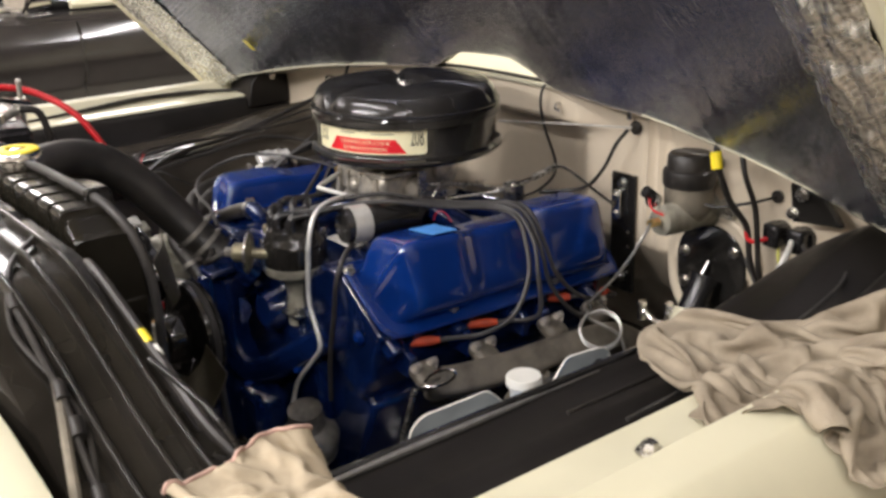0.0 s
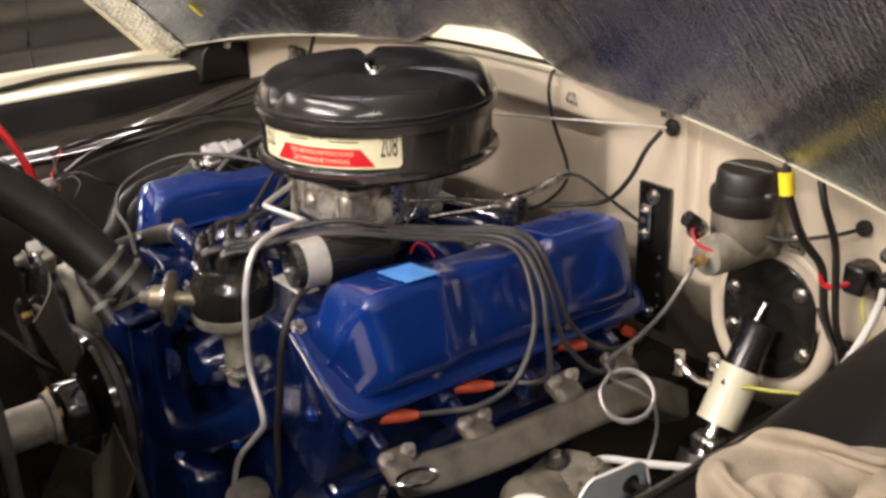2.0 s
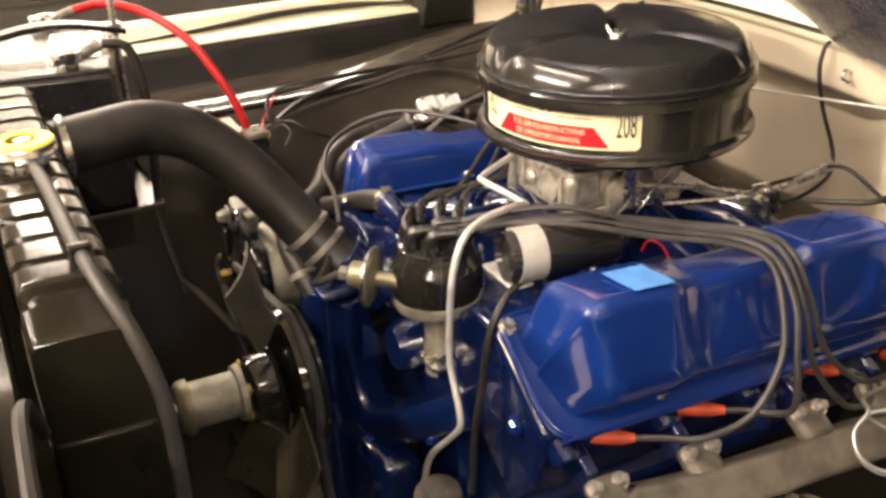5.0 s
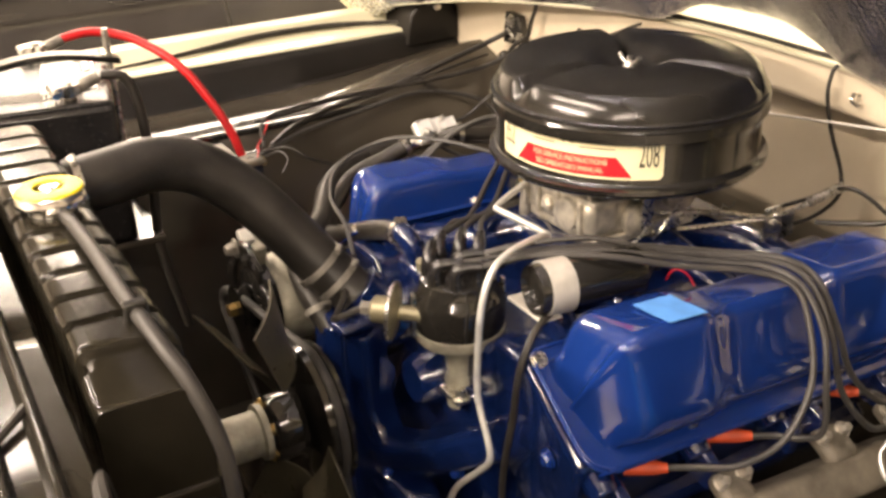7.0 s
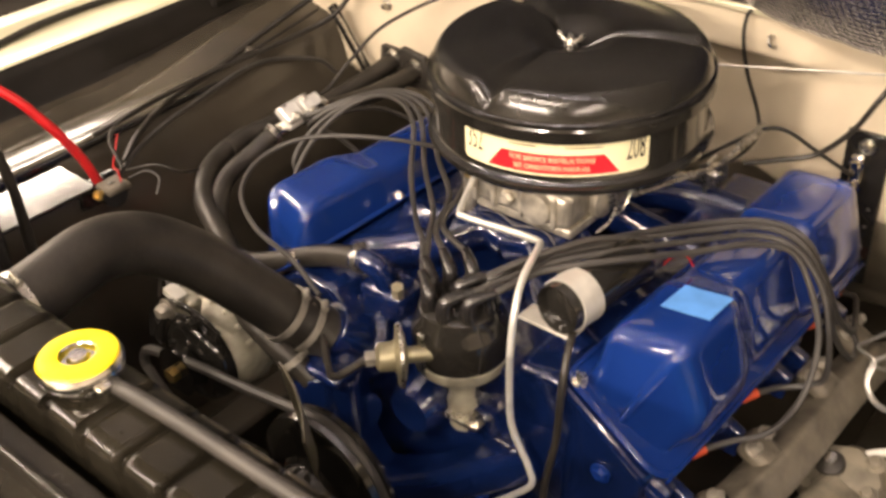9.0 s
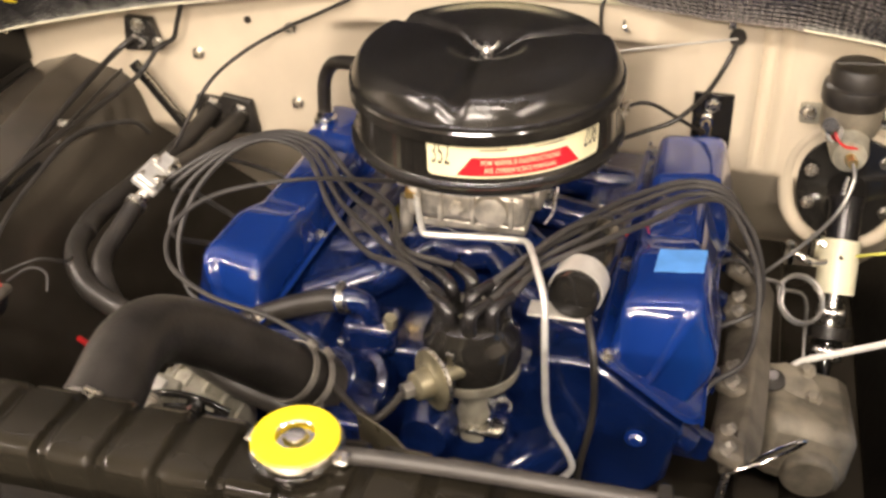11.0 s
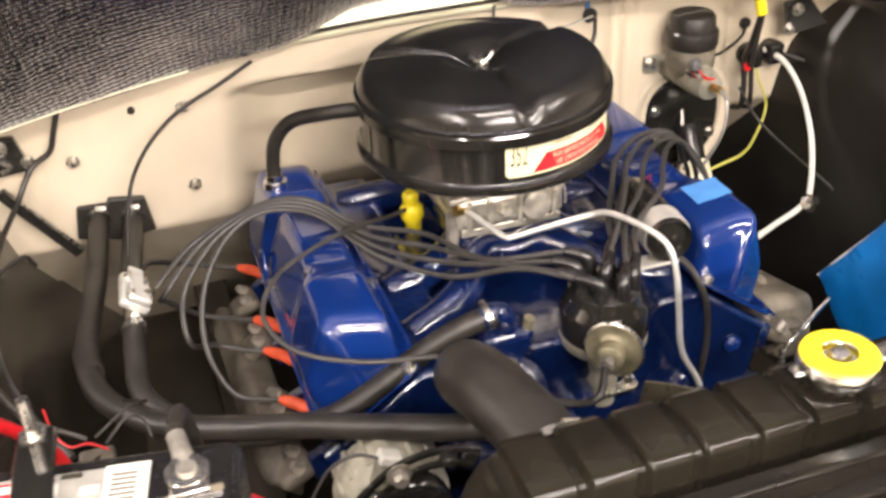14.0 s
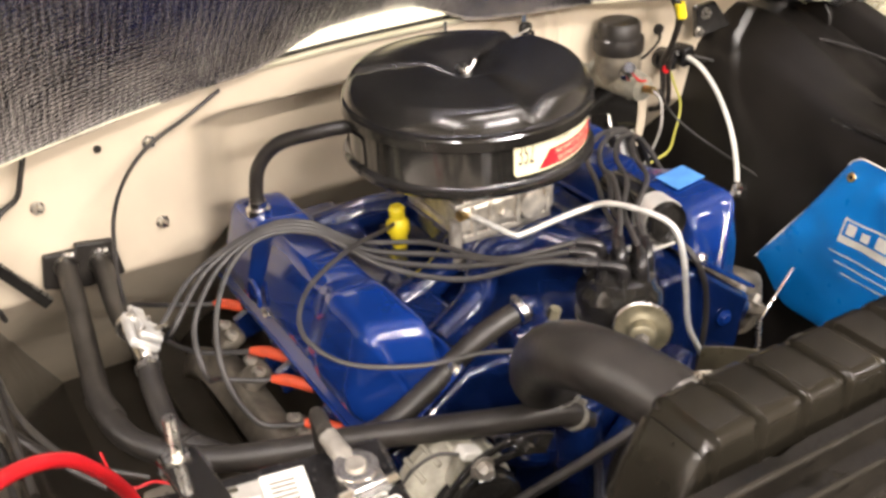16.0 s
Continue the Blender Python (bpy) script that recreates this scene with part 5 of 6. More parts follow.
    for x, y, z in ((0.50, 0.274, 1.110), (0.655, 0.265, 1.064), (0.70, 0.262, 1.042), (0.775, 0.252, 1.004)):
        part("tape_wrap", rod((x - 0.010, y + 0.002, z + 0.005), (x + 0.010, y - 0.002, z - 0.005), 0.0072), RUBBER, w, "black tape wrap")
    part("pale_strap", pipe([(0.632, 0.268, 1.066), (0.672, 0.258, 1.052), (0.715, 0.246, 1.034), (0.78, 0.228, 1.006)], 0.0055, 8, 6), GEARCAST, w, "tan hanging strap")
    t = thing("loom", (0.6, 0.36, 1.1), "black wiring loom along the radiator support", "wiring")
    part("loom", pipe([(0.40, 0.384, 1.06), (0.44, 0.376, 1.112), (0.5, 0.37, 1.122), (0.65, 0.365, 1.083), (0.78, 0.37, 1.03), (0.86, 0.42, 0.96)], 0.006, 8, 7), RUBBER, t)
    part("brace", pipe([(0.672, 0.354, 1.078), (0.74, 0.366, 1.062), (0.785, 0.373, 1.046), (0.825, 0.381, 1.012), (0.845, 0.386, 0.975)], 0.0040, 10, 4), SUPPORT, t, "dark brace rod beside the loom")
    part("tape_flag", box((0.638, 0.365, 1.089), (0.026, 0.009, 0.008), Matrix.Rotation(0.28, 3, "Y")), YELLOW, t, "yellow tape wrap", bevel=0.003)
    part("tape_flag", box((0.664, 0.367, 1.081), (0.018, 0.007, 0.006), Matrix.Rotation(0.4, 3, "Y")), WHITE, t, "white tape wrap", bevel=0.002)


radiator()


def battery():
    b = thing("battery", (-0.60, 0.52, 0.87), "black car battery with paper labels and bright clamps", "battery")
    turn = Matrix.Rotation(radians(-10.3), 3, "Z")

    def on_top(u, v, w, d, z, high=0.0012):
        """A flat piece on the battery's top: u along the label from its inner corner, v across it."""
        c = Vector((-0.538, 0.594, z)) + turn @ Vector((-u - w / 2, -v - d / 2, 0))
        return box(c, (w, d, high), turn)
    part("case", box((-0.640, 0.520, 0.985), (0.33, 0.225, 0.22), turn), BLACKPLASTIC, b, "black plastic case", bevel=0.008)
    part("top", box((-0.640, 0.520, 1.094), (0.32, 0.215, 0.014), turn), BLACKPLASTIC, b, bevel=0.004)
    lab = part("label", on_top(0.0, 0.0, 0.179, 0.082, 1.1018), COILRING, b, "silver grey printed label")
    part("label_panel", on_top(-0.001, -0.001, 0.038, 0.053, 1.1030), WHITE, lab, "white square label")
    for k in range(6):
        part("print_bar", on_top(0.009, 0.010 + 0.0060 * k, 0.022, 0.0028, 1.1040, 0.0008), CASTDARK, lab)
    part("red_panel", on_top(0.101, 0.005, 0.055, 0.017, 1.1030), REDPRINT, lab, "red printed band")
    for u, v, w, d in ((0.104, 0.009, 0.050, 0.0085), (0.102, 0.025, 0.052, 0.010), (0.075, 0.014, 0.020, 0.012), (0.040, 0.021, 0.016, 0.010), (0.158, 0.005, 0.019, 0.012), (0.080, 0.044, 0.080, 0.004), (0.060, 0.056, 0.10, 0.003)):
        part("print_bar", on_top(u, v, w, d, 1.1040, 0.0008), WHITE, lab)
    for u, v, w, d in ((0.162, 0.0085, 0.011, 0.004), (0.157, 0.020, 0.019, 0.011), (0.056, 0.004, 0.018, 0.005)):
        part("print_bar", on_top(u, v, w, d, 1.1044, 0.0008), INK, lab)
    for u, v, w in ((-0.030, 0.058, 0.058), (-0.026, 0.063, 0.050), (-0.024, 0.069, 0.022), (0.006, 0.069, 0.020), (-0.024, 0.075, 0.050), (-0.058, 0.056, 0.016), (-0.062, 0.062, 0.022), (-0.060, 0.071, 0.020)):
        part("print_bar", on_top(u, v, w, 0.0022, 1.1018, 0.0010), PAPER, lab)
    for u in (-0.046, -0.062):
        ring = [(0.0035, 0.0), (0.0055, 0.0), (0.0055, 0.0012), (0.0035, 0.0012)]
        part("warning_mark", lathe(ring, Vector((-0.538, 0.594, 1.1012)) + turn @ Vector((-u, -0.066, 0)), seg=6), PAPER, lab, "pale printed outline")
    for x, y in ((-0.508, 0.548), (-0.775, 0.548)):
        part("post", rod((x, y, 1.10), (x, y, 1.128), 0.0095, 0.0085), CAST, b, "lead post")
        cl = part("terminal", lathe([(0.009, 0), (0.019, 0), (0.019, 0.018), (0.009, 0.018)], (x, y, 1.107), seg=20), CHROME, b, "bright cable clamp")
        part("clamp_bolt", rod((x - 0.028, y - 0.022, 1.115), (x + 0.026, y - 0.022, 1.115), 0.006, seg=6), CHROME, cl)
        part("clamp_jaw", box((x, y - 0.018, 1.116), (0.032, 0.018, 0.016)), CHROME, cl, bevel=0.002)
        part("cable_socket", rod((x, y + 0.012, 1.116), (x - 0.004, y + 0.046, 1.126), 0.0095, 0.0085), CASTDARK, cl)
    # hold-down strap with its threaded stud
    bar = [(y, 1.112 + 0.022 * math.sin(math.pi * (y - 0.40) / 0.25)) for y in np.linspace(0.40, 0.652, 12)]
    part("hold_down", loft([[(-0.644, y, z), (-0.611, y, z), (-0.611, y, z + 0.010), (-0.644, y, z + 0.010)] for y, z in bar]), BLACK, b, "black arched hold-down bar", bevel=0.002)
    part("stud", rod((-0.630, 0.636, 0.95), (-0.629, 0.637, 1.168), 0.0055), STEEL, b, "threaded stud")
    part("nut", rod((-0.630, 0.636, 1.118), (-0.630, 0.636, 1.130), 0.0125, seg=6), STEEL, b)
    part("washer", rod((-0.630, 0.636, 1.114), (-0.630, 0.636, 1.118), 0.016), STEEL, b)
    tray = part("tray", box((-0.64, 0.52, 0.866), (0.35, 0.25, 0.012)), APRON, b, "black battery tray", bevel=0.003)
    part("tray_leg", box((-0.70, 0.52, 0.66), (0.03, 0.2, 0.41)), APRON, tray)
    c = thing("battery_cable", (-0.70, 0.60, 1.12), "red battery cable arching over the inner fender", "cable")
    part("cable", pipe([(-0.779, 0.59, 1.126), (-0.784, 0.640, 1.130), (-0.774, 0.690, 1.119), (-0.752, 0.725, 1.102), (-0.725, 0.752, 1.082), (-0.700, 0.777, 1.054), (-0.682, 0.795, 1.022), (-0.665, 0.813, 0.985), (-0.650, 0.828, 0.945), (-0.642, 0.838, 0.905)], 0.0075, 12, 8), REDWIRE, c)
    c = thing("battery_cable", (-0.50, 0.60, 1.1), "black battery earth cable", "cable")
    part("cable", pipe([(-0.512, 0.598, 1.128), (-0.505, 0.632, 1.118), (-0.498, 0.645, 1.06), (-0.496, 0.645, 0.96), (-0.495, 0.64, 0.84), (-0.47, 0.66, 0.70)], 0.0075, 10, 8), RUBBER, c)
    c = thing("starter_cable", (-0.50, 0.75, 0.8), "red starter cable running low beside the engine", "cable")
    part("cable", pipe([(-0.552, 0.915, 0.785), (-0.52, 0.897, 0.788), (-0.49, 0.872, 0.79), (-0.444, 0.838, 0.79), (-0.39, 0.795, 0.76), (-0.36, 0.79, 0.68)], 0.0048, 10, 8), REDWIRE, c)
    s = thing("starter_relay", (-0.62, 0.85, 0.88), "small starter relay on the inner fender with red wires", "relay")
    part("can", rod((-0.650, 0.845, 0.885), (-0.605, 0.842, 0.893), 0.020), BLACKPLASTIC, s)
    part("base", box((-0.662, 0.845, 0.88), (0.012, 0.07, 0.045)), BLACKPLASTIC, s, bevel=0.003)
    part("cover", box((-0.612, 0.845, 0.905), (0.040, 0.040, 0.012)), IRON, s, "dull relay cover", bevel=0.004)
    part("red_wire", pipe([(-0.66, 0.90, 0.955), (-0.655, 0.885, 0.93), (-0.640, 0.868, 0.918), (-0.618, 0.862, 0.921), (-0.598, 0.852, 0.914)], 0.0014, 6, 6), REDWIRE, s, "thin red wire")
    part("pale_wire", pipe([(-0.600, 0.866, 0.912), (-0.575, 0.885, 0.925), (-0.556, 0.892, 0.915), (-0.55, 0.878, 0.895)], 0.0018, 6, 6), WIRE, s)
    for y in (0.822, 0.866):
        part("terminal", bolt((-0.622, y, 0.895), (0.8, 0, 0.6), 0.006, 0.014), BRASS, s)
    part("wire", pipe([(-0.61, 0.872, 0.92), (-0.57, 0.90, 0.93), (-0.55, 0.93, 0.91), (-0.58, 0.98, 0.88)], 0.002, 6, 8), RUBBER, s)
    part("wire", pipe([(-0.62, 0.872, 0.92), (-0.68, 0.90, 0.95), (-0.72, 1.0, 0.95), (-0.73, 1.2, 0.95), (-0.72, 1.4, 0.98)], 0.003, 6, 8), RUBBER, s)


battery()


def alternator():
    a = thing("alternator", (-0.335, 0.74, 0.78), "pale cast alternator with a black slotted bracket", "alternator")
    cx, cz = -0.288, 0.806
    part("housing", lathe([(0, 0.0), (0.05, 0.0), (0.063, 0.010), (0.068, 0.024), (0.069, 0.05), (0.070, 0.053), (0.070, 0.060), (0.067, 0.063), (0.064, 0.078), (0.04, 0.088), (0, 0.088)], (cx, 0.735, cz), (0, 1, 0), 40), PALECAST, a, "pale cast housing")
    part("cooling_fan", lathe([(0, 0), (0.050, 0), (0.060, 0.006), (0.064, 0.016), (0.063, 0.030), (0, 0.030)], (cx, 0.712, cz), (0, 1, 0), 28), BLACK, a)
    part("pulley", lathe([(0, 0), (0.036, 0), (0.028, 0.009), (0.036, 0.018), (0, 0.018)], (cx, 0.690, cz), (0, 1, 0), 28), BLACK, a)
    part("pulley_nut", rod((cx, 0.690, cz), (cx, 0.678, cz), 0.011, seg=6), BRASS, a, "brassy pulley nut")
    line = spline([(-0.200, 0, 0.892), (-0.226, 0, 0.903), (-0.260, 0, 0.907), (-0.298, 0, 0.897), (-0.330, 0, 0.868), (-0.348, 0, 0.826)], 6)

    def band(lo, hi, i0, i1):
        rings = []
        for i in range(i0, i1):
            t = (line[min(i + 1, len(line) - 1)] - line[max(i - 1, 0)]).normalized()
            side = Vector((-t.z, 0, t.x))
            rings.append([line[i] + side * w + Vector((0, y, 0)) for w, y in ((lo, 0.704), (hi, 0.704), (hi, 0.710), (lo, 0.710))])
        return loft(rings)
    m = len(line)
    for lo, hi, i0, i1 in ((0.006, 0.014, 0, m), (-0.014, -0.006, 0, m), (-0.006, 0.006, 0, 5), (-0.006, 0.006, m - 6, m)):
        part("adjuster", band(lo, hi, i0, i1), BLACK, a, "black slotted bracket", bevel=0.001)
    for k in range(7):
        an = radians(25 + 22 * k)
        part("vent_rib", box((cx + 0.066 * math.cos(an), 0.788, cz + 0.066 * math.sin(an)), (0.010, 0.050, 0.008), Matrix.Rotation(-an, 3, "Y")), PALECAST, a, bevel=0.003)
    part("lug", box((-0.298, 0.735, 0.882), (0.034, 0.022, 0.052), Matrix.Rotation(radians(20), 3, "Y")), PALECAST, a, bevel=0.005)
    part("bolt", bolt((-0.294, 0.704, 0.901), (0, -1, 0), 0.011, 0.016), CAST, a)
    part("terminal_block", box((-0.299, 0.722, 0.912), (0.026, 0.020, 0.012), Matrix.Rotation(radians(25), 3, "Y")), PAPER, a, "pale terminal block", bevel=0.002)
    part("field_wire", pipe([(-0.310, 0.722, 0.914), (-0.335, 0.735, 0.916), (-0.365, 0.745, 0.895), (-0.39, 0.75, 0.85)], 0.0022, 6, 6), WIRE, a)
    part("through_bolt", bolt((-0.236, 0.704, 0.906), (0, -1, 0), 0.009, 0.012), BLACK, a)


alternator()
# ---- firewall fittings ----
def firewall_fittings():
    for x, z in ((-0.600, 0.994), (-0.421, 0.915), (-0.418, 1.054)):
        whole("firewall_bolt", bolt((x, 1.4645, z), (0, -1, 0), 0.008, 0.014), STEEL, "bright round bolt in the cream firewall", "bolt", "firewall bolts")
    whole("firewall_hole", rod((-0.496, 1.4648, 1.063), (-0.496, 1.461, 1.063), 0.006), RUBBER, "small black plug in the firewall", "plug")
    p = thing("pedal_plate", (0.287, 1.50, 0.86), "tall black plate bolted to the firewall", "plate")
    part("plate", prism([(0.256, 0.735), (0.256, 0.982), (0.319, 0.982), (0.319, 0.735)], "y", 1.498, 1.5055), BLACK, p, bevel=0.002)
    for z in (0.962, 0.765):
        part("bolt", bolt((0.287, 1.498, z), (0, -1, 0), 0.009, 0.008), STEEL, p)
    sw = part("clamp", box((0.280, 1.492, 0.918), (0.018, 0.012, 0.062)), CHROME, p, "bright cable clamp", bevel=0.004)
    for z in (0.936, 0.900):
        part("screw", bolt((0.280, 1.487, z), (0, -1, 0), 0.008, 0.007), CHROME, sw)
    for z in (0.865, 0.835, 0.80, 0.78):
        part("pin", bolt((0.306, 1.498, z), (0, -1, 0), 0.003, 0.004, False), STEEL, p)
    c = thing("choke_cable", (0.15, 1.45, 0.95), "thin black cable looping off the firewall", "cable")
    part("cable", pipe([(0.278, 1.484, 0.918), (0.235, 1.455, 0.955), (0.195, 1.435, 0.985), (0.165, 1.425, 0.985), (0.135, 1.41, 0.965), (0.10, 1.36, 0.945)], 0.003, 8, 8), RUBBER, c)
    c = thing("wiper_cable", (0.13, 1.46, 1.05), "thin black wire hanging down the firewall", "wire")
    part("wire", pipe([(0.112, 1.452, 1.142), (0.108, 1.446, 1.132), (0.110, 1.440, 1.10), (0.120, 1.445, 1.05), (0.138, 1.455, 0.99), (0.148, 1.44, 0.96), (0.13, 1.41, 0.93), (0.10, 1.38, 0.915)], 0.003, 8, 8), RUBBER, c)
    c = thing("accelerator_cable", (0.30, 1.48, 1.08), "black cable from the firewall grommet", "cable")
    part("cable", pipe([(0.312, 1.480, 1.078), (0.300, 1.46, 1.05), (0.275, 1.455, 1.0), (0.235, 1.45, 0.955), (0.19, 1.43, 0.94), (0.15, 1.40, 0.935)], 0.004, 8, 8), RUBBER, c)
    part("grommet", lathe([(0, 0), (0.013, 0), (0.013, 0.006), (0.008, 0.010), (0, 0.010)], (0.312, 1.505, 1.078), (0, -1, 0), 20), RUBBER, c)
    part("clip", box((0.302, 1.496, 1.108), (0.012, 0.010, 0.03)), CHROME, c, bevel=0.002)
    part("rod", pipe([(0.312, 1.49, 1.080), (0.20, 1.45, 1.075), (0.03, 1.395, 1.064)], 0.0019, 8, 4), COILRING, c, "thin plated rod")
    whole("firewall_hook", pipe([(0.142, 1.47, 1.104), (0.142, 1.455, 1.108), (0.145, 1.448, 1.10), (0.15, 1.455, 1.094)], 0.003, 8, 5), STEEL, "small bright hook on the firewall", "hook")
    # hood hinge bracket and strut on the passenger side
    b = thing("hinge_bracket", (-0.70, 1.45, 1.02), "black bonnet hinge bracket on the firewall", "bracket")
    part("plate", prism([(-0.735, 0.995), (-0.725, 1.06), (-0.675, 1.058), (-0.66, 1.0)], "y", 1.445, 1.462), BLACK, b, bevel=0.003)
    part("bolt", bolt((-0.70, 1.445, 1.045), (0, -1, 0), 0.010, 0.012), STEEL, b)
    part("spring_end", pipe([(-0.705, 1.443, 1.005), (-0.688, 1.44, 1.015), (-0.71, 1.44, 1.028)], 0.003, 8, 5), STEEL, b)
    part("stay", box((-0.668, 1.43, 0.915), (0.018, 0.012, 0.16), Matrix.Rotation(radians(-35), 3, "Y")), BLACK, b, "black stay", bevel=0.002)
    part("stay_edge", box((-0.668 + 0.008, 1.4228, 0.915 + 0.006), (0.004, 0.004, 0.15), Matrix.Rotation(radians(-35), 3, "Y")), STEEL, b, "bright steel strip along the stay")
    part("bolt", bolt((-0.662, 1.44, 1.018), (0, -1, 0), 0.008, 0.010), STEEL, b)
    w = thing("earth_wire", (-0.62, 1.43, 1.05), "black wire clipped to the firewall", "wire")
    part("wire", pipe([(-0.60, 1.44, 1.10), (-0.615, 1.435, 1.06), (-0.628, 1.435, 1.03), (-0.66, 1.43, 1.01), (-0.69, 1.40, 0.97), (-0.72, 1.30, 0.95), (-0.735, 1.1, 0.945), (-0.735, 0.9, 0.93)], 0.0045, 8, 8), RUBBER, w)
    w = thing("shelf_loom", (-0.78, 1.2, 0.92), "black taped wiring loom along the inner fender shelf", "wiring")
    part("loom", pipe([(-0.66, 0.90, 0.905), (-0.70, 0.96, 0.918), (-0.745, 1.06, 0.925), (-0.765, 1.18, 0.932), (-0.765, 1.30, 0.960), (-0.74, 1.42, 1.00), (-0.70, 1.45, 1.03)], 0.0055, 8, 8), RUBBER, w)
    part("branch", pipe([(-0.64, 0.87, 0.90), (-0.69, 0.97, 0.908), (-0.725, 1.10, 0.912), (-0.732, 1.25, 0.925), (-0.70, 1.36, 0.90), (-0.69, 1.40, 0.86)], 0.004, 8, 8), WIRE, w)
    part("clip", box((-0.748, 1.255, 0.943), (0.03, 0.012, 0.010)), STEEL, w, bevel=0.002)
    h = thing("hinge_bracket", (0.72, 1.45, 1.0), "black bonnet hinge bracket by the driver's fender", "bracket")
    part("plate", prism([(0.70, 0.99), (0.69, 1.055), (0.74, 1.06), (0.79, 1.0)], "y", 1.455, 1.470), BLACK, h, bevel=0.003)
    part("bolt", bolt((0.715, 1.455, 1.04), (0, -1, 0), 0.009, 0.012), STEEL, h)
    part("bolt", bolt((0.70, 1.455, 1.005), (0, -1, 0), 0.008, 0.012), STEEL, h)


firewall_fittings()


def brakes():
    m = thing("brake_master_cylinder", (0.49, 1.45, 0.95), "cast brake master cylinder with a black cap on the firewall", "brake cylinder")
    part("cylinder", lathe([(0, 0), (0.024, 0), (0.027, 0.01), (0.030, 0.05), (0.032, 0.12), (0.042, 0.13), (0.042, 0.145), (0, 0.145)], (0.490, 1.372, 0.958), (0, 1, 0), 28), PALECAST, m, "dull cast cylinder")
    part("reservoir", lathe([(0.030, 0.950), (0.040, 0.965), (0.044, 0.975), (0.044, 1.012), (0, 1.012)], (0.490, 1.448, 0), seg=36), GEARCAST, m, "dull cast reservoir")
    part("cap", lathe([(0, 1.071), (0.036, 1.071), (0.040, 1.066), (0.0415, 1.044), (0.0465, 1.041), (0.048, 1.036), (0.048, 1.016), (0.046, 1.012), (0, 1.012)], (0.490, 1.448, 0), seg=36), RUBBER, m, "black rubber cap")
    for s in (1, -1):
        part("ear", box((0.49 + s * 0.054, 1.494, 0.966), (0.032, 0.012, 0.034)), PALECAST, m, bevel=0.004)
        part("bolt", bolt((0.49 + s * 0.058, 1.489, 0.968), (0, -1, 0), 0.010, 0.012), STEEL, m)
    part("fitting", rod((0.49, 1.366, 0.960), (0.493, 1.343, 0.962), 0.008, seg=6), BRASS, m, "brass fitting")
    part("banjo", lathe([(0.006, -0.006), (0.014, -0.006), (0.014, 0.006), (0.006, 0.006), (0.006, -0.006)], (0.462, 1.385, 0.990), (0.3, -0.9, 0.2), 20), CHROME, m, "bright switch ring")
    part("switch", rod((0.462, 1.392, 0.990), (0.455, 1.37, 1.008), 0.011), BLACKPLASTIC, m)
    part("wire", pipe([(0.462, 1.375, 0.998), (0.470, 1.368, 0.985), (0.482, 1.368, 0.976), (0.50, 1.374, 0.972)], 0.0021, 8, 8), REDWIRE, m)
    pl = thing("pedal_cover", (0.49, 1.50, 0.85), "black oval cover plate under the brake cylinder", "plate")
    def arch(t, wide, high, low):
        return (0.511 + wide * math.cos(t), 0.850 + (high if math.sin(t) > 0 else low) * math.copysign(abs(math.sin(t)) ** 0.8, math.sin(t)))
    oval = [arch(t, 0.078, 0.080, 0.110) for t in np.linspace(0, 2 * math.pi, 40)[:-1]]
    part("plate", prism(oval, "y", 1.494, 1.5055), BLACK, pl, bevel=0.003)
    rim = [(x, 1.5085, z) for x, z in (arch(t, 0.094, 0.097, 0.126) for t in np.linspace(0, 2 * math.pi, 34))]
    part("pressed_rim", pipe(rim, 0.0135, 12, 3), FIREPAINT, pl, "cream pressed rim")
    for x, z in ((0.452, 0.866), (0.454, 0.806), (0.574, 0.800), (0.562, 0.890)):
        part("bolt", bolt((x, 1.494, z), (0, -1, 0), 0.008, 0.010), STEEL, pl)
    part("push_rod", pipe([(0.509, 1.493, 0.860), (0.503, 1.475, 0.826), (0.500, 1.47, 0.808)], 0.0036, 8, 4), STEEL, pl, "bright thin rod")
    ln = thing("brake_line", (0.45, 1.28, 0.76), "steel brake pipe with two loose coils", "pipe")
    pts = [(0.493, 1.345, 0.962), (0.496, 1.325, 0.945), (0.480, 1.305, 0.900), (0.445, 1.298, 0.850), (0.405, 1.292, 0.805), (0.39, 1.29, 0.785)]
    for k in range(17):
        t = math.pi * 0.75 + 2 * math.pi * k / 8
        pts.append(Vector((0.452, 1.268, 0.772)) + 0.037 * (math.cos(t) * Vector((0.79, 0.61, 0)) + math.sin(t) * Vector((-0.42, 0.54, 0.73))) + Vector((0.35, -0.45, 0.82)) * (-0.007 * k / 8))
    pts += [(0.46, 1.315, 0.74), (0.47, 1.30, 0.66), (0.48, 1.18, 0.55)]
    part("pipe", pipe(pts, 0.0029, 8, 6), TUBE, ln)
    col = thing("steering_column", (0.50, 1.40, 0.76), "cream steering column end with a steel joint", "steering column")
    a, b = Vector((0.512, 1.485, 0.835)), Vector((0.511, 1.398, 0.700))
    part("jacket", lathe([(0.024, -0.002), (0.031, -0.002), (0.031, 0.085), (0, 0.085)], b, a - b, 28), CREAM, col, "cream painted tube")
    ax = (b - a).normalized()
    part("boot", lathe([(0.0, 0.085), (0.026, 0.085), (0.027, 0.14), (0.031, 0.155), (0, 0.155)], b, a - b, 24), BLACKPLASTIC, col, "glossy black column boot")
    part("shaft", rod(b - ax * 0.03, b + ax * 0.06, 0.012), STEEL, col)
    part("yoke", box(b + ax * 0.035, (0.045, 0.03, 0.03)), STEEL, col, bevel=0.006)
    part("coupling", rod(b + ax * 0.055, b + ax * 0.075, 0.034), RUBBER, col)
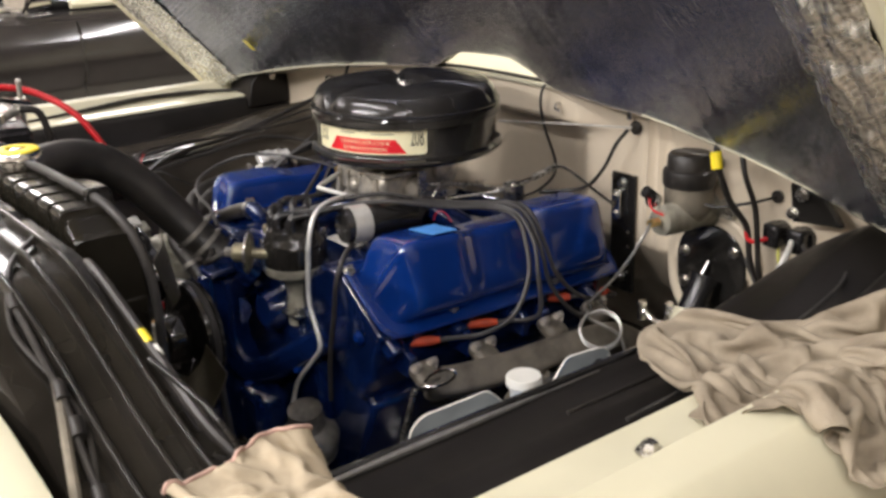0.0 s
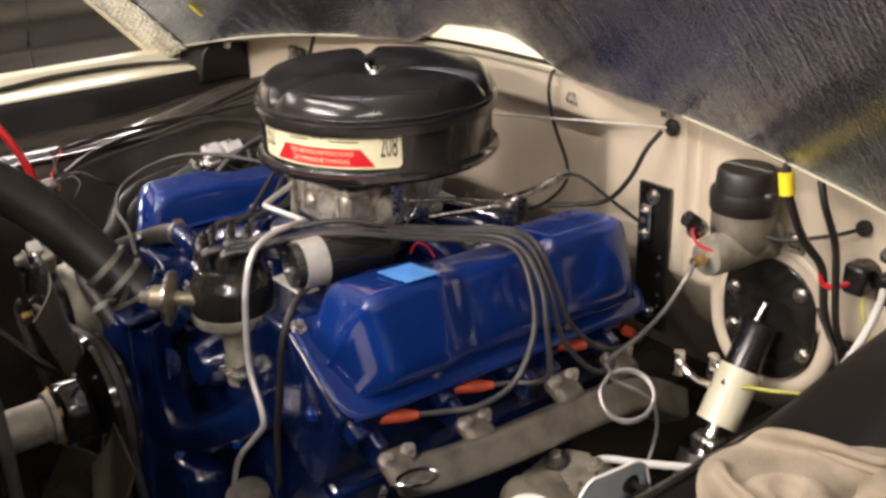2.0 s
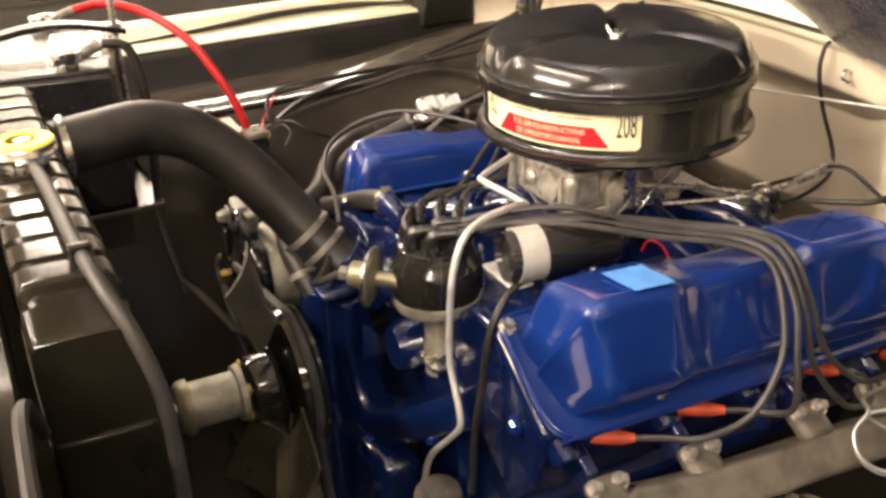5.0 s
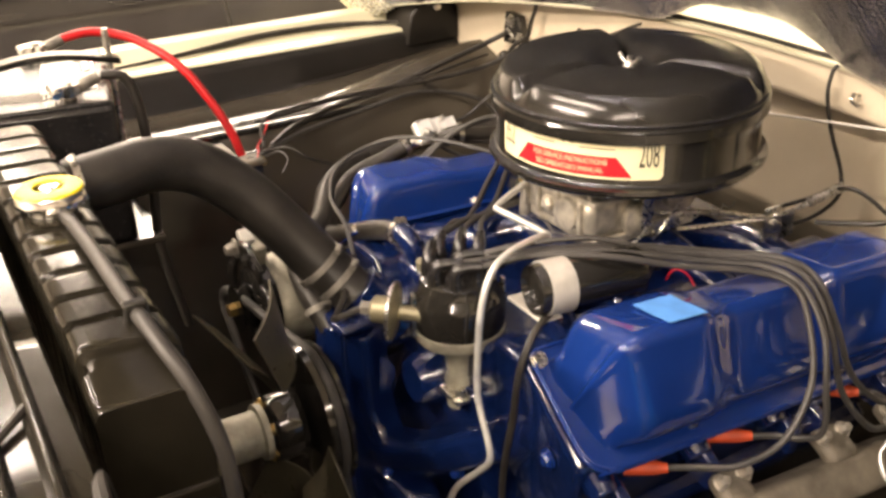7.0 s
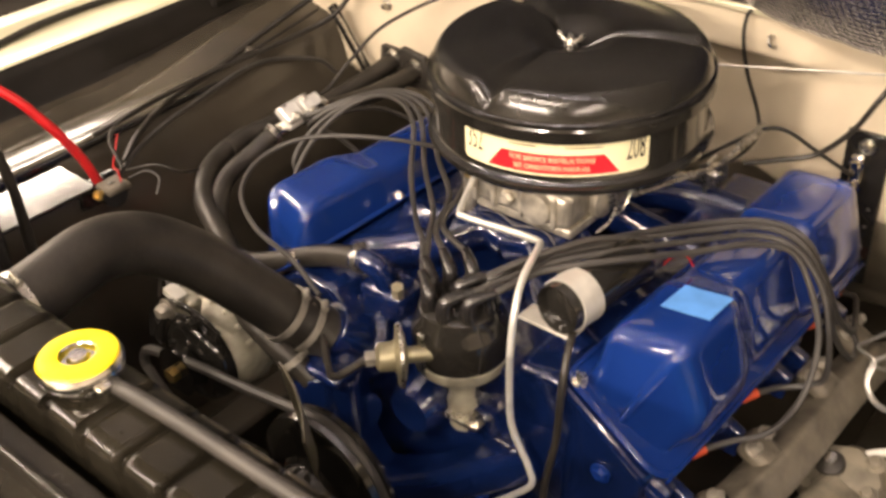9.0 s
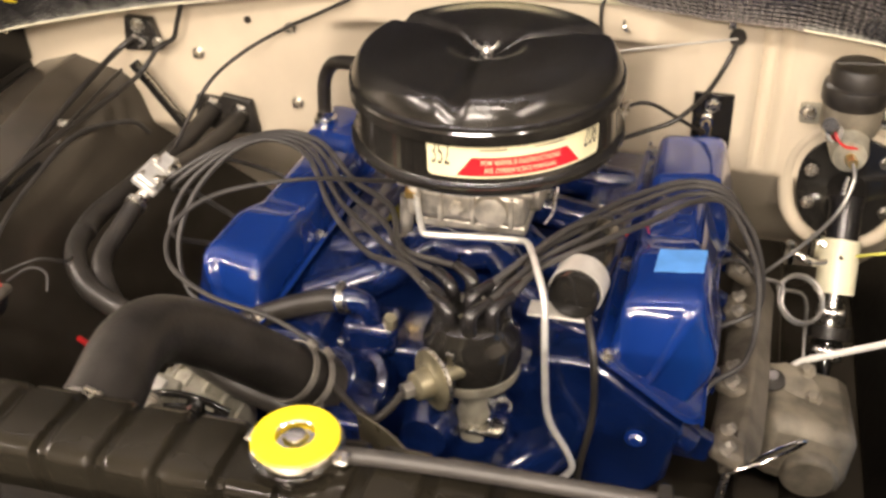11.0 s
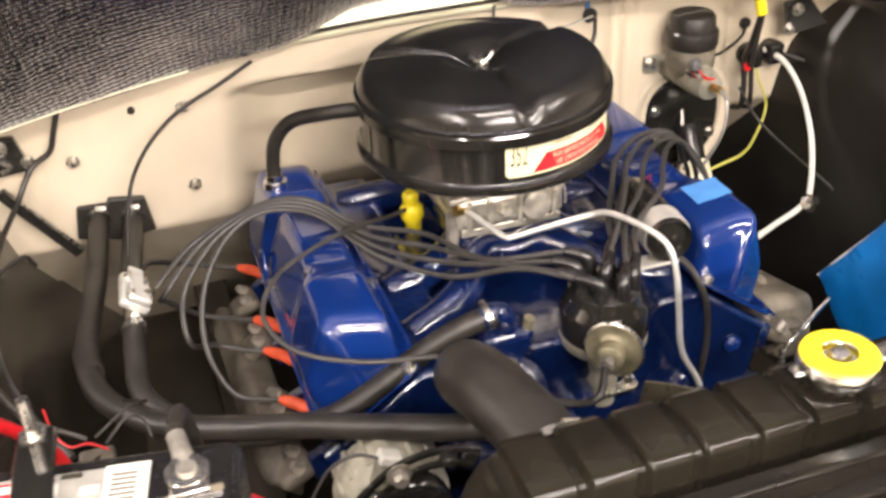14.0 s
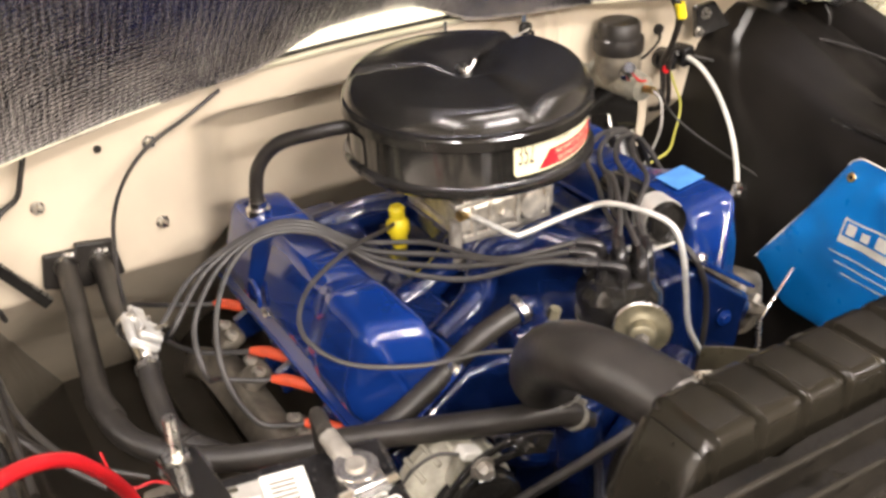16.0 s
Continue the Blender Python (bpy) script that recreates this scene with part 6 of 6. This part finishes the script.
    part("yoke", box(b + ax * 0.095, (0.05, 0.03, 0.026)), STEEL, col, bevel=0.006)
    part("lower_shaft", rod(b + ax * 0.08, b + ax * 0.30, 0.011), BLACK, col)
    lk = thing("shift_linkage", (0.45, 1.42, 0.77), "plated shift levers below the firewall", "linkage")
    part("lever", pipe([(0.430, 1.40, 0.772), (0.455, 1.395, 0.760), (0.475, 1.40, 0.750), (0.50, 1.41, 0.752), (0.515, 1.405, 0.765)], 0.006, 8, 5), CHROME, lk)
    part("lever", pipe([(0.47, 1.43, 0.775), (0.49, 1.425, 0.768), (0.51, 1.42, 0.755)], 0.006, 8, 5), CHROME, lk)
    for x, y in ((0.432, 1.402), (0.472, 1.43)):
        part("bolt", rod((x, y, 0.745), (x, y, 0.782), 0.009, seg=8), CHROME, lk)
    g = thing("steering_gear", (0.465, 1.105, 0.575), "grey cast steering gear housing low beside the engine", "steering gear")
    tilt = Matrix.Rotation(radians(-14), 3, "X") @ Matrix.Rotation(radians(8), 3, "Y")
    part("housing", box((0.470, 1.150, 0.630), (0.130, 0.20, 0.10), tilt), GEARCAST, g, "dull cast housing", bevel=0.022)
    part("side_cover", lathe([(0, 0), (0.052, 0), (0.054, 0.010), (0.040, 0.016), (0.020, 0.018), (0, 0.018)], (0.438, 1.160, 0.669), (-0.12, -0.30, 0.94), 10), GEARCAST, g, "bolted top cover", bevel=0.003)
    part("adjuster", lathe([(0, 0), (0.019, 0), (0.018, 0.012), (0.012, 0.014), (0, 0.014)], (0.422, 1.167, 0.683), (-0.12, -0.30, 0.94), 18), RUBBER, g)
    part("adjuster_nut", rod((0.421, 1.164, 0.695), (0.420, 1.161, 0.705), 0.0095, seg=6), CHROME, g)
    for x, y, z in ((0.478, 1.145, 0.685), (0.468, 1.190, 0.697), (0.410, 1.123, 0.675)):
        part("bolt", bolt((x, y, z), (-0.12, -0.30, 0.94), 0.010, 0.010), GEARCAST, g)
    part("worm_end", lathe([(0, 0), (0.036, 0), (0.040, 0.008), (0.040, 0.06), (0, 0.06)], (0.480, 1.040, 0.625), (0, 1, 0.1), 24), GEARCAST, g, bevel=0.003)
    dip = thing("dipstick", (0.40, 0.89, 0.70), "bright steel dipstick with a bent loop handle", "dipstick")
    c, d, w = Vector((0.420, 0.926, 0.772)), Vector((0.80, 0.16, 0.58)), Vector((0.42, 0.55, -0.72))
    pts = [c + d * (0.038 * math.cos(t)) + w * (0.013 * math.sin(t)) for t in np.linspace(-2.7, 2.7, 18)]
    part("handle", pipe(pts + [c - d * 0.052, (0.362, 0.914, 0.730)], 0.0026, 8, 4), CHROME, dip)
    part("stem", rod((0.364, 0.914, 0.733), (0.345, 0.885, 0.60), 0.0050), STEEL, dip)


brakes()


def driver_wiring():
    w = thing("washer_hose", (0.6, 1.25, 0.78), "pale braided hose strung along the bay", "hose")
    part("hose", pipe([(0.44, 1.18, 0.66), (0.453, 1.214, 0.687), (0.511, 1.235, 0.702), (0.569, 1.245, 0.722), (0.632, 1.252, 0.748), (0.660, 1.275, 0.775), (0.690, 1.330, 0.835), (0.705, 1.395, 0.895), (0.700, 1.450, 0.938), (0.680, 1.495, 0.955)], 0.0054, 10, 8), PAPER, w)
    part("clip", bolt((0.638, 1.246, 0.752), (0.2, -0.7, 0.6), 0.013, 0.018), CHROME, w, "bright clip bolt")
    w = thing("main_loom", (0.6, 1.42, 1.0), "black wiring loom with a yellow tape band", "wiring")
    part("loom", pipe([(0.565, 1.43, 1.125), (0.585, 1.395, 1.10), (0.592, 1.39, 1.08), (0.60, 1.42, 1.01), (0.612, 1.455, 0.96), (0.620, 1.46, 0.90), (0.628, 1.475, 0.855), (0.634, 1.51, 0.835)], 0.0058, 10, 8), RUBBER, w)
    part("loom", pipe([(0.60, 1.44, 1.11), (0.62, 1.43, 1.06), (0.63, 1.45, 1.0), (0.632, 1.46, 0.94), (0.638, 1.462, 0.885), (0.645, 1.475, 0.85), (0.650, 1.51, 0.835)], 0.0050, 10, 8), RUBBER, w)
    part("tape_band", rod((0.586, 1.392, 1.100), (0.5925, 1.390, 1.072), 0.0098), YELLOW, w, "yellow tape band")
    part("wire", pipe([(0.612, 1.455, 0.955), (0.616, 1.455, 0.940), (0.628, 1.46, 0.936), (0.645, 1.475, 0.944)], 0.004, 8, 8), REDWIRE, w)
    part("wire", pipe([(0.655, 1.49, 0.94), (0.665, 1.48, 0.90), (0.69, 1.48, 0.84), (0.66, 1.46, 0.79), (0.60, 1.41, 0.785), (0.55, 1.41, 0.77), (0.50, 1.43, 0.74)], 0.0026, 8, 8), GREENWIRE, w, "yellow wire")
    part("wire", pipe([(0.69, 1.49, 0.94), (0.72, 1.48, 0.93), (0.80, 1.40, 0.925), (0.84, 1.2, 0.925), (0.84, 0.8, 0.925)], 0.0030, 8, 8), RUBBER, w)
    part("wire", pipe([(0.61, 1.46, 0.90), (0.66, 1.44, 0.82), (0.70, 1.25, 0.76), (0.71, 1.05, 0.74)], 0.0030, 8, 8), WIRE, w)
    part("side_wire", pipe([(0.700, 1.485, 0.950), (0.735, 1.455, 0.938), (0.763, 1.437, 0.932), (0.80, 1.41, 0.945), (0.86, 1.36, 0.985), (0.91, 1.25, 0.985), (0.93, 1.05, 0.965), (0.935, 0.8, 0.955)], 0.0030, 8, 7), WIRE, w, "grey wire along the inner fender")
    part("green_tag", rod((0.750, 1.445, 0.934), (0.776, 1.429, 0.934), 0.0046), GREENTAG, w, "green sleeve")
    for x in (0.648, 0.695):
        c = thing("wire_connector", (x, 1.50, 0.94), "black wiring connector plugged into the firewall", "connector", "firewall connectors")
        part("plug", box((x, 1.488, 0.948), (0.032, 0.035, 0.042)), BLACKPLASTIC, c, bevel=0.006)
        part("collar", rod((x, 1.507, 0.948), (x, 1.495, 0.948), 0.022), BLACKPLASTIC, c)
    h = thing("firewall_grommet", (0.637, 1.495, 1.01), "black grommet in the firewall", "grommet")
    part("grommet", lathe([(0, 0), (0.011, 0), (0.011, 0.006), (0, 0.008)], (0.637, 1.506, 1.010), (0, -1, 0), 18), RUBBER, h)
    part("wire", pipe([(0.637, 1.50, 1.01), (0.61, 1.47, 1.0), (0.56, 1.45, 0.985), (0.53, 1.44, 0.985)], 0.003, 8, 6), RUBBER, h)


driver_wiring()


def washer_bag():
    b = thing("washer_bag", (0.70, 0.93, 0.7), "bright blue vinyl washer bag hung on the inner fender", "bag")

    def top_of(u):
        dip = smooth01(0.34, 0.46, u) * (1 - smooth01(0.66, 0.78, u))
        shoulder = 1 - math.sqrt(max(0.0, 1 - max(0.0, (0.10 - u) / 0.10, (u - 0.90) / 0.10) ** 2))
        return 0.894 - 0.030 * dip - 0.040 * shoulder

    def surf(u, v, off):
        y = 0.668 + 0.376 * u + 0.115 * (1 - v) * u
        z = 0.585 + (top_of(u) - 0.585) * v + 0.07 * (1 - v) * smooth01(0.75, 1.0, u) ** 2
        puff = 0.024 * math.sin(math.pi * u) * math.sin(math.pi * min(1, v * 1.05)) ** 0.7
        x = 0.612 + 0.073 * v + off * puff + 0.004 * noise.noise((u * 6, v * 6, off))
        return Vector((x, y, z))
    bag = part("bag", sheet(60, 24, lambda u, v: surf(u, v, -1)), BAG, b, "bright blue vinyl front", sharp=180)
    part("back", sheet(60, 24, lambda u, v: surf(u, v, 0.5) + Vector((0.003, 0, 0))), BAGBACK, b, "pale vinyl back", sharp=180)
    part("welt", pipe([surf(u, 1, 0) for u in np.linspace(0, 1, 60)], 0.0016, 6, 2), WHITE, bag, "white welded edge")
    part("welt", pipe([surf(1, v, 0) for v in np.linspace(0, 1, 12)], 0.0016, 6, 2), WHITE, bag, "white welded edge")
    for u in (0.19, 0.90):
        p = surf(u, 0.885, -1)
        part("eyelet", lathe([(0.004, 0), (0.008, 0), (0.009, 0.002), (0.007, 0.004), (0.004, 0.003)], p + Vector((-0.002, 0, 0)), (-1, 0, 0.25), 18), BRASS, b, "brass eyelet")
        part("hook", pipe([p + Vector((-0.006, 0, 0)), p + Vector((0.03, 0, 0.002)), p + Vector((0.05, 0, 0.0))], 0.004, 8, 4), BLACK, b, "black hook into the inner fender")
        part("hook_head", lathe([(0, 0), (0.011, 0), (0.011, 0.004), (0, 0.007)], surf(u, 0.88, 0.5) + Vector((0.004, 0, 0)), (1, 0, 0.2), 16), BLACK, b)
    part("filler_cap", lathe([(0, 0.880), (0.024, 0.879), (0.026, 0.875), (0.026, 0.866), (0.021, 0.860), (0.018, 0.81), (0, 0.81)], (0.660, 0.892, 0), seg=32), PAPER, b, "round pale filler cap")

    def mark(name, y0, y1, z0, z1, material, lift):
        def place(u, v):
            y, z = y0 + (y1 - y0) * u, z0 + (z1 - z0) * v
            k = (y - 0.668) / 0.40
            for _ in range(6):
                q = max(0.0, min(1.0, (z - 0.585) / (top_of(k) - 0.585)))
                k = max(0.0, min(1.0, (y - 0.668) / (0.376 + 0.115 * (1 - q))))
            return surf(k, q, -1) + Vector((-lift, 0, 0))
        part(name, sheet(10, 4, place), material, bag, sharp=180)
    mark("logo_panel", 1.000, 0.800, 0.755, 0.798, PAPER, 0.0014)
    mark("logo_field", 0.995, 0.805, 0.768, 0.795, BAG, 0.0022)
    for k, (w, h) in enumerate(((0.022, 0.020), (0.020, 0.015), (0.032, 0.020), (0.020, 0.015), (0.024, 0.020), (0.020, 0.015))):
        y = 0.988 - 0.031 * k
        mark("logo_bar", y, y - w * 0.85, 0.772, 0.772 + h, PAPER, 0.0030)
    for k in range(3):
        mark("print_bar", 1.01 - 0.02 * k, 0.86 - 0.01 * k, 0.735 - 0.014 * k, 0.7375 - 0.014 * k, BAGBACK, 0.0020)


washer_bag()


# ---- cloths on the fender ----
def cloths():
    def settle(start, nx, ny, ground, slack, seed):
        """Lets a slack cloth sag and wrinkle over what it lies on."""
        rng = np.random.default_rng(seed)
        p = np.array([[start(i / nx, j / ny) for j in range(ny + 1)] for i in range(nx + 1)])
        p += rng.normal(0, 0.0015, p.shape)
        flat = np.linalg.norm(np.diff(p[:, :, :2], axis=0), axis=2).mean() * slack, np.linalg.norm(np.diff(p[:, :, :2], axis=1), axis=2).mean() * slack
        links = []
        for di, dj, stiff in ((1, 0, 0.5), (0, 1, 0.5), (1, 1, 0.30), (1, -1, 0.30), (2, 0, 0.22), (0, 2, 0.22), (4, 0, 0.10), (0, 4, 0.10)):
            links.append((di, dj, stiff, math.hypot(di * flat[0], dj * flat[1])))
        gx, gy = np.linspace(0.4, 1.6, 121), np.linspace(0.0, 1.6, 161)
        table = np.array([[ground(x, y) for y in gy] for x in gx])
        old = p.copy()
        for step in range(70):
            v = (p - old) * 0.90
            old = p.copy()
            p = p + v
            p[:, :, 2] -= 0.00010
            for di, dj, stiff, rest in links:
                j0, j1 = (0, ny + 1 - dj) if dj >= 0 else (-dj, ny + 1)
                a, b = p[:nx + 1 - di, j0:j1], p[di:, j0 + dj:j1 + dj]
                d = b - a
                n = np.linalg.norm(d, axis=2, keepdims=True) + 1e-9
                c = d * (0.5 * stiff * (1 - rest / n))
                p[:nx + 1 - di, j0:j1] += c
                p[di:, j0 + dj:j1 + dj] -= c
            i = np.clip(((p[:, :, 0] - 0.4) / 0.01).astype(int), 0, 120)
            j = np.clip((p[:, :, 1] / 0.01).astype(int), 0, 160)
            low = table[i, j] + 0.004
            hit = p[:, :, 2] < low
            p[:, :, :2] = np.where(hit[:, :, None], 0.93 * old[:, :, :2] + 0.07 * p[:, :, :2], p[:, :, :2])
            p[:, :, 2] = np.where(hit, low, p[:, :, 2])
        return sheet(nx, ny, lambda u, v: p[int(round(u * nx)), int(round(v * ny))])

    def finish(ob):
        mod = ob.modifiers.new("weave", "SOLIDIFY")
        mod.thickness = 0.002
        mod = ob.modifiers.new("soft", "SUBSURF")
        mod.levels = mod.render_levels = 1

    def fender(x, y):
        if x < 0.95:
            return 0.912 + 0.05 * smooth01(0.84, 0.95, x)
        if x < 1.06:
            return 0.962 + 0.032 * smooth01(0.95, 0.985, x)
        if x < 1.11:
            return 0.994 + 0.029 * smooth01(1.06, 1.085, x)
        return 1.023 - 0.62 * (x - 1.11) - 2.0 * max(0.0, x - 1.17)
    folds = [((0.83, 0.965), (0.97, 1.00), 0.055, 0.034), ((0.96, 1.005), (1.06, 1.16), 0.085, 0.038), ((0.965, 0.99), (1.04, 0.84), 0.050, 0.026),
             ((1.00, 1.01), (1.14, 0.86), 0.060, 0.026), ((1.04, 1.05), (1.24, 0.94), 0.045, 0.026), ((0.84, 1.04), (0.97, 1.09), 0.050, 0.030), ((1.06, 1.14), (1.28, 1.10), 0.050, 0.035)]
    edge = ((0.0, 1.045), (0.14, 0.98), (0.27, 0.885), (0.36, 0.815), (0.46, 0.815), (0.58, 0.83), (0.76, 0.93), (1.0, 1.01))

    def ledge(x, y):
        return max(fender(x, y), 0.972)

    def draped(u, v):
        y = 0.800 + 0.42 * v
        k = next(i for i in range(len(edge) - 1) if v <= edge[i + 1][0] + 1e-9)
        (v0, a), (v1, b) = edge[k], edge[k + 1]
        left = a + (b - a) * (v - v0) / (v1 - v0)
        x = left + (1.32 - left) * u
        y += 0.055 * smooth01(1.05, 1.13, x) * (1 - v)
        h = 0.0
        for (ax, ay), (bx, by), amp, wide in folds:
            dx, dy = bx - ax, by - ay
            t = max(0.0, min(1.0, ((x - ax) * dx + (y - ay) * dy) / (dx * dx + dy * dy)))
            d = math.hypot(x - ax - t * dx, y - ay - t * dy)
            h = max(h, amp * math.exp(-(d / wide) ** 1.8))
        h += 0.014 * abs(noise.noise((x * 15 + y * 7, y * 15 - x * 7, 1.0)))
        x += 0.010 * noise.noise((u * 9, v * 9, 3.1))
        y += 0.010 * noise.noise((u * 9, v * 9, 8.4))
        return (x, y, ledge(x, y) + 0.006 + h)
    ob = whole("shop_cloth", settle(draped, 110, 100, ledge, 1.30, 11), CLOTH, "crumpled beige cloth lying over the cream fender", "cloth", "shop cloths", sharp=180)
    finish(ob)

    def front(x, y):
        top = 1.138 - 0.13 * smooth01(0.42, 0.90, x)
        return top - 0.095 * smooth01(0.40, 0.47, y) * (1 - 0.8 * smooth01(0.94, 0.99, x)) + 0.014 * smooth01(1.05, 1.09, x)
    def folded(u, v):
        a, b = (u - 0.5) * 0.30, (v - 0.5) * 0.15
        x, y = 0.972 + 0.95 * a - 0.25 * b, 0.412 + 0.25 * a + 0.95 * b
        return (x, y, front(x, y) + 0.006 + 0.014 * math.sin(3.1 * u) * math.sin(3.1 * v) + 0.014 * noise.noise((u * 4, v * 4, 6.1)))
    bm = settle(folded, 60, 50, front, 1.20, 8)
    bm.verts.ensure_lookup_table()
    border = [[bm.verts[i * 51].co.copy() for i in range(0, 61, 2)], [bm.verts[j].co.copy() for j in range(0, 51, 2)]]
    ob = whole("shop_towel", bm, TERRY, "crumpled cream towel with pink edging at the bay's corner", "cloth", "shop cloths", sharp=180)
    for line in border:
        part("hem", pipe(line, 0.0024, 8, 2), PINK, ob, "faded pink stitched hem")
    finish(ob)


cloths()


# ---- the car parked behind ----
def parked_car():
    c = thing("parked_car", (-2.9, 1.6, 0), "dark grey car parked beside the truck", "car")
    sec = [(-2.42, 0.25), (-2.33, 0.42), (-2.29, 0.60), (-2.30, 0.72), (-2.33, 0.80), (-2.335, 0.83), (-2.30, 0.88), (-2.295, 0.95), (-2.31, 1.02), (-2.345, 1.075), (-2.40, 1.105), (-3.9, 1.105), (-3.95, 0.25)]
    sec = rounded(sec, [0] + [0.03] * 10 + [0, 0], 5)
    rings = [[(x + 0.010 * math.sin(0.9 * y) * smooth01(0.86, 0.95, z), y, z) for x, z in sec] for y in np.linspace(-0.9, 4.2, 40)]
    part("body", loft(rings), CARPAINT, c, "glossy dark grey body side", sharp=50)
    part("sill_trim", pipe([(-2.415, y, 1.128) for y in np.linspace(1.38, 3.2, 6)], 0.018, 8, 2), CREAM, c, "pale window sill trim")
    for y in (1.365, 0.05):
        part("door_seam", pipe([(x + 0.002 + 0.010 * math.sin(0.9 * y) * smooth01(0.86, 0.95, z), y, z) for x, z in sec[2:-9]], 0.005, 6, 2), BLACK, c, "dark seam between the panels")
    mirror = part("wing_mirror", lathe([(0, -0.02), (0.045, -0.012), (0.062, 0.01), (0.066, 0.03), (0, 0.03)], (-2.41, 1.20, 1.17), (0.3, -0.9, 0.1), 24), CHROME, c, "bright wing mirror")
    part("mirror_stem", rod((-2.42, 1.21, 1.10), (-2.41, 1.205, 1.15), 0.009), CHROME, mirror)
    part("wiper_cowl", pipe([(-2.40, 0.92, 1.112), (-2.43, 1.10, 1.122), (-2.47, 1.32, 1.135)], 0.013, 8, 5), CHROME, c, "bright trim at the windscreen's foot")
    part("roof", prism([(-2.47, 1.10), (-2.60, 1.46), (-3.7, 1.46), (-3.8, 1.10)], "y", 1.30, 3.4), GLASS, c, "dark glazed cabin", bevel=0.04)
    h = part("door_handle", rod((-2.285, 2.25, 0.985), (-2.285, 2.41, 0.987), 0.011), CHROME, c, "bright door handle")
    for y in (-0.2, 3.3):
        w = part("wheel", lathe([(0, -0.02), (0.16, -0.02), (0.19, 0.0), (0.31, 0.0), (0.325, 0.03), (0.325, 0.17), (0, 0.17)], (-2.34, y, 0.325), (-1, 0, 0), 36), RUBBER, c)


parked_car()
